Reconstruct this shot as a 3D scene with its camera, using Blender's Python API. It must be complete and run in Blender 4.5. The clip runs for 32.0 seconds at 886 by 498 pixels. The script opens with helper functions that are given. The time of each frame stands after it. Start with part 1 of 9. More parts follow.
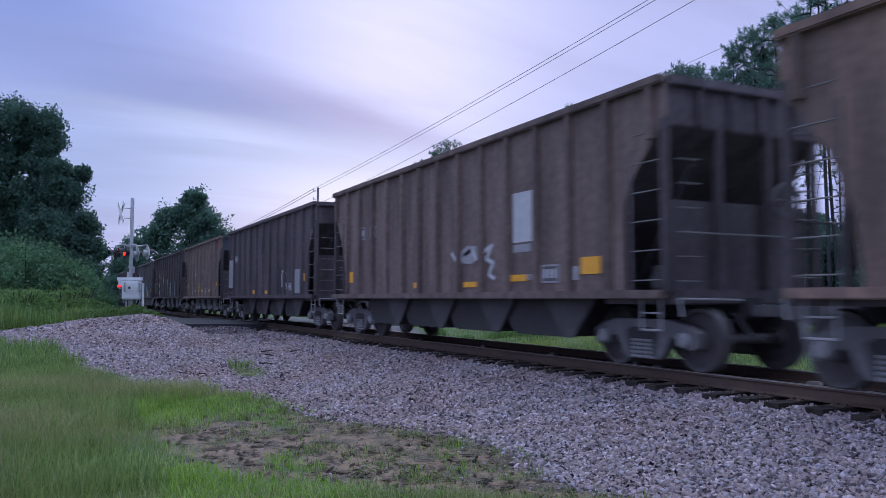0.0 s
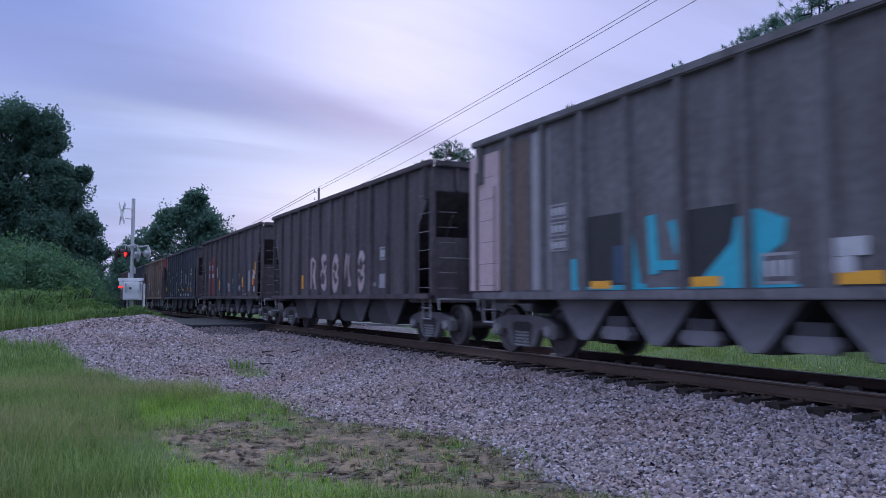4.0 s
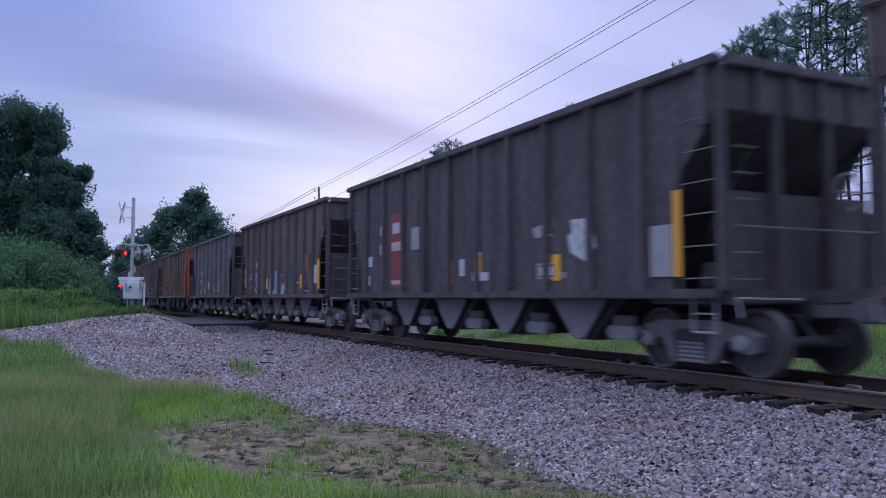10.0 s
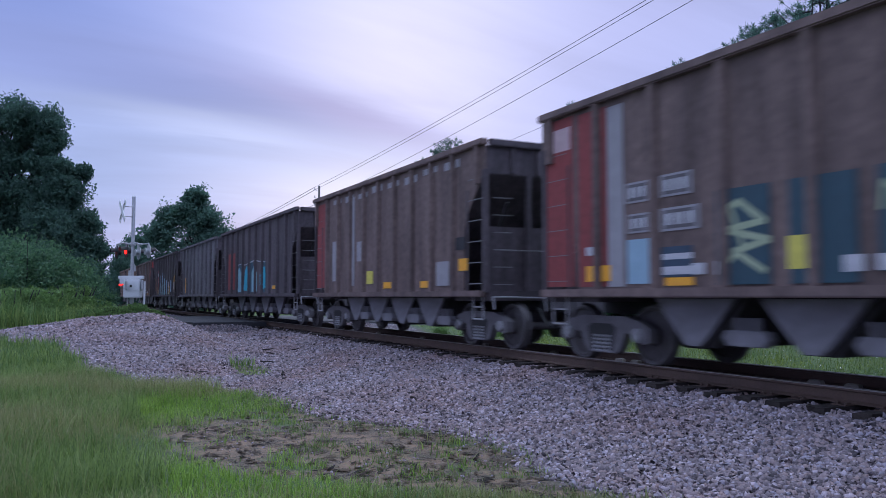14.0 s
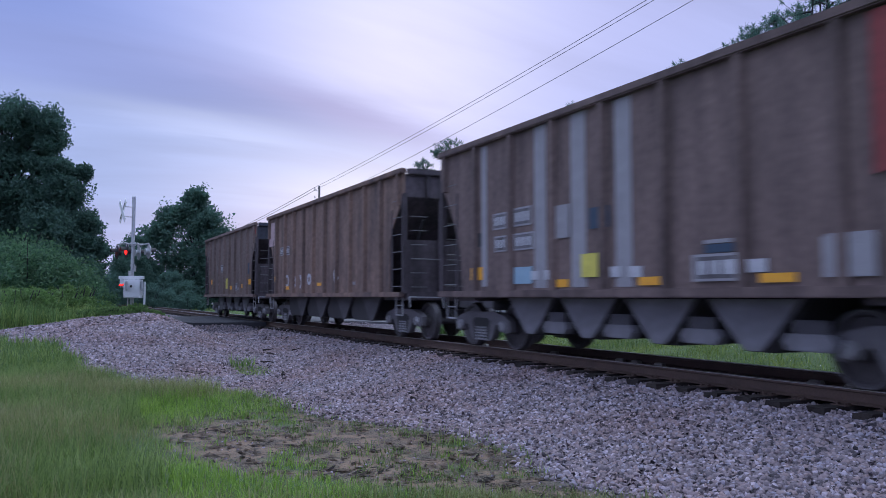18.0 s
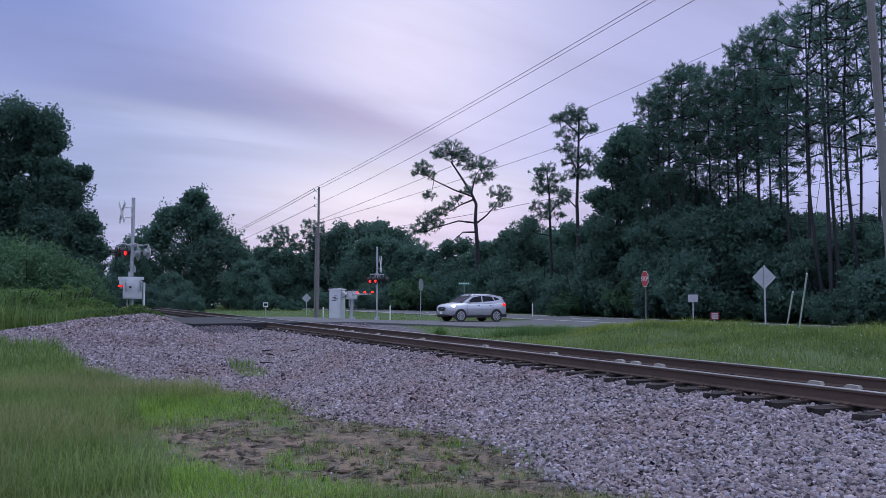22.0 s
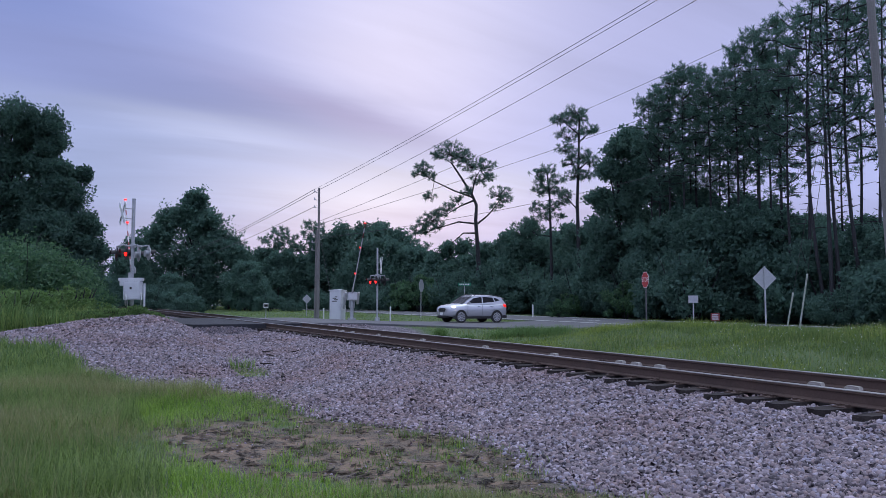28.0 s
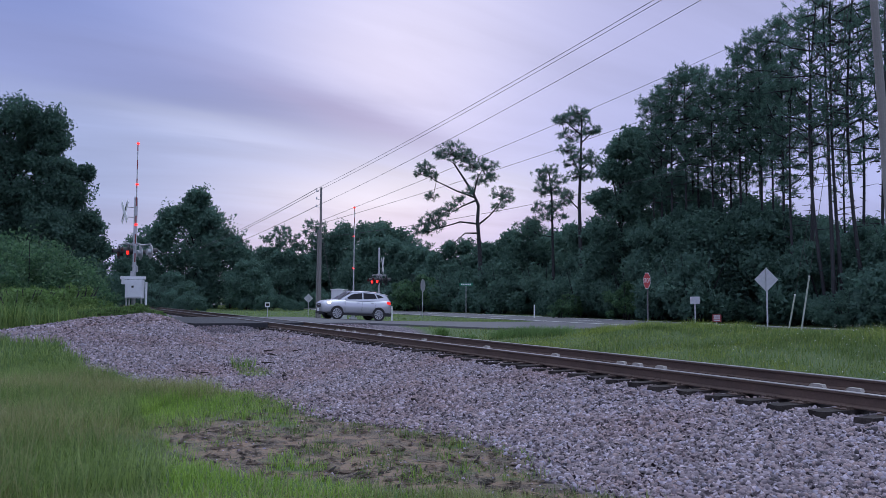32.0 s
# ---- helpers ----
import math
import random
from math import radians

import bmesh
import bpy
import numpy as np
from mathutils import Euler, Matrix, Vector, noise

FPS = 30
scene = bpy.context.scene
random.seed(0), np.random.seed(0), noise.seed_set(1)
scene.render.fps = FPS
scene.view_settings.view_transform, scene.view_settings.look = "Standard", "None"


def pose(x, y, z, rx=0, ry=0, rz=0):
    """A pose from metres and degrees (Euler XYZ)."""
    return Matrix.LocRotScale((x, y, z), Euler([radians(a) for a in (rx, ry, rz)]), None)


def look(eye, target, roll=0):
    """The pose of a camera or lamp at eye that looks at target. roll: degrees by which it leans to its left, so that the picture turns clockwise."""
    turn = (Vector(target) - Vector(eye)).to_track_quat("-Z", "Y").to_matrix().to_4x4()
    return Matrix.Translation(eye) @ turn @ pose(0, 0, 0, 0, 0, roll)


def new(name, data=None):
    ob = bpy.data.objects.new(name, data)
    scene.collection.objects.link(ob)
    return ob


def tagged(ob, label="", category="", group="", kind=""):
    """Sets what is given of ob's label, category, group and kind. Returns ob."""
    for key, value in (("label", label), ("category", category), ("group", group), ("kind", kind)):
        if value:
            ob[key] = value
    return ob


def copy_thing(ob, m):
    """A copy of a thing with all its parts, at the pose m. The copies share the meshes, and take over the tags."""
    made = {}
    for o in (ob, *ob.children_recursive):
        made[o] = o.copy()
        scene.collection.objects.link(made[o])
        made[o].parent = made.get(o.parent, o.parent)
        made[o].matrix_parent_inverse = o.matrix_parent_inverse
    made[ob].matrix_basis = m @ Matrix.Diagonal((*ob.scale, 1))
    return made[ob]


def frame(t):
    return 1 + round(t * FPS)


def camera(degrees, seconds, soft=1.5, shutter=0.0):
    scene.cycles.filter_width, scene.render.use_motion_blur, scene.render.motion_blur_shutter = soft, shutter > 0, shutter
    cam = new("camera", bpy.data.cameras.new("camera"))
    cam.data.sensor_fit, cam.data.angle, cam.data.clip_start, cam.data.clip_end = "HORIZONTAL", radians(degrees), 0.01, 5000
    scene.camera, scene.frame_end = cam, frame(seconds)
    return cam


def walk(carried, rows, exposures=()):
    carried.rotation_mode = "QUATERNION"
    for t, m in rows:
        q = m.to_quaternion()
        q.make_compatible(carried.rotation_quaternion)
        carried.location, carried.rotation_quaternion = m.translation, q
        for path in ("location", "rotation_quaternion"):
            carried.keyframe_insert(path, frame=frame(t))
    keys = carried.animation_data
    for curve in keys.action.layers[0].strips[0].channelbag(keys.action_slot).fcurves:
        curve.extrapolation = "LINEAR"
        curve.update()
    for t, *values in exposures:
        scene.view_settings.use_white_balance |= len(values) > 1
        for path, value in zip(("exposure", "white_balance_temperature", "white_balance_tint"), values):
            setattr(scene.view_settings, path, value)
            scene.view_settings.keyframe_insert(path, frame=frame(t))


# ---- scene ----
# World plan: x along the track (train runs towards +x), y across it away from the
# camera, z = 0 at the top of the rails.  The eye stands at the origin of the plan.
EYE = 1.05
TRACK_Y = 9.03           # centre line of the track
RAIL = 0.753             # rail centre from the centre line
AXIS = radians(26.2)     # angle between the view axis and the track
FWD = (-math.cos(AXIS), math.sin(AXIS))
SIDE = (math.sin(AXIS), math.cos(AXIS))


def plan(ahead, aside):
    """Plan position from metres ahead of and to the right of the standpoint."""
    return (ahead * FWD[0] + aside * SIDE[0], ahead * FWD[1] + aside * SIDE[1])


# ---------------------------------------------------------------- camera
cam = camera(58.5, 32.0, soft=0.4, shutter=0.3)


def aim(yaw=0.0, pitch=0.0, roll=0.0):
    a, e = AXIS - radians(yaw), radians(3.515 + pitch)
    return look((0, 0, EYE), (-10 * math.cos(a) * math.cos(e), 10 * math.sin(a) * math.cos(e), EYE + 10 * math.sin(e)), roll)


walk(cam, [
    (0.0, aim(-0.060, 0.033, 0)), (1.0, aim(-0.022, 0.045, 0)), (2.0, aim(-0.046, 0.086, 0)), (3.0, aim(-0.002, 0.061, 0)),
    (3.5, aim(0.002, 0.075, 0)), (5.5, aim(0.002, 0.065, 0)), (8.0, aim(0.003, 0.050, 0)), (9.0, aim(0.002, -0.004, 0)),
    (10.0, aim(0.008, 0.0, 0)), (11.5, aim(0.040, -0.012, 0)), (12.5, aim(0.024, -0.040, 0)), (13.0, aim(0.052, -0.047, 0)),
    (14.0, aim(0.026, -0.085, 0)), (14.5, aim(0.044, -0.075, 0)), (16.5, aim(0.022, -0.072, 0)), (17.5, aim(0.040, -0.070, 0)),
    (19.0, aim(0.022, -0.060, 0)), (20.0, aim(0.034, -0.070, 0)), (21.0, aim(0.018, -0.036, 0)), (22.5, aim()), (24.0, aim()),
    (25.0, aim(0.038, 0.015, 0)), (25.5, aim(0.050, 0.045, 0)), (27.5, aim(0.023, 0.064, 0.0)), (28.5, aim(0.030, 0.064, 0.01)),
    (29.5, aim(0.069, 0.065, 0.12)), (30.5, aim(0.108, 0.061, 0.17)), (31.5, aim(0.140, 0.055, 0.23)), (32.0, aim(0.151, 0.058, 0.27)),
], exposures=[(0.0, 0.17, 6380, 10), (19.5, 0.17, 6380, 10), (21.4, 0.03, 6500, 10), (22.1, 0.02, 6750, 10), (32.0, 0.02, 6750, 10)])

# ---------------------------------------------------------------- world and sun
SUN_AZ = math.atan2(0.35, -0.94)      # bearing of the sunset, low behind the trees
world = bpy.data.worlds.new("dusk")
scene.world = world
world.use_nodes = True


def build_world():
    nt = world.node_tree
    nt.nodes.clear()
    N, L = nt.nodes.new, nt.links.new
    out, bg = N("ShaderNodeOutputWorld"), N("ShaderNodeBackground")
    sky = N("ShaderNodeTexSky")
    sky.sky_type, sky.sun_disc = "NISHITA", False
    sky.sun_elevation, sky.sun_rotation = radians(4), math.pi / 2 - SUN_AZ
    sky.dust_density = 2.0
    co, sep = N("ShaderNodeTexCoord"), N("ShaderNodeSeparateXYZ")
    L(co.outputs["Generated"], sep.inputs[0])

    def calc(op, a, b=None, clamp=False):
        n = N("ShaderNodeMath")
        n.operation, n.use_clamp = op, clamp
        for i, v in enumerate((a, b)):
            if v is None:
                continue
            if isinstance(v, (int, float)):
                n.inputs[i].default_value = v
            else:
                L(v, n.inputs[i])
        return n.outputs[0]

    def mixed(fac, a, b, mode="MIX"):
        n = N("ShaderNodeMix")
        n.data_type, n.blend_type = "RGBA", mode
        for i, v in ((0, fac), (6, a), (7, b)):
            if isinstance(v, (int, float)):
                n.inputs[i].default_value = v
            elif isinstance(v, tuple):
                n.inputs[i].default_value = (*v, 1)
            else:
                L(v, n.inputs[i])
        return n.outputs[2]

    def dot(v):
        n = N("ShaderNodeVectorMath")
        n.operation = "DOT_PRODUCT"
        L(co.outputs["Generated"], n.inputs[0])
        n.inputs[1].default_value = v
        return n.outputs["Value"]

    up = calc("MAXIMUM", sep.outputs[2], 0.0)
    h = calc("ADD", up, 0.16)
    flat = N("ShaderNodeCombineXYZ")
    L(calc("DIVIDE", sep.outputs[0], h), flat.inputs[0])
    L(calc("DIVIDE", sep.outputs[1], h), flat.inputs[1])

    def wisps(scale, rot, stretch, offset, detail=5.0):
        m = N("ShaderNodeMapping")
        m.inputs["Rotation"].default_value = (0, 0, rot)
        m.inputs["Scale"].default_value = stretch
        m.inputs["Location"].default_value = (offset, offset * 0.7, 0)
        L(flat.outputs[0], m.inputs[0])
        n = N("ShaderNodeTexNoise")
        n.inputs["Scale"].default_value, n.inputs["Detail"].default_value = scale, detail
        n.inputs["Roughness"].default_value, n.inputs["Distortion"].default_value = 0.52, 0.5
        L(m.outputs[0], n.inputs["Vector"])
        return calc("SUBTRACT", n.outputs[0], 0.5)

    ramp = N("ShaderNodeValToRGB")        # overcast: brighter towards the zenith
    els = ramp.color_ramp.elements
    els[0].position, els[0].color = 0.0, (0.46, 0.44, 0.70, 1)
    els[1].position, els[1].color = 1.0, (1.05, 1.12, 1.45, 1)
    for p, c in ((0.15, (0.43, 0.43, 0.70, 1)), (0.40, (0.45, 0.46, 0.74, 1)), (0.6, (0.8, 0.85, 1.15, 1))):
        e = els.new(p)
        e.color = c
    L(up, ramp.inputs[0])
    bend, fine = wisps(0.55, 0.5, (1.0, 0.5, 1), 3.1), wisps(2.6, 0.45, (1.0, 0.28, 1), 7.7, 7.0)
    # bearing (right positive) and height over the horizon, bent by the wisps
    az = calc("ARCTAN2", dot((SIDE[0], SIDE[1], 0)), dot((FWD[0], FWD[1], 0)))
    az = calc("ADD", az, calc("MULTIPLY", bend, 0.22))
    el = calc("ADD", sep.outputs[2], calc("ADD", calc("MULTIPLY", bend, 0.10), calc("MULTIPLY", fine, 0.045)))
    col = ramp.outputs[0]
    # broad sheets of cloud: bearing, height, half sizes, slope, colour, weight
    for a0, e0, wa, we, slope, c, k in (
            (-0.52, 0.33, 0.32, 0.085, 0.0, (0.215, 0.26, 0.54), 0.9),
            (0.24, 0.36, 0.30, 0.16, 0.0, (0.46, 0.42, 0.64), 0.75),
            (-0.06, 0.31, 0.17, 0.15, 0.0, (0.80, 0.69, 0.86), 0.9),
            (-0.24, 0.180, 0.20, 0.030, -0.10, (0.54, 0.58, 0.84), 0.8),
            (-0.08, 0.125, 0.24, 0.045, 0.0, (0.82, 0.76, 0.88), 0.9),
            (-0.36, 0.240, 0.27, 0.042, -0.14, (0.24, 0.26, 0.50), 0.88),
            (-0.44, 0.135, 0.25, 0.088, 0.0, (0.30, 0.35, 0.56), 0.85),
            (-0.26, 0.195, 0.14, 0.013, -0.12, (0.56, 0.57, 0.78), 0.6),
            (-0.13, 0.222, 0.14, 0.016, -0.25, (0.36, 0.32, 0.54), 0.55),
            (0.12, 0.10, 0.22, 0.03, 0.0, (0.52, 0.44, 0.66), 0.6)):
        s = calc("DIVIDE", calc("SUBTRACT", az, a0), wa)
        t = calc("DIVIDE", calc("SUBTRACT", calc("SUBTRACT", el, e0), calc("MULTIPLY", calc("SUBTRACT", az, a0), slope)), we)
        q = calc("ADD", calc("MULTIPLY", s, s), calc("MULTIPLY", t, t))
        g = calc("MULTIPLY", calc("POWER", 2.718, calc("MULTIPLY", q, -0.9)), k)
        col = mixed(g, col, c)
    shade = calc("ADD", 1.0, calc("ADD", calc("MULTIPLY", fine, 0.55), calc("MULTIPLY", bend, 0.25)))
    n = N("ShaderNodeVectorMath")
    n.operation = "SCALE"
    L(col, n.inputs[0])
    L(shade, n.inputs["Scale"])
    blue = mixed(1.0, sky.outputs[0], (0.10, 0.10, 0.10), "MULTIPLY")
    tint = mixed(1.0, n.outputs[0], (0.975, 1.12, 1.235), "MULTIPLY")
    L(mixed(0.05, tint, blue), bg.inputs[0])
    bg.inputs[1].default_value = 1.0
    L(bg.outputs[0], out.inputs[0])


build_world()
sun = new("sun", bpy.data.lights.new("sun", "SUN"))
sun.data.energy, sun.data.angle, sun.data.color = 0.5, radians(40), (0.95, 0.97, 1.0)
sun.matrix_world = look((0, 0, 30), (12 * math.cos(SUN_AZ + 2.6), 12 * math.sin(SUN_AZ + 2.6), 0))
tagged(sun, kind="structure")

# ---------------------------------------------------------------- materials


def material(name, color, rough=0.8, metal=0.0, second=None, scale=6.0, mix=0.5, grain=60.0, grain_mix=0.25, bump=0.15,
             emit=None, emit_power=0.0, streak=False, spots=None, per_object=0.0):
    """Two-scale procedural surface: large patches of a second colour, fine grain, bump."""
    m = bpy.data.materials.new(name)
    m.use_nodes = True
    nt = m.node_tree
    N, L = nt.nodes.new, nt.links.new
    b = nt.nodes["Principled BSDF"]
    b.inputs["Roughness"].default_value, b.inputs["Metallic"].default_value = rough, metal
    co = N("ShaderNodeTexCoord")
    vec = co.outputs["Object"]
    if per_object:
        info, add = N("ShaderNodeObjectInfo"), N("ShaderNodeVectorMath")
        add.operation = "MULTIPLY_ADD"
        add.inputs[1].default_value = (37.0, 53.0, 71.0)
        L(info.outputs["Random"], add.inputs[0])
        L(vec, add.inputs[2])
        vec = add.outputs[0]
    mp = N("ShaderNodeMapping")
    if streak:
        mp.inputs["Scale"].default_value = (1.0, 1.0, 0.16)
    L(vec, mp.inputs[0])
    n1, n2 = N("ShaderNodeTexNoise"), N("ShaderNodeTexNoise")
    n1.inputs["Scale"].default_value, n1.inputs["Detail"].default_value = scale, 6
    n1.inputs["Roughness"].default_value = 0.62
    n2.inputs["Scale"].default_value, n2.inputs["Detail"].default_value = grain, 3
    L(mp.outputs[0], n1.inputs["Vector"])
    L(vec, n2.inputs["Vector"])
    r1 = N("ShaderNodeMapRange")
    r1.inputs[1].default_value, r1.inputs[2].default_value = 0.38, 0.66
    r1.inputs[4].default_value = mix
    L(n1.outputs[0], r1.inputs[0])
    x1 = N("ShaderNodeMix")
    x1.data_type = "RGBA"
    x1.inputs[6].default_value = (*color, 1)
    x1.inputs[7].default_value = (*(second or tuple(c * 0.6 for c in color)), 1)
    L(r1.outputs[0], x1.inputs[0])
    x2 = N("ShaderNodeMix")
    x2.data_type, x2.blend_type = "RGBA", "OVERLAY"
    x2.inputs[0].default_value = grain_mix
    L(x1.outputs[2], x2.inputs[6])
    L(n2.outputs[0], x2.inputs[7])
    col = x2.outputs[2]
    if per_object:
        hv, mr = N("ShaderNodeHueSaturation"), N("ShaderNodeMapRange")
        mr.inputs[3].default_value, mr.inputs[4].default_value = 1 - per_object, 1 + per_object
        L(info.outputs["Random"], mr.inputs[0])
        L(mr.outputs[0], hv.inputs["Value"])
        L(col, hv.inputs["Color"])
        col = hv.outputs[0]
    L(col, b.inputs["Base Color"])
    if bump:
        bp = N("ShaderNodeBump")
        bp.inputs["Strength"].default_value, bp.inputs["Distance"].default_value = bump, 0.02
        L(n2.outputs[0], bp.inputs["Height"])
        L(bp.outputs[0], b.inputs["Normal"])
    if emit:
        b.inputs["Emission Color"].default_value = (*emit, 1)
        b.inputs["Emission Strength"].default_value = emit_power
    return m


def leaf_material(name, color, second, rough=0.6):
    """Leaves: colour varies leaf by leaf and in patches over the crown."""
    m = bpy.data.materials.new(name)
    m.use_nodes = True
    nt = m.node_tree
    N, L = nt.nodes.new, nt.links.new
    b = nt.nodes["Principled BSDF"]
    b.inputs["Roughness"].default_value = rough
    geo, co, ns = N("ShaderNodeNewGeometry"), N("ShaderNodeTexCoord"), N("ShaderNodeTexNoise")
    ns.inputs["Scale"].default_value = 0.7
    L(co.outputs["Object"], ns.inputs["Vector"])
    ad = N("ShaderNodeMath")
    ad.operation = "MULTIPLY"
    L(geo.outputs["Random Per Island"], ad.inputs[0])
    L(ns.outputs[0], ad.inputs[1])
    mr = N("ShaderNodeMapRange")
    mr.inputs[1].default_value, mr.inputs[2].default_value = 0.05, 0.5
    L(ad.outputs[0], mr.inputs[0])
    x = N("ShaderNodeMix")
    x.data_type = "RGBA"
    x.inputs[6].default_value, x.inputs[7].default_value = (*color, 1), (*second, 1)
    L(mr.outputs[0], x.inputs[0])
    L(x.outputs[2], b.inputs["Base Color"])
    tr, mx = N("ShaderNodeBsdfTranslucent"), N("ShaderNodeMixShader")
    L(x.outputs[2], tr.inputs["Color"])
    mx.inputs[0].default_value = 0.5
    L(b.outputs[0], mx.inputs[1])
    L(tr.outputs[0], mx.inputs[2])
    L(mx.outputs[0], nt.nodes["Material Output"].inputs[0])
    return m


def ground_material():
    """Grass, dirt and gravel by the masks that the plan lays over the ground."""
    m = bpy.data.materials.new("ground_cover")
    m.use_nodes = True
    nt = m.node_tree
    N, L = nt.nodes.new, nt.links.new
    b = nt.nodes["Principled BSDF"]
    b.inputs["Roughness"].default_value = 0.95
    co = N("ShaderNodeTexCoord")

    def tex(scale, detail=5):
        n = N("ShaderNodeTexNoise")
        n.inputs["Scale"].default_value, n.inputs["Detail"].default_value = scale, detail
        L(co.outputs["Object"], n.inputs["Vector"])
        return n.outputs[0]

    def mixed(f, a, c):
        n = N("ShaderNodeMix")
        n.data_type = "RGBA"
        for i, v in ((0, f), (6, a), (7, c)):
            if isinstance(v, tuple):
                n.inputs[i].default_value = (*v, 1)
            else:
                L(v, n.inputs[i])
        return n.outputs[2]

    def ramped(v, lo, hi):
        n = N("ShaderNodeMapRange")
        n.inputs[1].default_value, n.inputs[2].default_value = lo, hi
        L(v, n.inputs[0])
        return n.outputs[0]

    grass = mixed(ramped(tex(0.6), 0.35, 0.65), (0.060, 0.105, 0.038), (0.105, 0.145, 0.055))
    grass = mixed(ramped(tex(28), 0.4, 0.62), grass, (0.06, 0.105, 0.035))
    dirt = mixed(ramped(tex(3.2, 8), 0.44, 0.57), (0.250, 0.160, 0.105), (0.060, 0.045, 0.033))
    dirt = mixed(ramped(tex(11, 6), 0.53, 0.60), dirt, (0.042, 0.034, 0.027))
    dirt = mixed(ramped(tex(45), 0.42, 0.6), dirt, (0.165, 0.130, 0.095))
    vor = N("ShaderNodeTexVoronoi")
    vor.inputs["Scale"].default_value = 24.0
    L(co.outputs["Object"], vor.inputs["Vector"])
    hv = N("ShaderNodeSeparateColor")
    L(vor.outputs["Color"], hv.inputs[0])
    gravel = mixed(hv.outputs[0], (0.11, 0.096, 0.112), (0.33, 0.28, 0.315))
    gravel = mixed(ramped(vor.outputs["Distance"], 0.36, 0.62), gravel, (0.060, 0.053, 0.062))
    att = N("ShaderNodeAttribute")
    att.attribute_name = "cover"
    sp = N("ShaderNodeSeparateColor")
    L(att.outputs["Color"], sp.inputs[0])
    col = mixed(sp.outputs[1], grass, dirt)
    col = mixed(sp.outputs[0], col, gravel)
    L(col, b.inputs["Base Color"])
    bp = N("ShaderNodeBump")
    bp.inputs["Strength"].default_value, bp.inputs["Distance"].default_value = 0.8, 0.05
    L(tex(22), bp.inputs["Height"])
    L(bp.outputs[0], b.inputs["Normal"])
    return m


M_GROUND = ground_material()
M_ASPHALT = material("asphalt", (0.10, 0.10, 0.108), 0.85, second=(0.16, 0.155, 0.16), scale=0.8, grain=120, grain_mix=0.5, bump=0.3)
M_ASPHALT_DARK = material("fresh_asphalt", (0.030, 0.031, 0.037), 0.9, second=(0.050, 0.050, 0.058), scale=1.2, grain=120, bump=0.3)
M_LINE = material("road_paint", (0.75, 0.75, 0.72), 0.7, second=(0.5, 0.5, 0.48), scale=3)
M_RAIL = material("rusty_rail", (0.11, 0.07, 0.055), 0.75, 0.2, second=(0.065, 0.045, 0.04), scale=3, grain=40)
M_RAIL_HEAD = material("worn_rail_head", (0.42, 0.40, 0.40), 0.35, 0.8, second=(0.3, 0.27, 0.26), scale=8, bump=0.02)
M_TIE = material("creosoted_tie", (0.018, 0.013, 0.012), 0.95, second=(0.042, 0.032, 0.028), scale=4, grain=30, bump=0.5, per_object=0.25)
M_STEEL = material("truck_steel", (0.155, 0.147, 0.158), 0.65, 0.1, second=(0.075, 0.068, 0.072), scale=5, grain=40)
M_STEEL_PALE = material("worn_grey_steel", (0.36, 0.36, 0.38), 0.6, 0.2, second=(0.2, 0.19, 0.19), scale=5, grain=40)
M_WHEEL = material("wheel_steel", (0.095, 0.086, 0.092), 0.6, 0.2, second=(0.055, 0.047, 0.048), scale=5, grain=30)
M_TREAD = material("polished_tread", (0.16, 0.155, 0.165), 0.45, 0.5, bump=0)
M_CLIP = material("pale_rail_clip", (0.40, 0.37, 0.34), 0.7, second=(0.28, 0.25, 0.22), scale=20)
# steel whose near-black colour carries the shade under and inside the cars
M_DARK = material("recess_shade_steel", (0.034, 0.032, 0.036), 0.85, second=(0.052, 0.046, 0.046), scale=3)
M_GALV = material("galvanised_steel", (0.50, 0.51, 0.53), 0.5, 0.5, second=(0.38, 0.39, 0.41), scale=6, bump=0.05)
M_CABINET = material("white_cabinet_paint", (0.72, 0.73, 0.76), 0.5, second=(0.58, 0.59, 0.62), scale=2, bump=0.03)
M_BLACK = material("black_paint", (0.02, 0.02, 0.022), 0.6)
M_WHITE = material("white_sign_sheet", (0.8, 0.8, 0.8), 0.5, second=(0.65, 0.65, 0.64), scale=5, bump=0.02)
M_RED_SHEET = material("red_sign_sheet", (0.50, 0.04, 0.04), 0.45, second=(0.4, 0.03, 0.03), bump=0.02)
M_GREEN_SHEET = material("green_sign_sheet", (0.02, 0.22, 0.13), 0.45, bump=0.02)
M_YELLOW_SHEET = material("yellow_reflector_sheet", (0.85, 0.40, 0.03), 0.45, second=(0.7, 0.3, 0.03), scale=9, bump=0.02)
M_RED_LAMP = material("lit_red_lens", (0.5, 0.01, 0.01), 0.3, emit=(1.0, 0.015, 0.012), emit_power=3.2, bump=0)
M_DIM_LAMP = material("dim_red_lens", (0.35, 0.02, 0.02), 0.3, emit=(1.0, 0.02, 0.02), emit_power=0.5, bump=0)
M_WOOD = material("weathered_pole_wood", (0.24, 0.225, 0.22), 0.9, second=(0.15, 0.14, 0.135), scale=2, grain=30, bump=0.4, streak=True)
M_WIRE = material("cable_black", (0.08, 0.08, 0.09), 0.6, bump=0)
M_BARK = material("pine_bark", (0.036, 0.036, 0.040), 0.95, second=(0.021, 0.021, 0.024), scale=3, grain=14, bump=0.8)
M_OAK = leaf_material("oak_leaves", (0.055, 0.115, 0.092), (0.090, 0.178, 0.132), 0.75)
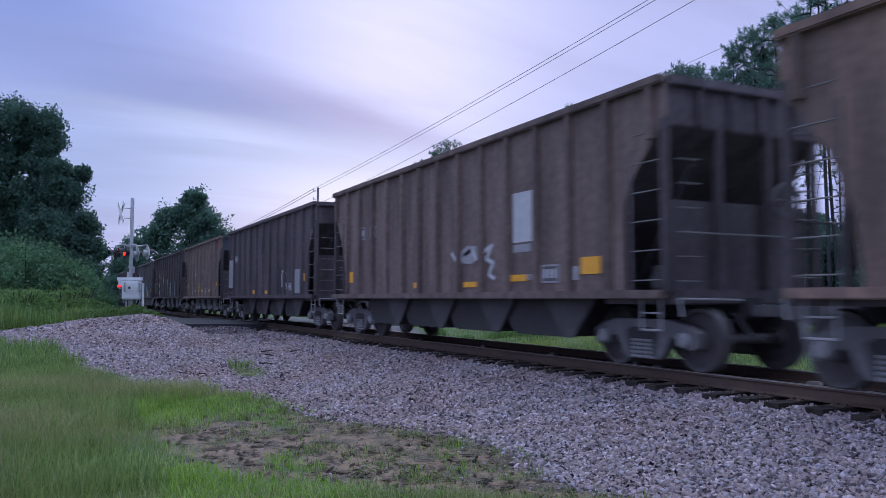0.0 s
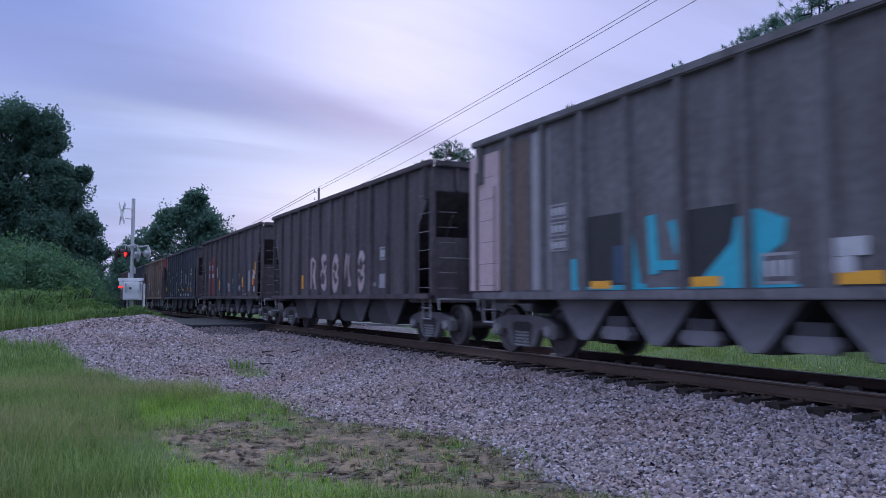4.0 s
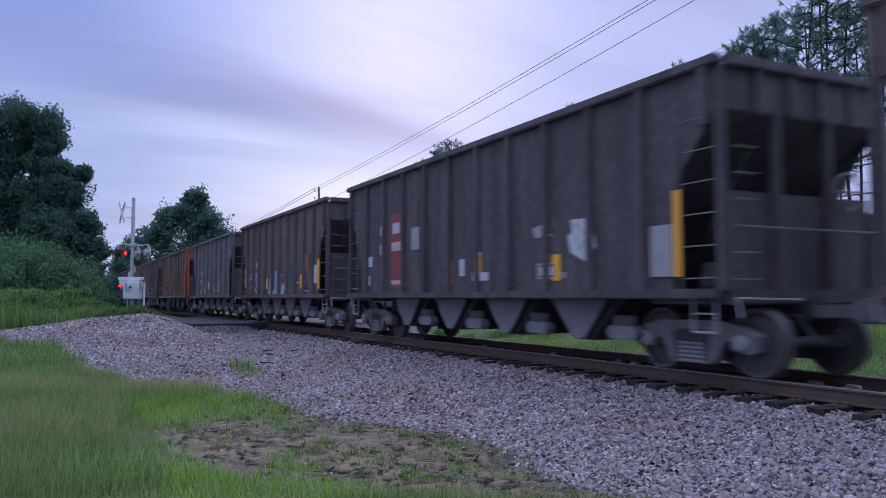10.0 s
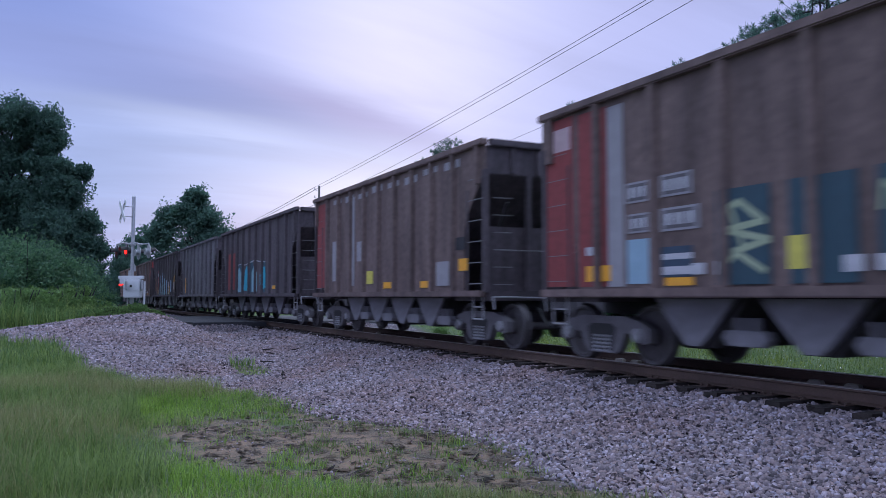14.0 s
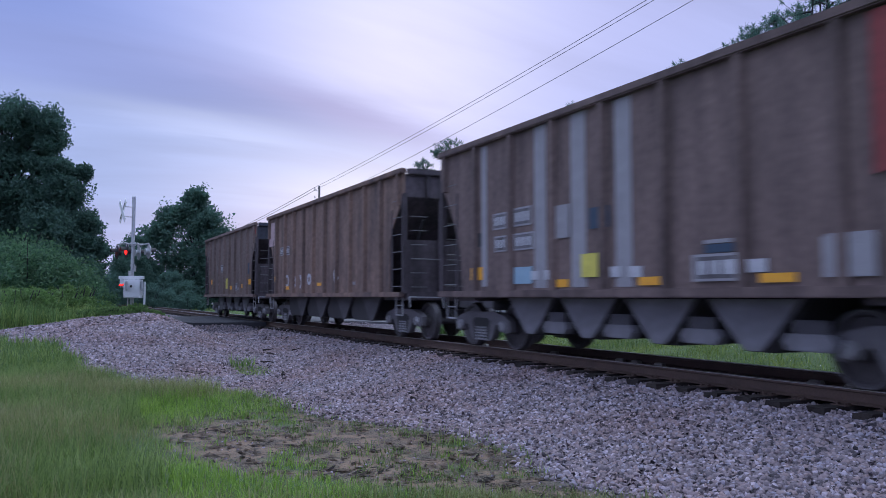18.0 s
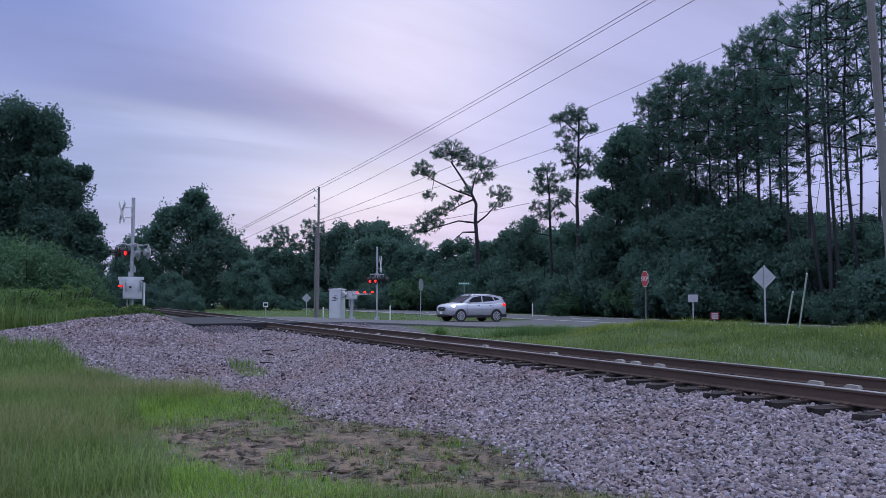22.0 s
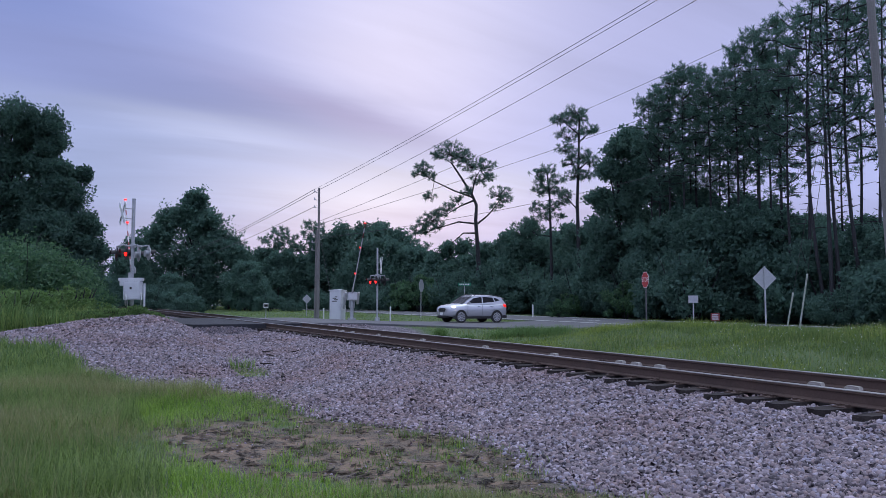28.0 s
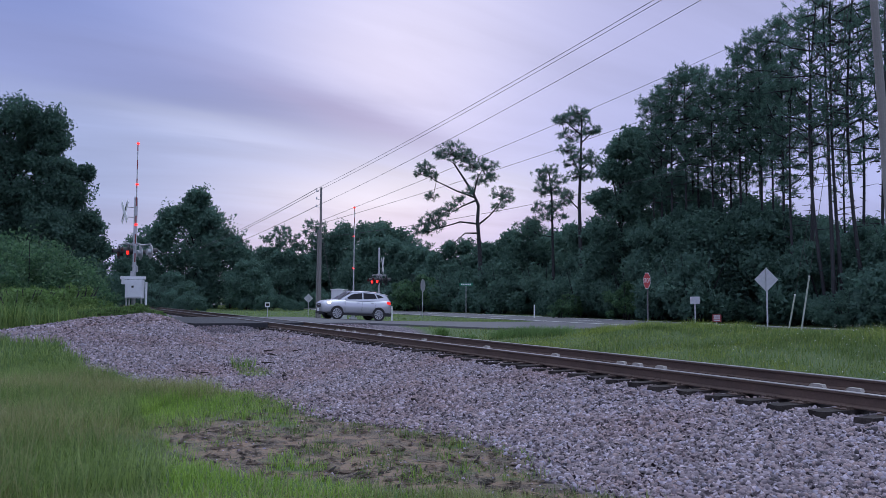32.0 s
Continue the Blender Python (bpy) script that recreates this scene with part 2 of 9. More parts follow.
M_BUSH = leaf_material("bush_leaves", (0.048, 0.115, 0.065), (0.12, 0.24, 0.11))
M_NEEDLE = leaf_material("pine_needles", (0.076, 0.156, 0.126), (0.116, 0.218, 0.166), 0.8)
M_WOODS = leaf_material("woodland_leaves", (0.074, 0.148, 0.120), (0.112, 0.212, 0.158), 0.85)
M_THICKET = leaf_material("thicket_leaves", (0.070, 0.140, 0.115), (0.108, 0.204, 0.153), 0.85)
M_GRASS = leaf_material("grass_blades", (0.095, 0.16, 0.038), (0.28, 0.38, 0.115))
M_WEED = leaf_material("weed_leaves", (0.085, 0.165, 0.050), (0.180, 0.300, 0.095))
M_DRY = leaf_material("dry_grass", (0.19, 0.205, 0.075), (0.36, 0.37, 0.17))
M_LIME = leaf_material("fresh_grass", (0.14, 0.27, 0.035), (0.32, 0.47, 0.09))
M_VERGE = leaf_material("verge_blades", (0.078, 0.132, 0.036), (0.190, 0.270, 0.080), 0.8)
M_VERGE_PALE = leaf_material("pale_verge_blades", (0.14, 0.20, 0.036), (0.30, 0.37, 0.085), 0.8)
M_LITTER = leaf_material("dead_leaves", (0.030, 0.024, 0.020), (0.17, 0.125, 0.09), 0.9)
M_STONE = None


def stone_material():
    m = bpy.data.materials.new("ballast_stone")
    m.use_nodes = True
    nt = m.node_tree
    N, L = nt.nodes.new, nt.links.new
    b = nt.nodes["Principled BSDF"]
    b.inputs["Roughness"].default_value = 0.9
    geo, ramp, co, ns = N("ShaderNodeNewGeometry"), N("ShaderNodeValToRGB"), N("ShaderNodeTexCoord"), N("ShaderNodeTexNoise")
    els = ramp.color_ramp.elements
    els[0].color, els[1].color = (0.030, 0.026, 0.032, 1), (0.46, 0.39, 0.44, 1)
    for p, c in ((0.18, (0.150, 0.124, 0.138, 1)), (0.5, (0.232, 0.188, 0.206, 1)), (0.7, (0.285, 0.214, 0.210, 1)), (0.85, (0.265, 0.245, 0.300, 1))):
        e = els.new(p)
        e.color = c
    L(geo.outputs["Random Per Island"], ramp.inputs[0])
    ns.inputs["Scale"].default_value, ns.inputs["Detail"].default_value = 45, 4
    L(co.outputs["Object"], ns.inputs["Vector"])
    x = N("ShaderNodeMix")
    x.data_type, x.blend_type = "RGBA", "OVERLAY"
    x.inputs[0].default_value = 0.45
    L(ramp.outputs[0], x.inputs[6])
    L(ns.outputs[0], x.inputs[7])
    # brownish fines here and there, over metres
    big, rp, y = N("ShaderNodeTexNoise"), N("ShaderNodeValToRGB"), N("ShaderNodeMix")
    big.inputs["Scale"].default_value, big.inputs["Detail"].default_value = 0.55, 4
    L(co.outputs["Object"], big.inputs["Vector"])
    rp.color_ramp.elements[0].position, rp.color_ramp.elements[1].position = 0.45, 0.68
    L(big.outputs[0], rp.inputs[0])
    y.data_type, y.blend_type = "RGBA", "MULTIPLY"
    y.inputs[7].default_value = (0.92, 0.80, 0.76, 1)
    L(rp.outputs[0], y.inputs[0])
    L(x.outputs[2], y.inputs[6])
    L(y.outputs[2], b.inputs["Base Color"])
    return m


M_STONE = stone_material()

# ---------------------------------------------------------------- mesh helpers


def mesh_arrays(name, verts, quads, mat, smooth=False):
    """Mesh from numpy arrays: verts (n,3), faces (m,k)."""
    me = bpy.data.meshes.new(name)
    k = quads.shape[1]
    me.vertices.add(len(verts))
    me.vertices.foreach_set("co", np.asarray(verts, dtype=np.float32).ravel())
    me.loops.add(quads.size)
    me.loops.foreach_set("vertex_index", quads.astype(np.int32).ravel())
    me.polygons.add(len(quads))
    me.polygons.foreach_set("loop_start", np.arange(0, quads.size, k, dtype=np.int32))
    if smooth:
        me.polygons.foreach_set("use_smooth", np.ones(len(quads), dtype=bool))
    if mat:
        me.materials.append(mat)
    me.update(calc_edges=True)
    me.validate()
    return me


def box(bm, x, y, z, sx, sy, sz, m=None):
    """Box centred at x, y, z with full sizes."""
    t = Matrix.Translation((x, y, z)) @ Matrix.Diagonal((sx, sy, sz, 1))
    return bmesh.ops.create_cube(bm, size=1, matrix=(m @ t) if m else t)


def rod(bm, a, b, r, r2=None, seg=8):
    a, b = Vector(a), Vector(b)
    d = b - a
    t = Matrix.Translation((a + b) / 2) @ d.to_track_quat("Z", "Y").to_matrix().to_4x4()
    bmesh.ops.create_cone(bm, cap_ends=True, segments=seg, radius1=r, radius2=r if r2 is None else r2, depth=d.length, matrix=t)


def prism(bm, outline, y0, y1, axis="y"):
    """Extrude an outline of (x, z) along y (or of (y, z) along x)."""
    put = (lambda p, w: (p[0], w, p[1])) if axis == "y" else (lambda p, w: (w, p[0], p[1]))
    a = [bm.verts.new(put(p, y0)) for p in outline]
    b = [bm.verts.new(put(p, y1)) for p in outline]
    n = len(outline)
    bm.faces.new(a), bm.faces.new(list(reversed(b)))
    for i in range(n):
        bm.faces.new((a[i], b[i], b[(i + 1) % n], a[(i + 1) % n]))


def lathe(bm, profile, seg=24, axis="y", ring_only=False):
    """Turn a profile of (radius, along) round an axis; a ring closes on itself, else the ends are capped."""
    rings = []
    for r, w in profile:
        ring = []
        for i in range(seg):
            c, s = math.cos(2 * math.pi * i / seg) * r, math.sin(2 * math.pi * i / seg) * r
            ring.append(bm.verts.new((c, w, s) if axis == "y" else (c, s, w)))
        rings.append(ring)
    for p, q in zip(rings, rings[1:]):
        for i in range(seg):
            bm.faces.new((p[i], p[(i + 1) % seg], q[(i + 1) % seg], q[i]))
    if ring_only:
        for i in range(seg):
            bm.faces.new((rings[-1][i], rings[-1][(i + 1) % seg], rings[0][(i + 1) % seg], rings[0][i]))
        return
    bm.faces.new(list(reversed(rings[0])))
    bm.faces.new(rings[-1])


def finish(bm, name, mat, bevel=0.0, smooth=False):
    if bevel:
        bmesh.ops.bevel(bm, geom=[e for e in bm.edges if e.calc_face_angle(0) > 0.6], offset=bevel, segments=2, affect="EDGES", clamp_overlap=True)
    bmesh.ops.recalc_face_normals(bm, faces=bm.faces)
    me = bpy.data.meshes.new(name)
    bm.to_mesh(me)
    bm.free()
    if mat:
        me.materials.append(mat)
    if smooth:
        me.polygons.foreach_set("use_smooth", np.ones(len(me.polygons), dtype=bool))
    return me


def hang(name, me, parent=None, m=None, label=""):
    ob = new(name, me)
    if parent:
        ob.parent = parent
    if m is not None:
        ob.matrix_basis = m
    if label:
        ob["label"] = label
    return ob


def part(name, bm, mat, parent, label="", bevel=0.0, smooth=False, m=None):
    return hang(name, finish(bm, name, mat, bevel, smooth), parent, m, label)


def thing(name, m, label, category, group="", kind=""):
    ob = new(name)
    ob.empty_display_size = 0.2
    ob.matrix_basis = m
    return tagged(ob, label, category, group, kind)


def paint_with(ob, mat):
    ob.material_slots[0].link = "OBJECT"
    ob.material_slots[0].material = mat
    return ob

# ---------------------------------------------------------------- ground
ROAD_X, ROAD_SKEW, ROAD_HALF = -40.8, 0.132, 4.0


def road_centre(y):
    return ROAD_X + ROAD_SKEW * (y - TRACK_Y)


def road_right(y):
    """Half width towards the train's head: the apron widens at the rails and the highway."""
    return np.interp(y, [-60, 4.3, 5.2, 19, 24, 29.4], [3.5, 3.5, 7.3, 7.3, 9.0, 15.0])


def smooth(v, lo, hi):
    t = np.clip((v - lo) / (hi - lo), 0, 1)
    return t * t * (3 - 2 * t)


def wobble(x, y, s, seed):
    """Cheap smooth value noise in the plan, -1 to 1."""
    r = np.random.RandomState(seed)
    out = 0
    for i in range(5):
        a, ph, k = r.uniform(0, 6.28), r.uniform(0, 6.28), s * r.uniform(0.6, 1.9)
        out = out + np.sin((x * math.cos(a) + y * math.sin(a)) * k + ph)
    return out / 5 * 1.6


BED = ((-60, -0.75), (-6, -0.72), (2.0, -0.70), (4.3, -0.66), (5.0, -0.60), (7.2, -0.37), (7.68, -0.27), (7.85, -0.245), (10.3, -0.245), (11.4, -0.45),
       (12.8, -0.72), (15.5, -0.70), (20, -0.55), (27, -0.46), (40, -0.45), (60, -0.3), (400, 0))


def height(x, y):
    """Ground height over the plan."""
    x, y = np.asarray(x, float), np.asarray(y, float)
    z = np.interp(y, [p[0] for p in BED], [p[1] for p in BED])
    z = z + 0.035 * wobble(x, y, 1.1, 5) * smooth(np.abs(y - TRACK_Y), 1.6, 3.0)
    # spoil of ballast heaped beside the road, on the near side of the track
    up = np.interp(y, [-12, -5, -0.8, 0.1, 1.0, 1.8, 3.0, 3.5, 4.1, 4.6, 5.3, 6.3, 7.4], [0.3, 0.5, 0.72, 0.86, 0.95, 1.04, 1.10, 0.98, 0.72, 0.46, 0.16, 0.04, 0.0])
    z = z + up * smooth(-x, 17.0 - 1.2 * np.sin(y * 0.9), 28.5) * (1 - 0.5 * smooth(-x, 33, 38)) * (1 + 0.05 * wobble(x, y, 2.2, 8))
    # bank of tall grass beyond the track
    z = z + (0.46 + 0.08 * wobble(x, y, 0.5, 6)) * smooth(y, 15, 21) * (1 - smooth(y, 23.5, 27.5)) * smooth(x, -33, -23)
    # the road bed, level with the rails at the crossing
    side = x - road_centre(y)
    off = np.where(side > 0, side - road_right(y), -side - ROAD_HALF)
    top = np.interp(y, [-60, 0, 6, 12.2, 18, 27, 60], [-0.05, -0.02, -0.03, -0.03, -0.30, -0.44, -0.44])
    ditch = smooth(y, 3.6, 4.8) * (1 - smooth(y, 7.6, 8.0))       # the road edge stands free beside the track
    w = 1 - smooth(off, 0.3 - 0.25 * ditch, 3.2 - 2.8 * ditch)
    inside = smooth(np.abs(y - TRACK_Y), 1.3, 1.7)
    z = z * (1 - w * inside) + (top - 0.09) * w * inside
    # a worn drop beside the raised road edge
    z = z - 0.14 * ditch * smooth(off, 0.02, 0.2) * (1 - smooth(off, 0.7, 2.0))
    return z


LOW = [4.1, 3.5, 2.8, 2.3, 1.75, 1.2, 1.3, 1.6, 2.4, 3.3]      # near edge of the bare dirt


def covers(x, y):
    """Masks of gravel and dirt."""
    n, n2 = wobble(x, y, 1.3, 21), wobble(x, y, 4.5, 22)
    toe = np.interp(-x, [3, 5.7, 7.5, 9.9, 12, 14.1, 16.3, 20, 23.5, 26.2, 30, 45], [4.5, 4.4, 4.5, 3.95, 3.65, 3.2, 1.5, 0.6, -0.1, -2.2, -4.5, -8.0]) + 0.22 * n + 0.16 * n2
    gravel = smooth(y, toe - 0.2, toe + 0.2) * (1 - smooth(y, 10.9 + 0.9 * smooth(-x, 16, 24) + 1.6 * smooth(-x, 19, 27) + 0.5 * n, 11.5 + 1.0 * smooth(-x, 16, 24) + 2.0 * smooth(-x, 19, 27) + 0.5 * n))
    gravel = gravel * (1 - smooth(-x + 0.5 * n + 0.3 * n2, 28.6 + 1.1 * np.clip(y, 0, 3), 29.8 + 1.1 * np.clip(y, 0, 3)) * (1 - smooth(y, 4.0, 5.0)))
    tuft = 1 - smooth(np.hypot((x + 18.2) / 1.5, (y - 4.1) / 0.5) + 0.3 * n2, 0.6, 1.0)
    gravel = gravel * (1 - 0.75 * tuft)
    low = np.interp(-x, [5.6, 6.1, 6.8, 7.4, 8.0, 9.0, 11.0, 12.2, 13.6, 14.5], LOW)
    n3 = wobble(x, y, 7.0, 23) * 0.6 + wobble(x, y, 2.6, 24) * 0.6
    dirt = smooth(y + 0.3 * n2, low - 0.2, low + 0.35) * (1 - smooth(np.abs(x + 9.8), 4.0, 5.0)) * smooth(n3, -1.0, -0.5) * (y < 9)
    dirt = dirt * (1 - 0.85 * smooth(-x + 0.8 * n2, 10.6, 12.4) * smooth(n3, -0.5, 0.1))
    dirt = np.maximum(dirt, smooth(y, 12, 12.4) * (1 - smooth(y, 13.0 + 0.5 * n, 14.4 + 0.5 * n)) * smooth(-x, 16, 26) * 0.9)
    return gravel, dirt * (1 - gravel)


def spaced(lo, hi, fine, far_lo, far_hi):
    v = list(np.arange(lo, hi + 1e-6, fine))
    s, p = fine, lo
    while p > far_lo:
        s *= 1.25
        p -= s
        v.insert(0, p)
    s, p = fine, v[-1]
    while p < far_hi:
        s *= 1.25
        p += s
        v.append(p)
    return np.array(v)


def build_ground():
    xs, ys = spaced(-48, 3, 0.2, -1500, 1500), spaced(-4, 14, 0.15, -1500, 1500)
    gx, gy = np.meshgrid(xs, ys)
    z = height(gx, gy)
    v = np.stack([gx, gy, z], -1).reshape(-1, 3)
    nx, ny = len(xs), len(ys)
    i = (np.arange(ny - 1)[:, None] * nx + np.arange(nx - 1)[None, :]).ravel()
    me = mesh_arrays("ground", v, np.stack([i, i + 1, i + nx + 1, i + nx], 1), M_GROUND, True)
    g, d = covers(gx, gy)
    att = me.color_attributes.new("cover", "FLOAT_COLOR", "POINT")
    rgba = np.zeros((len(v), 4), np.float32)
    rgba[:, 0], rgba[:, 1], rgba[:, 3] = g.ravel(), d.ravel(), 1
    att.data.foreach_set("color", rgba.ravel())
    tagged(new("ground", me), "grassy ground with bare dirt and pale gravel", "ground", kind="structure")


build_ground()


def ribbon(name, y0, y1, steps, left, right, lift, mat, label, thick=0.1):
    """Road slab that follows a height profile, with edges of its own."""
    bm = bmesh.new()
    rows = []
    for k in range(steps + 1):
        y = y0 + (y1 - y0) * k / steps
        row = []
        for x, dz in ((left(y), -thick), (left(y), 0), (right(y), 0), (right(y), -thick)):
            row.append(bm.verts.new((x, y, lift(y) + dz)))
        rows.append(row)
    for a, b in zip(rows, rows[1:]):
        for j in range(4):
            bm.faces.new((a[j], a[(j + 1) % 4], b[(j + 1) % 4], b[j]))
    bm.faces.new(rows[0]), bm.faces.new(rows[-1])
    return tagged(hang(name, finish(bm, name, mat)), label, "road", kind="structure")


def road_lift(y):
    return float(np.interp(y, [-60, 0, 6, 12.2, 18, 27, 60], [-0.05, -0.02, -0.03, -0.03, -0.30, -0.42, -0.42]))


# the crossing road in three lengths: near side, between the rails, far side
NEAR_R, FAR_R = TRACK_Y - RAIL, TRACK_Y + RAIL
ribbon("road", -60, NEAR_R - 0.12, 140, lambda y: road_centre(y) - ROAD_HALF, lambda y: road_centre(y) + float(road_right(y)), road_lift,
       M_ASPHALT_DARK, "dark fresh asphalt road climbing to the rails", 0.6)
ribbon("road_between_rails", NEAR_R + 0.12, FAR_R - 0.12, 2, lambda y: road_centre(y) - ROAD_HALF, lambda y: road_centre(y) + float(road_right(y)),
       lambda y: -0.02, M_ASPHALT_DARK, "dark asphalt panel between the rails")
ribbon("road_far_side", FAR_R + 0.12, 29.4, 30, lambda y: road_centre(y) - ROAD_HALF - 2.5 * max(0, (y - 24) / 5) ** 2,
       lambda y: road_centre(y) + float(road_right(y)), road_lift, M_ASPHALT, "grey asphalt side road to the highway", 0.3)


def build_highway():
    bm = bmesh.new()
    box(bm, -100, 32.4, -0.47, 900, 7.2, 0.12)
    hw = tagged(hang("highway", finish(bm, "highway", M_ASPHALT)), "grey asphalt highway running beside the track", "road", kind="structure")
    for y, name in ((29.05, "near_edge_line"), (35.75, "far_edge_line")):
        bm = bmesh.new()
        box(bm, -100, y, -0.405, 900, 0.16, 0.008)
        part(name, bm, M_LINE, hw, "white painted edge line")
    bm = bmesh.new()
    for k in range(40):
        box(bm, -260 + 12 * k, 32.4, -0.405, 3.0, 0.12, 0.008)
    ob = part("centre_dashes", bm, M_LINE, hw, "white dashed centre line")
    tagged(ob, kind="stuff")


build_highway()

# ---------------------------------------------------------------- track
X_FAR, X_NEAR = -520.0, 620.0


def build_track():
    for y, name in ((NEAR_R, "near_rail"), (FAR_R, "far_rail")):
        bm = bmesh.new()
        prism(bm, [(y - 0.076, -0.178), (y + 0.076, -0.178), (y + 0.076, -0.165), (y + 0.012, -0.145), (y + 0.01, -0.045), (y + 0.036, -0.036),
                   (y + 0.036, -0.012), (y - 0.036, -0.012), (y - 0.036, -0.036), (y - 0.01, -0.045), (y - 0.012, -0.145), (y - 0.076, -0.165)],
              X_FAR, X_NEAR, "x")
        rail = tagged(hang(name, finish(bm, name, M_RAIL)), "rust-brown steel rail with a polished top on wooden ties", "rail", "rails", "structure")
        bm = bmesh.new()
        prism(bm, [(y - 0.034, -0.0119), (y + 0.034, -0.0119), (y + 0.034, -0.004), (y + 0.027, 0), (y - 0.027, 0), (y - 0.034, -0.004)], X_FAR, X_NEAR, "x")
        part("rail_head", bm, M_RAIL_HEAD, rail, "polished running surface")
    bed = thing("tie_bed", pose(0, TRACK_Y, 0), "row of dark creosoted wooden ties bedded in ballast", "railway ties", kind="structure")
    variants = []
    rnd = random.Random(4)
    for k in range(4):
        bm = bmesh.new()
        box(bm, 0, 0, 0, 0.23, 2.6, 0.17)
        bmesh.ops.subdivide_edges(bm, edges=bm.edges[:], cuts=1)
        for v in bm.verts:
            v.co += Vector((rnd.uniform(-0.012, 0.012), rnd.uniform(-0.02, 0.02), rnd.uniform(-0.008, 0.008)))
        variants.append(finish(bm, "tie", M_TIE))
    bmp = bmesh.new()
    box(bmp, 0, 0, 0, 0.19, 0.36, 0.012)
    for dx in (-0.06, 0.06):
        for dy in (-0.1, 0.1):
            box(bmp, dx, dy, 0.015, 0.035, 0.045, 0.03)
    plate = finish(bmp, "tie_plate", M_RAIL)
    far, n = [], 0
    x = -3.0
    while x > -200:
        skew = pose(x + rnd.uniform(-0.03, 0.03), rnd.uniform(-0.06, 0.06), -0.278 + rnd.uniform(-0.012, 0.008), 0, 0, rnd.uniform(-1.2, 1.2))
        if n < 150:
            ob = hang("tie", variants[n % 4], bed, skew)
            if n < 60:
                hang("tie_plate", plate, ob, pose(0, -RAIL, 0.089)), hang("tie_plate", plate, ob, pose(0, RAIL, 0.089))
        else:
            far.append(skew)
        x -= 0.535
        n += 1
    x = -3.0 + 0.535
    while x < 30:
        far.append(pose(x, rnd.uniform(-0.06, 0.06), -0.278, 0, 0, rnd.uniform(-1.2, 1.2)))
        x += 0.535
    bm = bmesh.new()
    for m in far:
        box(bm, 0, 0, 0, 0.23, 2.6, 0.17, m)
    tagged(part("distant_ties", bm, M_TIE, bed), kind="stuff")
    # rail anchors: pale clips seen between the rails
    bm = bmesh.new()
    prism(bm, [(-0.12, 0), (0.12, 0), (0.10, 0.045), (0.03, 0.05), (-0.07, 0.05), (-0.10, 0.03)], -0.04, 0.04)
    clip = finish(bm, "rail_anchor", M_CLIP)
    for x in (-7.15, -7.73, -10.92, -11.55, -12.0, -14.2, -17.2, -20.9, -24.4, -26.9, -28.0, -28.7, -35.0, -38.0):
        hang("rail_anchor", clip, bed, pose(x, RAIL - 0.16, -0.165), "pale steel rail anchor")


build_track()


def rocks(name, xs, ys, sizes, seed, label, sink=0.25):
    """Angular broken stones scattered on the ground, as one sheet of stuff."""
    r = np.random.RandomState(seed)
    n = len(xs)
    ring = lambda rad, z, turn: [[rad * math.cos(turn + k * math.pi / 2), rad * math.sin(turn + k * math.pi / 2), z] for k in range(4)]
    core = np.array(ring(0.60, -0.30, 0.3) + ring(0.50, 0.18, 0.3 + math.pi / 4) + [[0, 0, 0.40]], float)
    v = core[None] * (1 + r.uniform(-0.30, 0.22, (n, 9, 3))) + r.uniform(-0.11, 0.11, (n, 9, 3))
    v *= (np.stack([r.uniform(0.8, 1.6, n), r.uniform(0.65, 1.1, n), r.uniform(0.75, 1.15, n)], 1) * sizes[:, None])[:, None, :]
    q = r.normal(size=(n, 4))
    q[:, 1:3] *= 0.30
    q /= np.linalg.norm(q, axis=1)[:, None]
    w, a, b, c = q.T
    rot = np.stack([np.stack([1 - 2 * (b * b + c * c), 2 * (a * b - c * w), 2 * (a * c + b * w)], -1),
                    np.stack([2 * (a * b + c * w), 1 - 2 * (a * a + c * c), 2 * (b * c - a * w)], -1),
                    np.stack([2 * (a * c - b * w), 2 * (b * c + a * w), 1 - 2 * (a * a + b * b)], -1)], 1)
    v = np.einsum("nij,nkj->nki", rot, v)
    z = height(xs, ys) + sizes * (0.35 - sink) + r.uniform(-0.16, 0.2, n) * sizes
    v += np.stack([xs, ys, z], 1)[:, None, :]
    f = np.array([[0, 1, 4], [1, 5, 4], [1, 2, 5], [2, 6, 5], [2, 3, 6], [3, 7, 6], [3, 0, 7], [0, 4, 7], [4, 5, 8], [5, 6, 8], [6, 7, 8], [7, 4, 8]])
    quads = (f[None] + (np.arange(n) * 9)[:, None, None]).reshape(-1, 3)
    me = mesh_arrays(name, v.reshape(-1, 3), quads, M_STONE)
    return tagged(new(name, me), label, "gravel", kind="stuff")


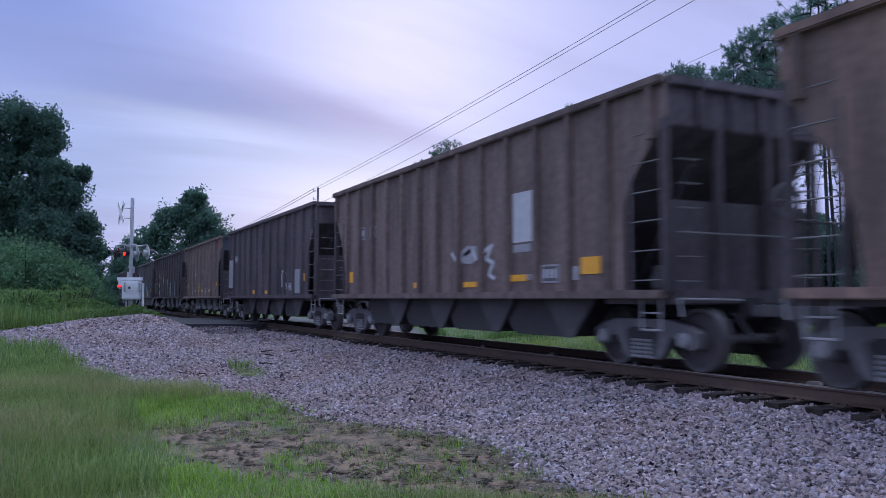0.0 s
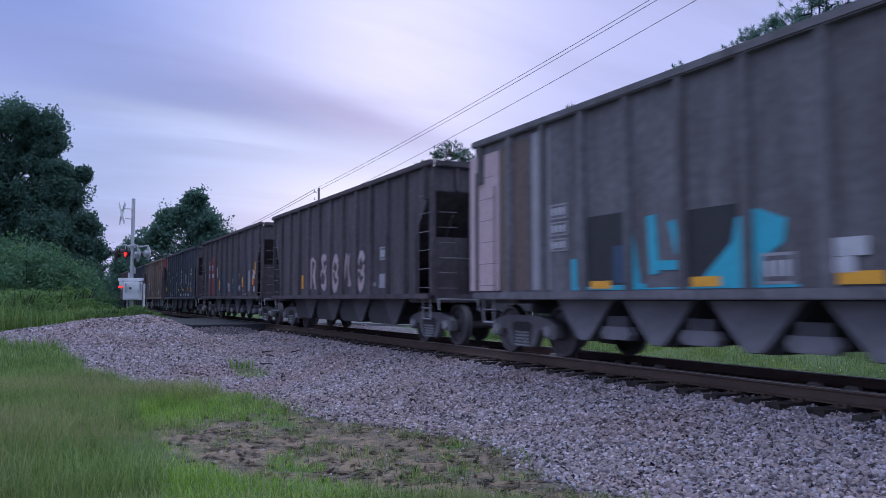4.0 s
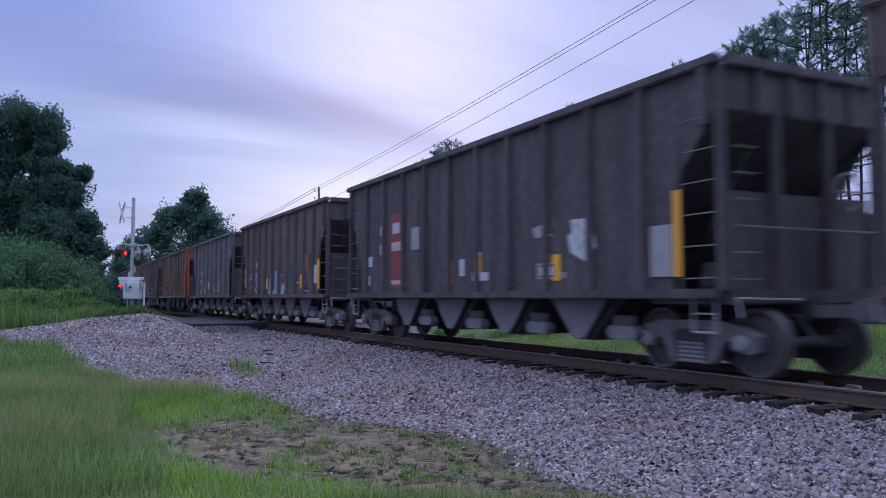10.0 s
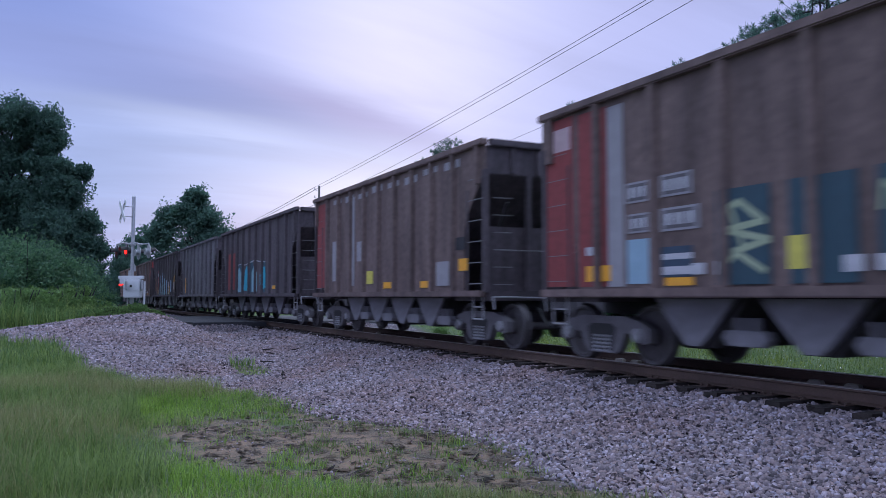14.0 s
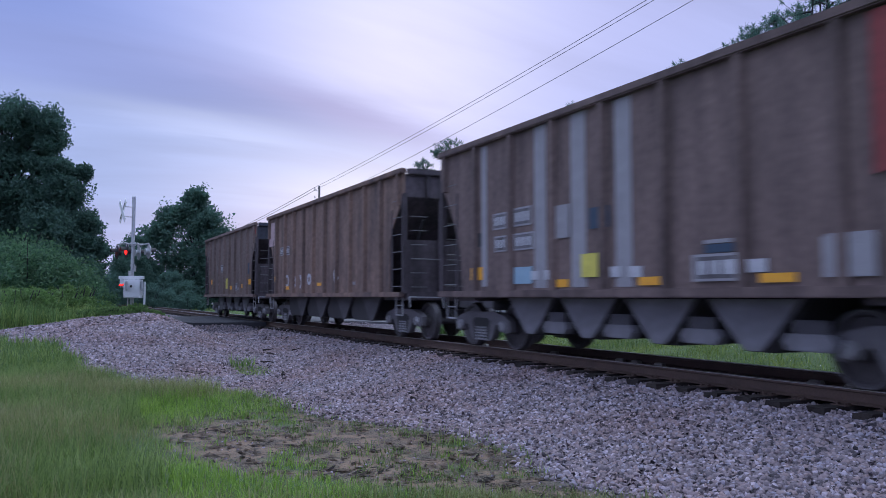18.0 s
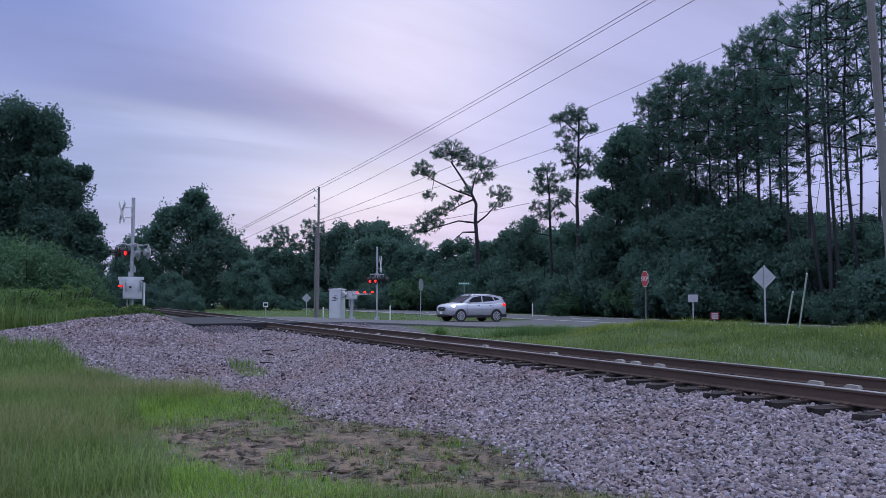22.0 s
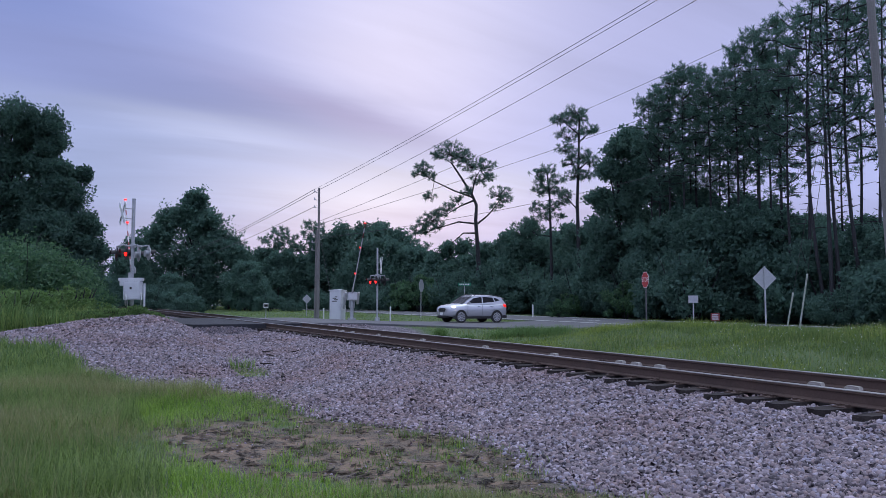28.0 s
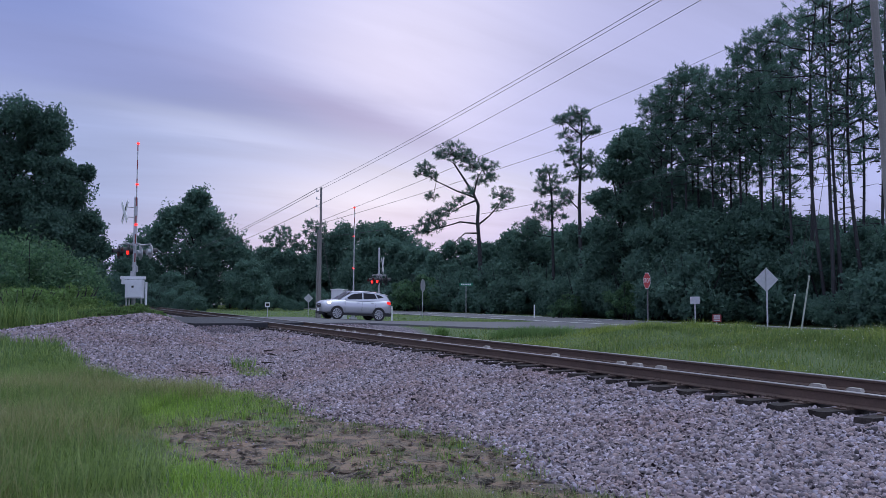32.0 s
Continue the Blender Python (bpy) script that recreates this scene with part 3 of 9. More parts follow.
def scatter_gravel():
    r = np.random.RandomState(3)
    xs, ys, sz = [], [], []
    # (x range, y range, stones per square metre, size)
    for x0, x1, y0, y1, per, s in ((-9, 0.5, 3.4, 8.0, 1350, 0.042), (-16, -9, 2.6, 8.0, 950, 0.044), (-26, -16, -1.0, 8.0, 640, 0.047),
                                   (-36, -26, -3.5, 8.0, 260, 0.066), (-30, 0, 7.6, 10.6, 200, 0.05), (-36, -16, 10.3, 12.4, 110, 0.06), (-15, -2, 1.0, 4.8, 40, 0.024)):
        n = int((x1 - x0) * (y1 - y0) * per)
        x, y = r.uniform(x0, x1, n), r.uniform(y0, y1, n)
        g, d = covers(x, y)
        keep = r.uniform(0, 1, n) < (g if s > 0.03 else np.maximum(g, d * 0.8))
        off = (x - road_centre(y) > road_right(y) + 0.05) | (road_centre(y) - x > ROAD_HALF + 0.1)
        nearrail = (np.abs(y - NEAR_R) > 0.13) & (np.abs(y - FAR_R) > 0.13)
        inbed = (np.abs(y - TRACK_Y) < 1.35)
        keep &= off & nearrail & ~(inbed & (np.abs(((x + 3.0) / 0.535) % 1.0 - 0.5) > 0.29))
        xs.append(x[keep]), ys.append(y[keep]), sz.append(s * r.uniform(0.55, 1.45, keep.sum()))
    rocks("ballast", np.concatenate(xs), np.concatenate(ys), np.concatenate(sz), 9, "pale lavender-grey angular railway ballast stones")


scatter_gravel()


def blades(name, xs, ys, tall, mat, seed, label, width=0.0050, lean=1.1):
    """Grass blades: bent strips of three vertices rows, rooted on the ground."""
    r = np.random.RandomState(seed)
    n = len(xs)
    az, ln = r.uniform(0, 6.283, n), r.uniform(0.1, 1.0, n) * lean
    h = tall * r.uniform(0.55, 1.2, n)
    dx, dy = np.cos(az), np.sin(az)
    z0 = height(xs, ys) - 0.01
    wx, wy = -dy * width, dx * width
    k = np.array([0.0, 0.55, 1.0])
    pts = np.zeros((n, 5, 3))
    for j, t in enumerate(k):
        ox, oy = xs + dx * ln * h * t * t, ys + dy * ln * h * t * t
        zz = z0 + h * t * (1 - 0.25 * ln * t)
        w = 1.0 - 0.5 * t
        if j == 2:
            pts[:, 4] = np.stack([ox, oy, zz], 1)
            continue
        pts[:, 2 * j] = np.stack([ox - wx * w, oy - wy * w, zz], 1)
        pts[:, 2 * j + 1] = np.stack([ox + wx * w, oy + wy * w, zz], 1)
    f = np.array([[0, 1, 3], [0, 3, 2], [2, 3, 4]])
    quads = (f[None] + (np.arange(n) * 5)[:, None, None]).reshape(-1, 3)
    return tagged(new(name, mesh_arrays(name, pts.reshape(-1, 3), quads, mat)), label, "grass", kind="stuff")


def scatter_grass():
    r = np.random.RandomState(12)

    def spread(x0, x1, y0, y1, n, clump, seed):
        x, y = r.uniform(x0, x1, n), r.uniform(y0, y1, n)
        g, d = covers(x, y)
        c = 0.5 + 0.5 * wobble(x, y, clump, seed)
        keep = r.uniform(0, 1, n) < (1 - g) ** 2 * np.maximum(0.2 * (wobble(x, y, 5.0, 51) > 0.3), 1 - 1.2 * d) * np.clip(0.45 + c, 0, 1)
        off = ((x - road_centre(y) > road_right(y) + 0.2) | (road_centre(y) - x > ROAD_HALF + 0.2)) & ((y < 28.7) | (y > 36.1))
        return x[keep & off], y[keep & off]

    x, y = spread(-19, -3.2, -4.2, 5.0, 150000, 1.2, 31)
    tall = np.where(wobble(x, y, 0.9, 33) + 0.12 * (-x - 8) * (y < 2.6) > 0.1, 0.34, 0.20) * np.where(y > np.interp(-x, [5.6, 6.1, 6.8, 7.4, 8.0, 9.0, 11.0, 12.2, 13.6, 14.5], LOW) - 0.55, 0.5, 1.0)
    pick = wobble(x, y, 1.6, 35) + 0.5 * r.normal(size=len(x))
    lime = ((pick > 0.15) & (y > 1.2)) | ((pick > -0.35) & ((np.hypot((x + 15.3) / 2.2, (y - 2.3) / 1.0) < 1) | (np.hypot((x + 7.2) / 1.6, (y - 1.7) / 0.8) < 1)))
    dry = (pick < np.where(y < 1.0, -0.15, -0.55)) & ~lime
    rest = ~lime & ~dry
    blades("meadow_grass", x[rest], y[rest], tall[rest], M_GRASS, 41, "knee-high green meadow grass")
    blades("fresh_grass", x[lime], y[lime], tall[lime] * 0.8, M_LIME, 42, "short bright green grass tufts")
    blades("dry_grass", x[dry], y[dry], tall[dry] * 1.15, M_DRY, 43, "straw-coloured dry grass stems")
    x, y = spread(-37, -19, -9, 4.6, 85000, 0.8, 36)
    thin = (x > -27.5) | (r.uniform(0, 1, len(x)) < 0.55)
    x, y = x[thin], y[thin]
    half = r.uniform(0, 1, len(x)) < 0.3
    blades("mound_fresh_grass", x[half], y[half], np.where(x[half] < -27.5, 1.7 * (1 - 0.85 * smooth(y[half], -2.2, 1.8)), 0.28), M_WEED, 48, "tall bright green weeds on the bank", 0.012)
    x, y = x[~half], y[~half]
    blades("mound_grass", x, y, np.where(x < -27.5, (1.35 + 0.6 * wobble(x, y, 0.8, 39)) * (1 - 0.75 * smooth(y, -2.0, 2.0)), 0.34), M_GRASS, 44, "tall green weeds on the gravel mound", 0.011)
    x, y = spread(-50, 0, 10.6, 28.8, 105000, 0.7, 37)
    pick = r.uniform(0, 1, len(x))
    tall = np.where(y < 13.6, 0.10, 0.20 + 0.10 * wobble(x, y, 0.55, 40) + 0.10 * wobble(x, y, 2.1, 42)) * np.where(x < -32, 0.4, np.where(x < -22, 0.7, 1.0))
    blades("verge_grass", x[pick > 0.42], y[pick > 0.42], tall[pick > 0.42], M_VERGE, 45, "uncut green grass verge beside the track", 0.007)
    blades("verge_fresh_grass", x[pick <= 0.2], y[pick <= 0.2], tall[pick <= 0.2], M_VERGE_PALE, 46, "bright green grass of the verge", 0.007)
    x2, y2 = spread(-26, -1, 13.2, 25.5, 120000, 0.9, 61)
    lush = wobble(x2, y2, 1.5, 62) + 0.6 * wobble(x2, y2, 0.5, 63) + 0.4 * r.normal(size=len(x2)) + 0.7 * smooth(-x2, 11, 16) - 0.35
    up = np.clip(0.17 + 0.12 * wobble(x2, y2, 0.8, 64) + 0.10 * wobble(x2, y2, 3.0, 65), 0.06, 0.5) * (0.6 + 0.6 * smooth(y2, 16, 20))
    for sel, mat, seed, lbl in ((lush > 0.55, M_VERGE_PALE, 66, "pale green tufts along the verge"), (lush <= 0.55, M_VERGE, 67, "matted dark green grass of the verge")):
        blades("verge_tufts", x2[sel], y2[sel], up[sel], mat, seed, lbl, 0.0055, 1.9)
    straw = (pick > 0.2) & (pick <= 0.30)
    blades("verge_dry_grass", x[straw], y[straw], tall[straw] * 1.25, M_DRY, 49, "straw-coloured stems in the grass verge", 0.005)
    cx, cy = r.uniform(-15, -5.5, 150), r.uniform(1.6, 4.8, 150)
    x, y = np.repeat(cx, 40) + 0.13 * r.normal(size=6000), np.repeat(cy, 40) + 0.09 * r.normal(size=6000)
    bare = covers(x, y)[1] > 0.3
    blades("dirt_tufts", x[bare], y[bare], r.uniform(0.03, 0.10, int(bare.sum())), M_VERGE, 68, "sparse low grass tufts on bare dirt", 0.005, 1.6)
    x, y = spread(-3.3, 6.0, -6.0, 5.0, 26000, 1.2, 52)
    blades("standpoint_grass", x, y, np.full(len(x), 0.16), M_GRASS, 53, "short green grass round the standpoint")
    x, y = spread(-19, -3.2, -9.0, -4.1, 22000, 1.2, 54)
    blades("bank_grass", x, y, np.full(len(x), 0.28), M_GRASS, 55, "green grass beside the gravel")
    for k, (ahead, aside, wide, up, n) in enumerate(((33.6, -0.1, 0.25, 0.55, 500), (33.2, 2.4, 0.5, 0.40, 700), (33.8, 3.4, 0.9, 0.5, 1500), (32.8, 4.4, 0.8, 0.42, 1300), (33.0, 1.0, 0.35, 0.3, 350))):
        cx, cy = plan(ahead, aside)
        blades("weed_tuft", cx + wide * r.normal(size=n) * 0.5, cy + wide * r.normal(size=n) * 0.5, np.full(n, up), M_WEED, 60 + k, "wispy pale green weeds by the side road", 0.007)
    x, y = spread(-150, -45, 12.5, 28.6, 26000, 0.4, 38)
    blades("far_verge_grass", x, y, np.full(len(x), 0.13), M_GRASS, 47, "short grass beyond the crossing", 0.018)


scatter_grass()


def litter():
    """Dead leaves, bark and twigs strewn over the bare dirt."""
    r = np.random.RandomState(77)
    n = 3000
    x, y = r.uniform(-15, -4, n), r.uniform(0.8, 5.2, n)
    g, d = covers(x, y)
    keep = (r.uniform(0, 1, n) < np.clip(d, 0.02, 1) * (0.35 + 0.65 * (wobble(x, y, 3.0, 78) > 0))) & (g < 0.6)
    x, y = x[keep], y[keep]
    n = len(x)
    a, ln, w = r.uniform(0, 6.28, n), r.uniform(0.03, 0.13, n), r.uniform(0.008, 0.035, n)
    z = height(x, y) + 0.012
    dx, dy = np.cos(a) * ln, np.sin(a) * ln
    px, py = -np.sin(a) * w, np.cos(a) * w
    t = r.uniform(-0.01, 0.025, n)
    v = np.stack([np.stack([x - dx, y - dy, z], 1), np.stack([x + px, y + py, z + 0.006], 1), np.stack([x + dx, y + dy, z + t], 1), np.stack([x - px, y - py, z + 0.004], 1)], 1)
    me = mesh_arrays("dead_litter", v.reshape(-1, 3), np.arange(4 * n).reshape(-1, 4), M_LITTER)
    tagged(new("dead_litter", me), "dark dead leaves and bark scraps on bare dirt", "litter", kind="stuff")


litter()


def flowers():
    """Small pale flower heads over the verge."""
    r = np.random.RandomState(79)
    n = 1500
    x, y = r.uniform(-19, -4, n), r.uniform(13.5, 23, n)
    keep = wobble(x, y, 0.9, 80) > 0.0
    x, y = x[keep], y[keep]
    n = len(x)
    z = height(x, y) + r.uniform(0.25, 0.48, n)
    q = r.normal(size=(n, 3, 3)) * 0.011
    v = q + np.stack([x, y, z], 1)[:, None, :]
    tagged(new("wildflowers", mesh_arrays("wildflowers", v.reshape(-1, 3), np.arange(3 * n).reshape(-1, 3), M_WHITE)), "tiny white wildflowers in the verge grass", "flowers", kind="stuff")


flowers()

# ---------------------------------------------------------------- train
SPEED = 17.0
SILL, TOP, HALF = 1.12, 4.06, 1.50
WHEEL_R = 0.4572


def rust(name, a, b):
    return material(name, a, 0.75, 0.1, second=b, scale=2.2, mix=1.0, grain=9, grain_mix=0.5, bump=0.15, streak=True, per_object=0.12)


PAINTS = {
    "taupe": rust("weathered_taupe_paint", (0.190, 0.134, 0.124), (0.100, 0.070, 0.066)),
    "brown": rust("weathered_brown_paint", (0.245, 0.158, 0.125), (0.105, 0.074, 0.068)),
    "grey": rust("weathered_grey_paint", (0.228, 0.168, 0.150), (0.142, 0.100, 0.089)),
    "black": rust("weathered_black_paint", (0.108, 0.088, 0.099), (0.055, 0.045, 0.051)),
    "navy": rust("weathered_navy_paint", (0.072, 0.080, 0.104), (0.044, 0.048, 0.062)),
    "umber": rust("weathered_umber_paint", (0.138, 0.100, 0.098), (0.070, 0.052, 0.053)),
    "tan": rust("weathered_tan_paint", (0.235, 0.168, 0.143), (0.150, 0.108, 0.094)),
    "slate": rust("weathered_slate_paint", (0.165, 0.155, 0.172), (0.100, 0.088, 0.095)),
    "orange": rust("faded_orange_paint", (0.52, 0.225, 0.105), (0.24, 0.108, 0.064)),
    "scarlet": rust("faded_scarlet_paint", (0.58, 0.115, 0.060), (0.24, 0.062, 0.048)),
    "red": rust("faded_red_paint", (0.558, 0.085, 0.085), (0.300, 0.060, 0.060)),
}
TAGS = {
    "white": material("white_spray_paint", (0.52, 0.52, 0.56), 0.6, second=(0.33, 0.33, 0.37), scale=5, bump=0.03),
    "cyan": material("cyan_spray_paint", (0.03, 0.42, 0.55), 0.55, second=(0.03, 0.28, 0.40), scale=5, bump=0.03),
    "pale_blue": material("pale_blue_spray_paint", (0.29, 0.44, 0.55), 0.55, second=(0.20, 0.33, 0.43), scale=4, bump=0.03),
    "blue": material("dark_blue_spray_paint", (0.035, 0.07, 0.14), 0.6, second=(0.025, 0.05, 0.09), scale=4, bump=0.03),
    "red": material("red_panel_paint", (0.26, 0.045, 0.045), 0.65, second=(0.15, 0.035, 0.035), scale=3, grain=9, grain_mix=0.4, bump=0.05, streak=True),
    "pink": material("pale_pink_spray_paint", (0.55, 0.40, 0.42), 0.6, bump=0.03),
    "sand": material("sand_spray_paint", (0.55, 0.40, 0.24), 0.6, bump=0.03),
    "yellow": material("yellow_spray_paint", (0.70, 0.62, 0.12), 0.6, bump=0.03),
    "sage": material("pale_green_spray_paint", (0.36, 0.42, 0.28), 0.6, second=(0.24, 0.30, 0.20), scale=5, bump=0.03),
    "teal": material("teal_spray_paint", (0.026, 0.070, 0.098), 0.6, second=(0.020, 0.046, 0.064), scale=4, bump=0.03),
    "dark": material("patch_dark_paint", (0.03, 0.03, 0.036), 0.7, bump=0.03),
    "grey": material("patch_grey_paint", (0.33, 0.32, 0.345), 0.7, second=(0.22, 0.21, 0.23), scale=4, bump=0.03),
    "navy": material("navy_panel_paint", (0.040, 0.070, 0.115), 0.65, second=(0.026, 0.042, 0.066), scale=3, grain=9, grain_mix=0.4, bump=0.05, streak=True),
    "rusty": material("rusted_panel_paint", (0.150, 0.105, 0.092), 0.75, second=(0.095, 0.068, 0.062), scale=3, grain=9, grain_mix=0.4, bump=0.05, streak=True),
    "sky": material("dull_blue_spray_paint", (0.23, 0.33, 0.45), 0.55, second=(0.18, 0.27, 0.38), scale=3, bump=0.03),
    "aqua": material("aqua_spray_paint", (0.26, 0.46, 0.52), 0.55, second=(0.18, 0.36, 0.44), scale=4, bump=0.03),
    "orange": PAINTS["orange"],
    "scarlet": PAINTS["scarlet"],
    "amber": M_YELLOW_SHEET,
}
M_CHUTE = material("dusty_chute_steel", (0.20, 0.195, 0.22), 0.7, 0.1, second=(0.085, 0.078, 0.083), scale=3, grain=12, grain_mix=0.4)
M_WEDGE = material("dark_wedge_steel", (0.080, 0.075, 0.082), 0.85, 0.1, second=(0.036, 0.033, 0.036), scale=3, grain=12, grain_mix=0.4)
M_RUNG = material("dusty_rung_steel", (0.19, 0.185, 0.19), 0.6, 0.2)
MESHES = {}


def shared(key, make):
    if key not in MESHES:
        MESHES[key] = make()
    return MESHES[key]


def block_mesh(name, sx, sy, sz, mat, bevel=0.0):
    def make():
        bm = bmesh.new()
        box(bm, 0, 0, 0, sx, sy, sz)
        return finish(bm, name, mat, bevel)
    return shared((name, round(sx, 3), round(sy, 3), round(sz, 3), mat.name), make)


def rod_mesh(name, length, r, mat):
    def make():
        bm = bmesh.new()
        rod(bm, (-length / 2, 0, 0), (length / 2, 0, 0), r, seg=6)
        return finish(bm, name, mat)
    return shared((name, round(length, 3), r, mat.name), make)


def wheel_mesh():
    bm = bmesh.new()
    r = WHEEL_R
    lathe(bm, [(0.10, -0.09), (0.14, -0.09), (0.17, -0.045), (r - 0.09, -0.02), (r - 0.06, -0.065), (r - 0.01, -0.065), (r, -0.055), (r + 0.004, 0.045),
               (r + 0.025, 0.06), (r + 0.022, 0.078), (r - 0.07, 0.078), (r - 0.10, 0.03), (0.17, 0.03), (0.12, 0.08), (0.085, 0.08)], 26)
    for k in range(8):        # dished plate with shallow bosses
        a = k * math.pi / 4
        box(bm, math.cos(a) * 0.25, -0.036, math.sin(a) * 0.25, 0.05, 0.012, 0.05)
    return finish(bm, "wheel", M_WHEEL)


def tread_mesh():
    bm = bmesh.new()
    r = WHEEL_R
    lathe(bm, [(r - 0.028, -0.069), (r - 0.012, -0.069), (r - 0.012, -0.066), (r - 0.028, -0.066)], 32, ring_only=True)
    return finish(bm, "rim_face", M_TREAD)


def frame_mesh():
    """Cast side frame of a three-piece truck, seen from outside."""
    bm = bmesh.new()
    prism(bm, [(-1.13, 0.36), (-1.13, 0.56), (-0.95, 0.66), (-0.55, 0.74), (0.55, 0.74), (0.95, 0.66), (1.13, 0.56), (1.13, 0.36), (1.0, 0.32),
               (0.76, 0.36), (0.72, 0.46), (0.60, 0.50), (0.44, 0.22), (0.34, 0.155), (-0.34, 0.155), (-0.44, 0.22), (-0.60, 0.50), (-0.72, 0.46),
               (-0.76, 0.36), (-1.0, 0.32)], -0.075, 0.075)
    me = finish(bm, "side_frame", M_STEEL, 0.018)
    return me


def spring_mesh():
    bm = bmesh.new()
    prof = []
    for k in range(5):
        prof += [(0.050, 0.18 + k * 0.06), (0.072, 0.195 + k * 0.06), (0.072, 0.215 + k * 0.06), (0.050, 0.225 + k * 0.06)]
    lathe(bm, prof, 8, "z")
    return finish(bm, "coil_spring", M_STEEL_PALE)


# Black plate laid on the solid frame, standing in for a shaded opening.
def shade_plate_mesh():
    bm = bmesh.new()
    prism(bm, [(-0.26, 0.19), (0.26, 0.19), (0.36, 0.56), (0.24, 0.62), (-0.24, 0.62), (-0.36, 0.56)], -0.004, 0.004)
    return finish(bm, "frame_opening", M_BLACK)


def add_truck(car, x):
    """A two-axle truck under the car; returns its two wheelsets."""
    truck = hang("truck", shared("bolster", lambda: block_mesh("bolster", 0.36, 2.2, 0.24, M_STEEL, 0.02)), car, pose(x, 0, 0.60), "cast steel freight truck")
    for sy in (-1, 1):
        hang("side_frame", shared("frame", frame_mesh), truck, pose(0, sy * 1.02, -0.60))
        hang("frame_opening", shared("opening", shade_plate_mesh), truck, pose(0, sy * 1.098, -0.60))
        [hang("coil_spring", shared("spring", spring_mesh), truck, pose(dx, sy * 1.06, -0.62), "pale coil spring") for dx in (-0.16, 0.0, 0.16)]
        for dx in (-0.889, 0.889):
            hang("bearing_cap", shared("cap", lambda: cap_mesh()), truck, pose(dx, sy * 1.10, WHEEL_R - 0.60))
    sets = []
    for dx in (-0.889, 0.889):
        ws = hang("wheelset", shared("wheelset", wheelset_mesh), truck, pose(dx, 0, WHEEL_R - 0.60), "steel wheels on an axle")
        sets.append(ws)
    return sets


def cap_mesh():
    bm = bmesh.new()
    lathe(bm, [(0.03, -0.07), (0.09, -0.06), (0.11, -0.03), (0.115, 0.06)], 12)
    for k in range(3):
        a = k * 2.094 + 0.5
        box(bm, 0.06 * math.cos(a), -0.07, 0.06 * math.sin(a), 0.025, 0.02, 0.025)
    return finish(bm, "bearing_cap", M_STEEL_PALE)


def wheelset_mesh():
    bm = bmesh.new()
    rod(bm, (0, -1.08, 0), (0, 1.08, 0), 0.08, seg=12)
    axle = finish(bm, "wheelset", M_STEEL)
    bm = bmesh.new()
    bm.from_mesh(axle)
    w = wheel_mesh()
    t = tread_mesh()
    tmp = bmesh.new()
    tmp.from_mesh(w)
    for v in tmp.verts:
        v.co.y -= 0.755
    near = bpy.data.meshes.new("wheel")
    tmp.to_mesh(near)
    for v in tmp.verts:
        v.co = Vector((v.co.x, -v.co.y, v.co.z))
    bmesh.ops.reverse_faces(tmp, faces=tmp.faces)
    other = bpy.data.meshes.new("wheel")
    tmp.to_mesh(other)
    tmp.free()
    bm.from_mesh(near), bm.from_mesh(other)
    n = len(bm.faces)
    tmp = bmesh.new()
    tmp.from_mesh(t)
    for v in tmp.verts:
        v.co.y -= 0.755
    rim = bpy.data.meshes.new("rim_face")
    tmp.to_mesh(rim)
    tmp.free()
    bm.from_mesh(rim)
    bm.faces.ensure_lookup_table()
    for i in range(n, len(bm.faces)):
        bm.faces[i].material_index = 1
    me = bpy.data.meshes.new("wheelset")
    bm.to_mesh(me)
    bm.free()
    me.materials.append(M_WHEEL), me.materials.append(M_TREAD)
    return me


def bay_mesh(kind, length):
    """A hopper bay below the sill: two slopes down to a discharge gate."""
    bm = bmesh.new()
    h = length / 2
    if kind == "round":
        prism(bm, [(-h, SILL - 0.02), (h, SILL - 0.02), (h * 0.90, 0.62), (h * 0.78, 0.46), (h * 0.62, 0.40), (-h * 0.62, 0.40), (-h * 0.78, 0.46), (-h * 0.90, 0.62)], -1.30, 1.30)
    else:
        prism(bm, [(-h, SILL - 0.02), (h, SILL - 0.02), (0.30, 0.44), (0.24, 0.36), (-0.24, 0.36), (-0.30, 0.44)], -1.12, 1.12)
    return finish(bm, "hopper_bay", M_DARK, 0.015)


def chute_mesh():
    """Pale inverted triangle of sheet between the discharge gates."""
    bm = bmesh.new()
    prism(bm, [(-0.74, SILL - 0.10), (0.74, SILL - 0.10), (0.22, 0.46), (0.12, 0.38), (-0.12, 0.38), (-0.22, 0.46)], -0.03, 0.03)
    return finish(bm, "chute_plate", M_CHUTE, 0.01)


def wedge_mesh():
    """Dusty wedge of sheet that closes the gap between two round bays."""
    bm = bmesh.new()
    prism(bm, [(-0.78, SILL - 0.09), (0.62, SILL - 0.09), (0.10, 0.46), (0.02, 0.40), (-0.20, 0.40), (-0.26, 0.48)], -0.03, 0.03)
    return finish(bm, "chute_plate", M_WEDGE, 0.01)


def gate_mesh():
    """Door mechanism hung between two chutes."""
    bm = bmesh.new()
    prism(bm, [(-0.30, 0.42), (0.30, 0.42), (0.36, 0.52), (0.30, 0.62), (-0.30, 0.62), (-0.36, 0.52)], -0.09, 0.09)
    for x in (-0.16, 0.0, 0.16):
        box(bm, x, 0, 0.68, 0.06, 0.14, 0.2)
    return finish(bm, "door_gear", M_CHUTE, 0.012)


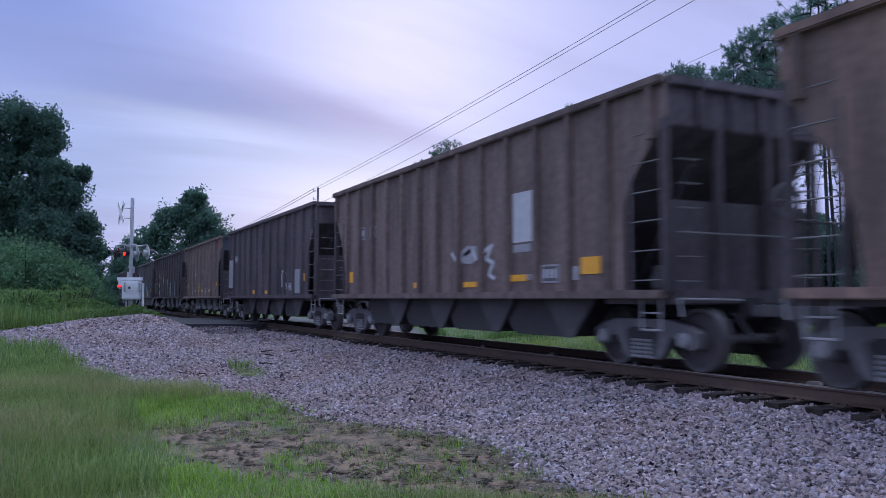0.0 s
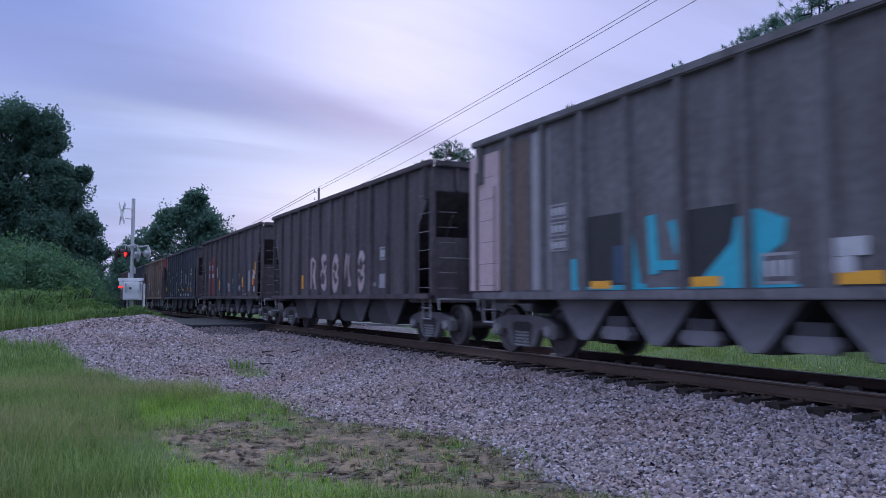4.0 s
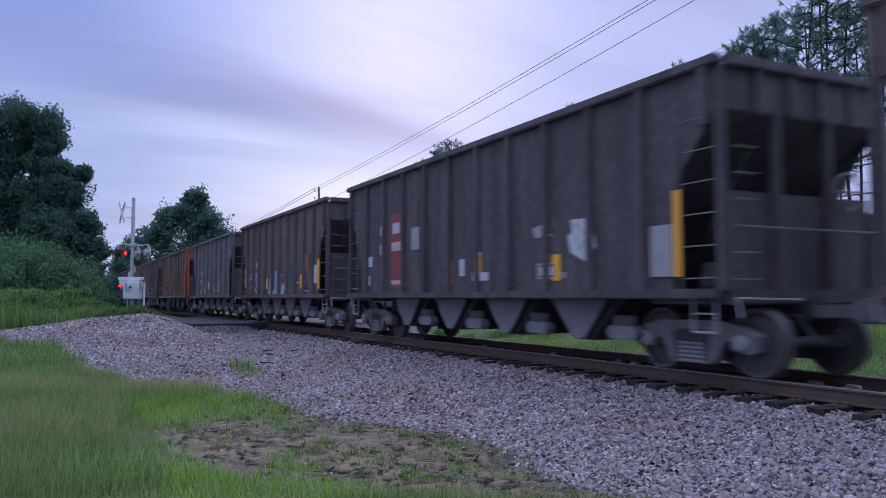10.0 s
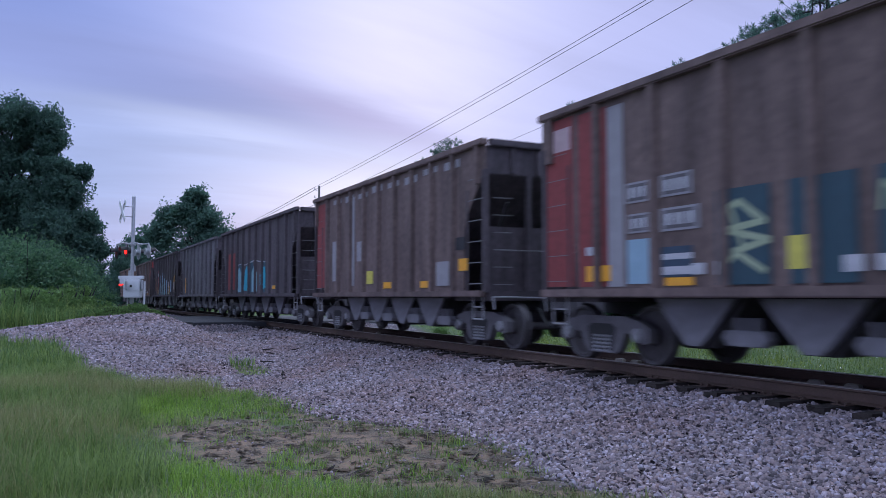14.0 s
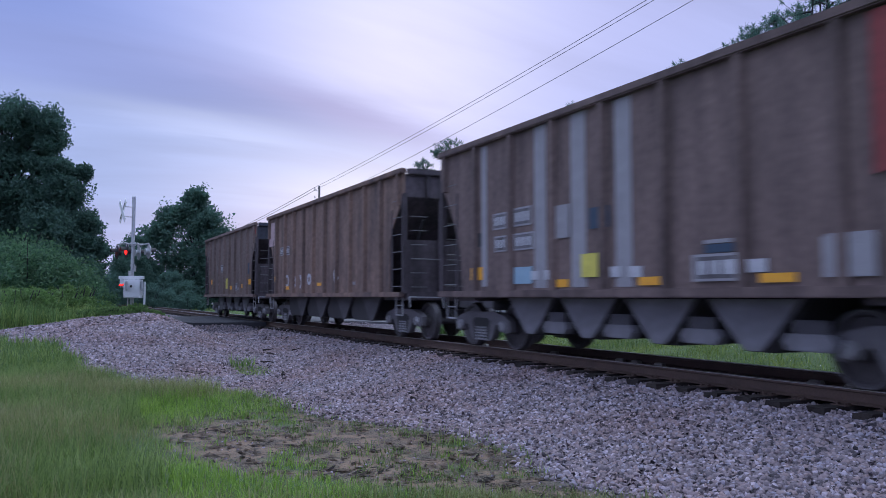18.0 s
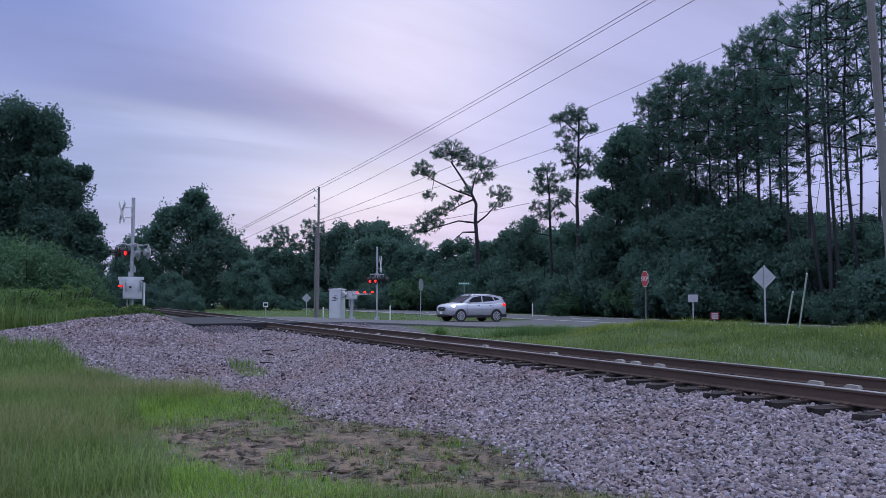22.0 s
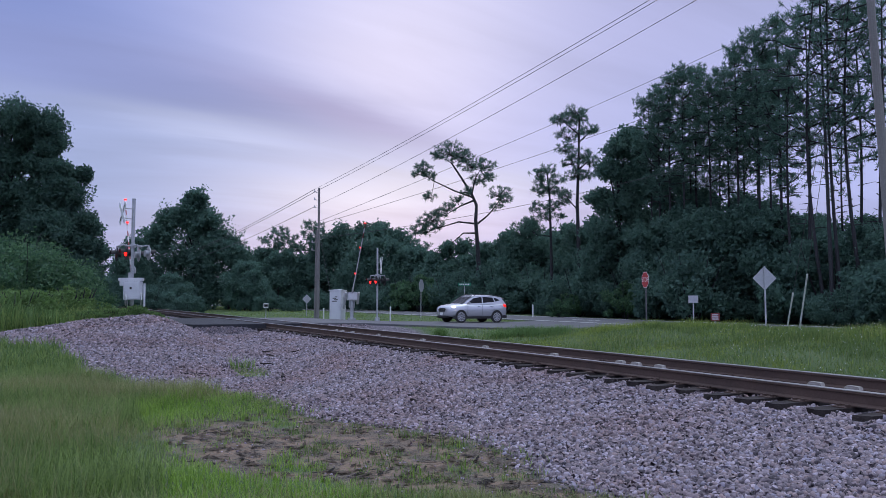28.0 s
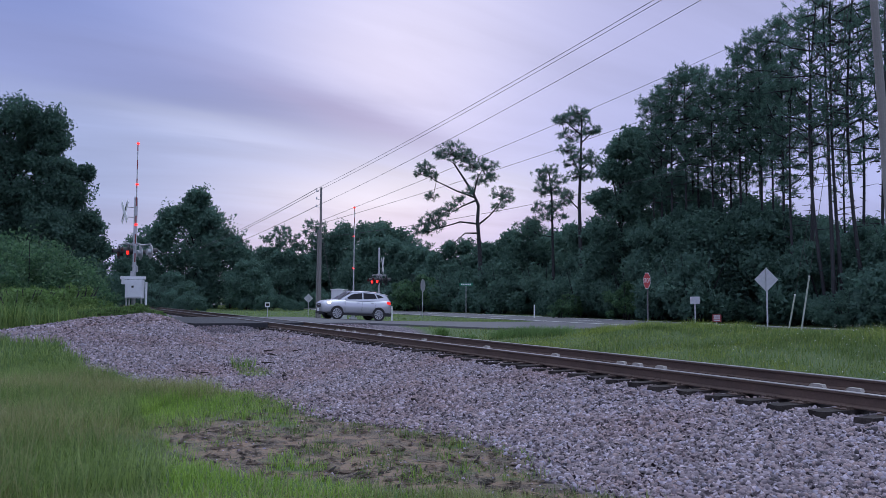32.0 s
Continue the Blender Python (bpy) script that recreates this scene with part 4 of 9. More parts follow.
def panel_mesh(length):
    bm = bmesh.new()
    h = length / 2
    prism(bm, [(-h + 1.0, SILL), (h - 0.92, SILL), (h - 0.92, 2.35), (h - 0.84, 2.62), (h - 0.10, 3.50), (h, 3.55), (h, TOP), (-h, TOP), (-h, 3.55), (-h + 0.06, 3.40), (-h + 0.30, 3.10),
               (-h + 0.62, 2.60), (-h + 0.90, 1.95)], -0.012, 0.012)
    return finish(bm, "side_panel", None)


def slope_mesh():
    bm = bmesh.new()
    prism(bm, [(-0.02, 3.50), (-0.06, 3.54), (-2.5, 1.25), (-2.5, 1.18), (-0.02, 3.44)], -HALF + 0.02, HALF - 0.02)
    return finish(bm, "slope_sheet", None)


def end_panel_mesh():
    bm = bmesh.new()
    box(bm, -0.02, 0, (TOP - 0.05 + 3.46) / 2, 0.04, 2 * HALF - 0.04, TOP - 0.05 - 3.46)
    return finish(bm, "end_panel", None)


def rib_mesh(lo, hi):
    bm = bmesh.new()
    prism(bm, [(-0.075, 0.0), (-0.045, 0.095), (0.045, 0.095), (0.075, 0.0)], lo, hi)
    for v in bm.verts:              # outline drawn flat: turn it upright, proud towards -y
        v.co = Vector((v.co.x, -v.co.z, v.co.y))
    return finish(bm, "rib", None)


def add_side(car, length, ribs, side, paint):
    """Sheet, posts, chord and sill of one long side; side is -1 for the near one."""
    y = side * HALF
    turn = 0 if side < 0 else 180
    paint_with(slot(hang("side_panel", shared(("panel", length), lambda: panel_mesh(length)), car, pose(0, y, 0, 0, 0, turn))), paint)
    for k in range(ribs):
        x = -length / 2 + 0.28 + (length - 0.56) * k / (ribs - 1)
        off = length / 2 - abs(x)
        lo = SILL if off > 0.98 else round(3.50 - max(0.0, off - 0.10) * 1.2, 2)
        me = shared(("rib", round(lo, 2)), lambda: rib_mesh(lo, TOP))
        paint_with(slot(hang("rib", me, car, pose(x, y + side * 0.012, 0, 0, 0, turn))), paint)
    paint_with(slot(hang("top_chord", shared(("chord", length), lambda: raw_block("top_chord", length, 0.16, 0.13, 0.02)), car, pose(0, y + side * 0.04, TOP + 0.03))), paint)
    paint_with(slot(hang("side_sill", shared(("sill", length), lambda: raw_block("side_sill", length - 0.1, 0.14, 0.13, 0.015)), car, pose(0, y + side * 0.05, SILL - 0.02))), paint)


def raw_block(name, sx, sy, sz, bevel=0.0):
    bm = bmesh.new()
    box(bm, 0, 0, 0, sx, sy, sz)
    return finish(bm, name, None, bevel)


def slot(ob):
    if not ob.data.materials:
        ob.data.materials.append(M_STEEL)
    return ob


def add_end(car, length, way, paint, metal, wheel):
    """End of the car: slope sheet, end posts, ladders, platform, coupler."""
    x = way * length / 2
    turn = 0 if way > 0 else 180
    # slope sheet is black whatever the car's paint: shade inside the end
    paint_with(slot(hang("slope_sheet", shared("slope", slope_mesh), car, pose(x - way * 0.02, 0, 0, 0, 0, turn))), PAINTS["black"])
    paint_with(slot(hang("end_panel", shared("end_panel", end_panel_mesh), car, pose(x - way * 0.02, 0, 0, 0, 0, turn))), paint)
    for y in (-0.9, -0.3, 0.3, 0.9):
        paint_with(slot(hang("end_rib", shared("end_rib", lambda: raw_block("end_rib", 0.05, 0.08, TOP - 0.1 - 3.46)), car, pose(x + way * 0.026, y, (TOP + 3.42) / 2))), paint)
    paint_with(slot(hang("end_chord", shared("end_chord", lambda: raw_block("end_chord", 0.13, 2 * HALF - 0.1, 0.14, 0.02)), car, pose(x + way * 0.02, 0, TOP + 0.01))), paint)
    post = shared("end_post", lambda: raw_block("end_post", 0.11, 0.12, 3.55 - SILL, 0.015))
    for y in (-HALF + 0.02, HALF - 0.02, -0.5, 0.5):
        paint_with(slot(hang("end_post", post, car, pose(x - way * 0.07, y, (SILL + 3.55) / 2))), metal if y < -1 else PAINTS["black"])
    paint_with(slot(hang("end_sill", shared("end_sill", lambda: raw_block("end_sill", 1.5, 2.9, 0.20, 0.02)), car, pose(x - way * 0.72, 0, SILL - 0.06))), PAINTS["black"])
    for k in range(6):
        z = 1.30 + 0.42 * k
        for y in (-HALF - 0.01, HALF + 0.01):
            hang("ladder_rung", rod_mesh("ladder_rung", 0.56, 0.011, M_RUNG), car, pose(x - way * 0.44, y, z))
    for k in range(6):
        hang("ladder_rung", rod_mesh("ladder_rung", 0.42, 0.011, M_RUNG), car, pose(x + way * 0.02, -HALF + 0.36, 1.28 + 0.34 * k, 0, 0, 90))
    stile = shared("stile", lambda: raw_block("ladder_stile", 0.05, 0.03, 2.2))
    paint_with(slot(hang("ladder_stile", stile, car, pose(x - way * 0.77, -HALF - 0.01, 2.1))), metal)

    def knuckle():
        bm = bmesh.new()
        box(bm, 0.45, 0, 0, 0.9, 0.16, 0.17)
        box(bm, 0.92, 0.02, 0, 0.26, 0.30, 0.28)
        box(bm, 0.98, -0.13, 0, 0.14, 0.10, 0.24)
        return finish(bm, "coupler", M_STEEL, 0.02)
    hang("coupler", shared("coupler", knuckle), car, pose(x - way * 0.06, 0, 0.87, 0, 0, turn), "cast steel coupler")
    if wheel:
        def ring():
            bm = bmesh.new()
            lathe(bm, [(0.24, -0.02), (0.28, -0.02), (0.28, 0.02), (0.24, 0.02)], 20, "y", True)
            for k in range(4):
                a = k * math.pi / 2
                rod(bm, (0, 0, 0), (0.26 * math.cos(a), 0, 0.26 * math.sin(a)), 0.014, seg=5)
            return finish(bm, "brake_wheel", M_STEEL)
        hang("brake_wheel", shared("brake_wheel", ring), car, pose(x + way * 0.06, 0.75, 2.5, 0, 0, 90), "round steel hand-brake wheel")

    def valve():
        bm = bmesh.new()
        box(bm, 0, 0, 0, 0.30, 0.26, 0.36)
        rod(bm, (0.0, -0.2, -0.05), (0.0, 0.7, -0.05), 0.13, seg=12)
        return finish(bm, "air_reservoir", M_STEEL, 0.012)
    hang("air_reservoir", shared("valve", valve), car, pose(x - way * 0.9, -0.75, SILL + 0.24), "grey brake air reservoir")


def end_gear(car, length, way):
    """Small gear at a car's end: bulkhead, lever, air hose, brake cylinder, step, brace."""
    x = way * length / 2
    # black paint on the bulkhead adds the shade of the end opening
    paint_with(slot(hang("end_bulkhead", shared("bulkhead", lambda: raw_block("end_bulkhead", 0.03, 2.82, 1.30)), car, pose(x - way * (0.16 if way > 0 else 1.0), 0, SILL + 0.66), "grimy bulkhead sheet, blackened for the shade in the end")), PAINTS["black"])

    def lever():
        bm = bmesh.new()
        rod(bm, (0, -1.42, 0.02), (0, -0.25, 0.0), 0.016, seg=6), rod(bm, (0, -1.42, 0.02), (0.05, -1.42, -0.22), 0.016, seg=6)
        return finish(bm, "uncoupling_lever", M_STEEL_PALE)
    hang("uncoupling_lever", shared("lever", lever), car, pose(x + way * 0.10, 0, 1.02), "worn steel uncoupling lever")

    def hose():
        bm = bmesh.new()
        pts = [Vector((0, 0, 0)), Vector((0.10, 0, -0.04)), Vector((0.22, 0.02, -0.22)), Vector((0.38, 0.05, -0.36)), Vector((0.52, 0.06, -0.34))]
        for p, q in zip(pts, pts[1:]):
            rod(bm, p, q, 0.028, seg=7)
        box(bm, 0.54, 0.06, -0.33, 0.10, 0.07, 0.08)
        return finish(bm, "air_hose", M_BLACK)
    hang("air_hose", shared("hose", hose), car, pose(x + way * 0.05, way * -0.38, 0.82, 0, 0, 0 if way > 0 else 180), "black rubber air hose")

    def cylinder():
        bm = bmesh.new()
        rod(bm, (-0.30, 0, 0), (0.22, 0, 0), 0.15, seg=14), rod(bm, (0.22, 0, 0), (0.30, 0, 0), 0.17, seg=14), rod(bm, (0.3, 0, 0), (0.75, 0, 0.02), 0.03, seg=6)
        return finish(bm, "brake_cylinder", M_STEEL, 0.008)
    hang("brake_cylinder", shared("cylinder", cylinder), car, pose(x - way * 1.0, 0.25, SILL + 0.26, 0, 0, 0 if way > 0 else 180), "dusty steel brake cylinder")

    def step():
        bm = bmesh.new()
        for sx in (-0.2, 0.2):
            rod(bm, (sx, 0, 0), (sx, 0, -0.46), 0.018, seg=6)
        rod(bm, (-0.2, 0, -0.46), (0.2, 0, -0.46), 0.018, seg=6), rod(bm, (-0.2, 0, -0.22), (0.2, 0, -0.22), 0.014, seg=6)
        return finish(bm, "sill_step", M_STEEL_PALE)
    for y in (-1.46, 1.46):
        hang("sill_step", shared("step", step), car, pose(x - way * 0.42, y, SILL - 0.06), "bent steel sill step")
    # braces in the near-black steel: shade of the car end is in their colour
    for y in (-0.95, 0.95):
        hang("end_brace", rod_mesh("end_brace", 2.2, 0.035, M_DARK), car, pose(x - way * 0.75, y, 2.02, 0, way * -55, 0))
    hang("hand_rail", rod_mesh("hand_rail", 2.5, 0.014, M_RUNG), car, pose(x + way * 0.06, 0, 1.95, 0, 0, 90))


def lettering(car, x, z, n, h, mat, seed):
    """Unreadable stencilled numbers as plain bars."""
    rnd = random.Random(seed)
    bm = bmesh.new()
    for k in range(n):
        box(bm, k * h * 0.72, 0, 0, h * 0.45 * rnd.uniform(0.8, 1.2), 0.006, h)
    hang("stencil_bars", finish(bm, "stencil_bars", mat), car, pose(x, -HALF - 0.016, z), "faded white stencil bars")


def stroke(path, t, depth):
    """One sprayed stroke: a connected ribbon along a smoothed path of (x, z)."""
    p = np.array(path, float)
    dense = []
    for i in range(len(p) - 1):
        a, b, c, d = p[max(i - 1, 0)], p[i], p[i + 1], p[min(i + 2, len(p) - 1)]
        for u in np.linspace(0, 1, 3, endpoint=False):
            dense.append(0.5 * (2 * b + (c - a) * u + (2 * a - 5 * b + 4 * c - d) * u * u + (3 * b - a - 3 * c + d) * u ** 3))
    dense.append(p[-1])
    q = np.array(dense)
    tan = np.gradient(q, axis=0)
    tan /= np.linalg.norm(tan, axis=1)[:, None] + 1e-9
    nor = np.stack([-tan[:, 1], tan[:, 0]], 1) * (t * (0.8 + 0.35 * np.sin(np.arange(len(q)) * 0.9)))[:, None]
    bm = bmesh.new()
    rows = []
    for k, (lo, hi) in enumerate(zip(q - nor, q + nor)):
        cl = lambda w: (w[0], -HALF - depth - 0.00025 * k, min(max(w[1], SILL + 0.08), TOP - 0.12))
        rows.append((bm.verts.new(cl(lo)), bm.verts.new(cl(hi))))
    for (a, b), (c, d) in zip(rows, rows[1:]):
        bm.faces.new((a, b, d, c))
    return bm


def letter(car, x, z, w, h, fill, edge, seed):
    """One sprayed letter without meaning: a looping stroke over a fatter underlay."""
    rnd = random.Random(seed)
    z -= h / 2
    kind = rnd.randrange(4)
    u = lambda a, b: (x + a * w * 0.42 * rnd.uniform(0.85, 1.1), z + h * min(0.94, max(0.06, b + rnd.uniform(-0.05, 0.05))))
    path = ([u(-0.8, 0.05), u(-0.7, 0.95), u(0.6, 0.85), u(0.2, 0.5), u(0.9, 0.05)], [u(0.7, 0.8), u(0.0, 1.0), u(-0.8, 0.5), u(0.0, 0.02), u(0.8, 0.35), u(0.2, 0.45)],
            [u(-0.9, 0.1), u(-0.1, 0.98), u(0.3, 0.45), u(0.9, 0.05)], [u(0.7, 0.95), u(-0.6, 0.85), u(0.6, 0.4), u(0.3, 0.05), u(-0.8, 0.12)])[kind]
    t = min(w, h) * rnd.uniform(0.075, 0.10)
    d = 0.016 + 0.0012 * stacked(car)
    under = part("graffiti_letter", stroke(path, t * 1.55, d), TAGS[edge], car, "sprayed graffiti letter")
    part("graffiti_fill", stroke(path, t, d + 0.008), TAGS[fill], under)
    if h > 0.8:                 # a second, thinner stroke across the first
        cross = [u(-0.9, 0.35), u(-0.3, 0.55), u(0.4, 0.45), u(0.95, 0.7)] if kind % 2 else [u(0.8, 0.95), u(0.5, 0.6), u(0.75, 0.3), u(0.55, 0.04)]
        part("graffiti_accent", stroke(cross, t * 0.6, d + 0.017), TAGS[fill], under)


def sprayed(car, colour, path, t):
    """One angular sprayed line along points (x, z) of the near side."""
    p = np.array(path, float)
    d = 0.016 + 0.0012 * stacked(car)
    bm = bmesh.new()
    for k, (a, b) in enumerate(zip(p, p[1:])):
        u = (b - a) / (np.linalg.norm(b - a) + 1e-9)
        n = np.array((-u[1], u[0])) * t / 2
        a, b = a - u * t * 0.35, b + u * t * 0.35
        vs = [bm.verts.new((q[0], -HALF - d - 0.0004 * k, max(q[1], SILL + 0.06))) for q in (a - n * 0.85, b - n, b + n * 0.9, a + n)]
        bm.faces.new(vs)
    return part("graffiti_stroke", bm, TAGS[colour], car, "sprayed graffiti line")


def shape(car, colour, outline):
    """One filled sprayed shape."""
    d = 0.016 + 0.0012 * stacked(car)
    bm = bmesh.new()
    prism(bm, [(x, max(z, SILL + 0.06)) for x, z in outline], -HALF - d - 0.002, -HALF - d + 0.002)
    return part("graffiti_shape", bm, TAGS[colour], car, "sprayed graffiti shape")


def glyph_mesh(ch, fat):
    """A letter of the built-in font as a sheet one metre wide and high."""
    cu = bpy.data.curves.new("letter", "FONT")
    cu.body, cu.size, cu.offset, cu.resolution_u = ch, 1.0, fat, 3
    tmp = bpy.data.objects.new("letter", cu)
    me = bpy.data.meshes.new_from_object(tmp)
    bpy.data.objects.remove(tmp)
    co = np.zeros(len(me.vertices) * 3, np.float32)
    me.vertices.foreach_get("co", co)
    co = co.reshape(-1, 3)
    lo, hi = co.min(0), co.max(0)
    w = (co - (lo + hi) / 2) / np.maximum(hi - lo, 1e-6)
    me.vertices.foreach_set("co", np.stack([w[:, 0], 0 * w[:, 0], w[:, 1]], 1).astype(np.float32).ravel())
    me.update()
    return me


def glyph(car, ch, fill, edge, x, z, w, h, tilt=0):
    """A readable sprayed letter, with an outline where it has one."""
    d = 0.016 + 0.0012 * stacked(car)

    def one(name, fat, mat, parent, m, sx, sz):
        me = shared((name, ch, mat.name, round(sx, 2), round(sz, 2)), lambda: glyph_mesh(ch, fat))
        if not me.materials:
            me.materials.append(mat)
            me.transform(Matrix.Diagonal((sx, 1, sz, 1)))
        return hang(name, me, parent, m)
    at = pose(x, -HALF - d, z, 0, tilt, 0)
    if edge is None:
        one("graffiti_letter", 0.03, TAGS[fill], car, at, w, h)["label"] = "sprayed letter"
        return
    ob = one("graffiti_letter", 0.10, TAGS[edge], car, at, w * 1.04, h)
    ob["label"] = "outlined sprayed letter"
    one("graffiti_fill", 0.055, TAGS[fill], ob, pose(0, -0.003, 0), w * 0.90, h * 0.88)


def stacked(car):
    """How many marks the car already carries, so that each lies over the last."""
    return sum(1 for c in car.children if c.name.split(".")[0] in ("paint_patch", "reflector", "number_panel", "graffiti_letter", "graffiti_stroke", "graffiti_shape"))


def patch(car, colour, x, z, w, h):
    d = 0.0155 + 0.0012 * stacked(car)
    name = "reflector" if colour == "amber" else "paint_patch"
    return hang(name, block_mesh(name, w, 0.006, h, TAGS[colour]), car, pose(x, -HALF - d, z), "yellow reflector strip" if colour == "amber" else "")


def number_panel(car, x, z, w, h):
    """White-framed plate; its figures are plain bars."""
    d = 0.0155 + 0.0012 * stacked(car)
    ob = hang("number_panel", block_mesh("number_panel", w, 0.006, h, TAGS["grey"]), car, pose(x, -HALF - d, z), "pale framed number plate")
    hang("panel_field", block_mesh("panel_field", w * 0.82, 0.004, h * 0.80, PAINTS["slate"]), ob, pose(0, -0.003, 0))
    for k in (-0.27, 0.0, 0.27):
        hang("figure_bar", block_mesh("figure_bar", w * 0.16, 0.004, h * 0.5, TAGS["white"]), ob, pose(k * w, -0.0055, 0))


TRAIN = []


def hopper_car(tail, length, kind, ribs, paint, ends, label, seed):
    """One coal hopper. tail: distance of its rear end down the track at the start."""
    start = -(tail - length / 2)
    car = thing("hopper_car", pose(start, TRACK_Y, 0), label, "hopper car", "hopper cars of the coal train")
    p, pe = PAINTS[paint], PAINTS[ends]
    metal = PAINTS[ends] if ends == "scarlet" else PAINTS["black"]
    add_side(car, length, ribs, -1, p), add_side(car, length, ribs, 1, p)
    add_end(car, length, 1, pe, metal, True), add_end(car, length, -1, p, PAINTS["black"], False)
    end_gear(car, length, 1), end_gear(car, length, -1)
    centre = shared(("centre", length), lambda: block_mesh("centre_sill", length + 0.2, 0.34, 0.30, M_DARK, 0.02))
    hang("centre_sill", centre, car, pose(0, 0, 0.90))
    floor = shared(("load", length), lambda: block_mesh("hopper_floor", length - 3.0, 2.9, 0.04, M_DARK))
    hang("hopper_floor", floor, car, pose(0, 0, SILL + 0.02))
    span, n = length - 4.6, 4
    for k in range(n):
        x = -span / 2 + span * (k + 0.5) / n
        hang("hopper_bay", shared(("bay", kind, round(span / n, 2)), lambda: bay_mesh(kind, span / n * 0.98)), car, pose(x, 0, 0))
        if kind == "vee":
            for y in (-1.22, 1.22):
                hang("chute_plate", shared("chute", chute_mesh), car, pose(x, y, 0), "pale sloping chute plate")
                hang("door_gear", shared("gear", gate_mesh), car, pose(x + span / n / 2, y, 0), "pale steel door gear")
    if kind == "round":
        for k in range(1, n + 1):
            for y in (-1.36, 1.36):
                hang("chute_plate", shared("wedge", wedge_mesh), car, pose(-span / 2 + span * k / n - 0.15, y, 0), "dark dusty wedge plate")
    sets = add_truck(car, length / 2 - 1.05) + add_truck(car, -length / 2 + 1.05)
    lettering(car, length / 2 - 3.6, SILL + 0.30, 3, 0.10, TAGS["grey"], seed + 9)
    TRAIN.append((car, sets, start))
    return car


# rear end down the line at the start, body length, kind of bays, posts, paint, end paint, label
car = hopper_car(6.4, 14.1, "round", 12, "brown", "brown", "rust-brown coal hopper with stained sides", 100)
car = hopper_car(22.5, 14.2, "round", 15, "taupe", "black", "dark taupe coal hopper with a pale square patch", 101)
patch(car, "white", 3.38, 2.5, 0.63, 0.9)
patch(car, "grey", 3.36, 1.94, 0.57, 0.14)
number_panel(car, -4.73, 2.79, 0.31, 0.34)
number_panel(car, -3.99, 2.77, 0.41, 0.31)
patch(car, "amber", -5.62, 1.63, 0.28, 0.3)
patch(car, "amber", -1.2, 1.34, 0.29, 0.13)
patch(car, "amber", 1.4, 1.32, 0.55, 0.11)
patch(car, "amber", 3.25, 1.41, 0.52, 0.12)
patch(car, "amber", 5.38, 1.56, 0.5, 0.27)
number_panel(car, 4.26, 1.46, 0.52, 0.31)
patch(car, "white", 4.92, 1.45, 0.25, 0.22)
shape(car, "grey", ((0.98, 1.98), (1.3, 2.1), (1.7, 2.08), (1.72, 1.8), (1.45, 1.72), (1.1, 1.76)))
sprayed(car, "white", ((0.62, 1.98), (0.85, 1.78), (1.2, 1.92), (1.5, 2.02), (1.68, 1.82)), 0.09)
sprayed(car, "white", ((2.0, 1.95), (2.3, 2.05), (2.1, 1.8), (2.35, 1.72), (2.2, 1.5), (2.38, 1.42)), 0.09)
car = hopper_car(38.2, 13.8, "round", 13, "black", "black", "almost black coal hopper with grimy sides", 102)
patch(car, "amber", -1.68, 1.3, 0.49, 0.16)
patch(car, "amber", 0.41, 1.28, 0.39, 0.12)
patch(car, "amber", 2.19, 1.31, 0.44, 0.17)
patch(car, "amber", 5.47, 1.75, 0.45, 0.26)
patch(car, "grey", 4.73, 1.63, 0.73, 0.82)
number_panel(car, 3.87, 1.45, 0.38, 0.26)
patch(car, "dark", 2.2, 1.71, 0.87, 0.96)
patch(car, "grey", -6.28, 2.16, 1.03, 1.3)
number_panel(car, -5.23, 2.82, 0.51, 0.31)
letter(car, 3.13, 1.73, 0.98, 0.63, "white", "grey", 67)
car = hopper_car(52.0, 11.9, "vee", 11, "grey", "navy", "grey-brown coal hopper with dark square patches", 103)
number_panel(car, -2.73, 2.4, 0.55, 0.37)
number_panel(car, -1.85, 2.41, 0.57, 0.37)
patch(car, "yellow", -0.59, 1.58, 0.39, 0.39)
patch(car, "white", -0.6, 1.86, 0.29, 0.13)
patch(car, "dark", 0.46, 2.2, 0.49, 0.31)
patch(car, "navy", 1.64, 1.8, 0.47, 0.33)
number_panel(car, 1.64, 1.42, 0.54, 0.34)
patch(car, "amber", -4.65, 1.73, 0.61, 0.23)
patch(car, "amber", -1.77, 1.46, 0.52, 0.12)
patch(car, "amber", 0.46, 1.46, 0.49, 0.14)
patch(car, "amber", 2.81, 1.46, 0.53, 0.11)
patch(car, "amber", 4.55, 1.76, 0.54, 0.23)
patch(car, "navy", 4.03, 2.2, 0.54, 0.57)
patch(car, "red", 5.34, 3.75, 0.74, 0.41)
patch(car, "grey", -2.7, 1.37, 0.39, 0.28)
car = hopper_car(68.3, 14.3, "vee", 12, "black", "black", "black coal hopper with pale blue graffiti", 104)
patch(car, "red", -4.75, 2.21, 0.67, 2.02)
patch(car, "red", -3.90, 2.20, 0.87, 2.00)
patch(car, "white", -4.86, 2.72, 0.43, 0.24)
patch(car, "white", -4.02, 2.71, 0.46, 0.25)
patch(car, "pink", -3.92, 2.04, 0.81, 0.33)
patch(car, "sand", -3.97, 1.45, 0.74, 0.36)
patch(car, "rusty", -2.79, 2.81, 0.75, 0.72)
patch(car, "rusty", -1.73, 2.83, 0.95, 0.61)
patch(car, "rusty", -0.59, 2.85, 0.87, 0.52)
patch(car, "rusty", 0.56, 2.79, 0.80, 0.69)
patch(car, "rusty", 1.61, 2.77, 0.88, 0.78)
patch(car, "rusty", 2.71, 2.67, 0.85, 1.05)
patch(car, "navy", -2.70, 1.79, 0.88, 1.19)
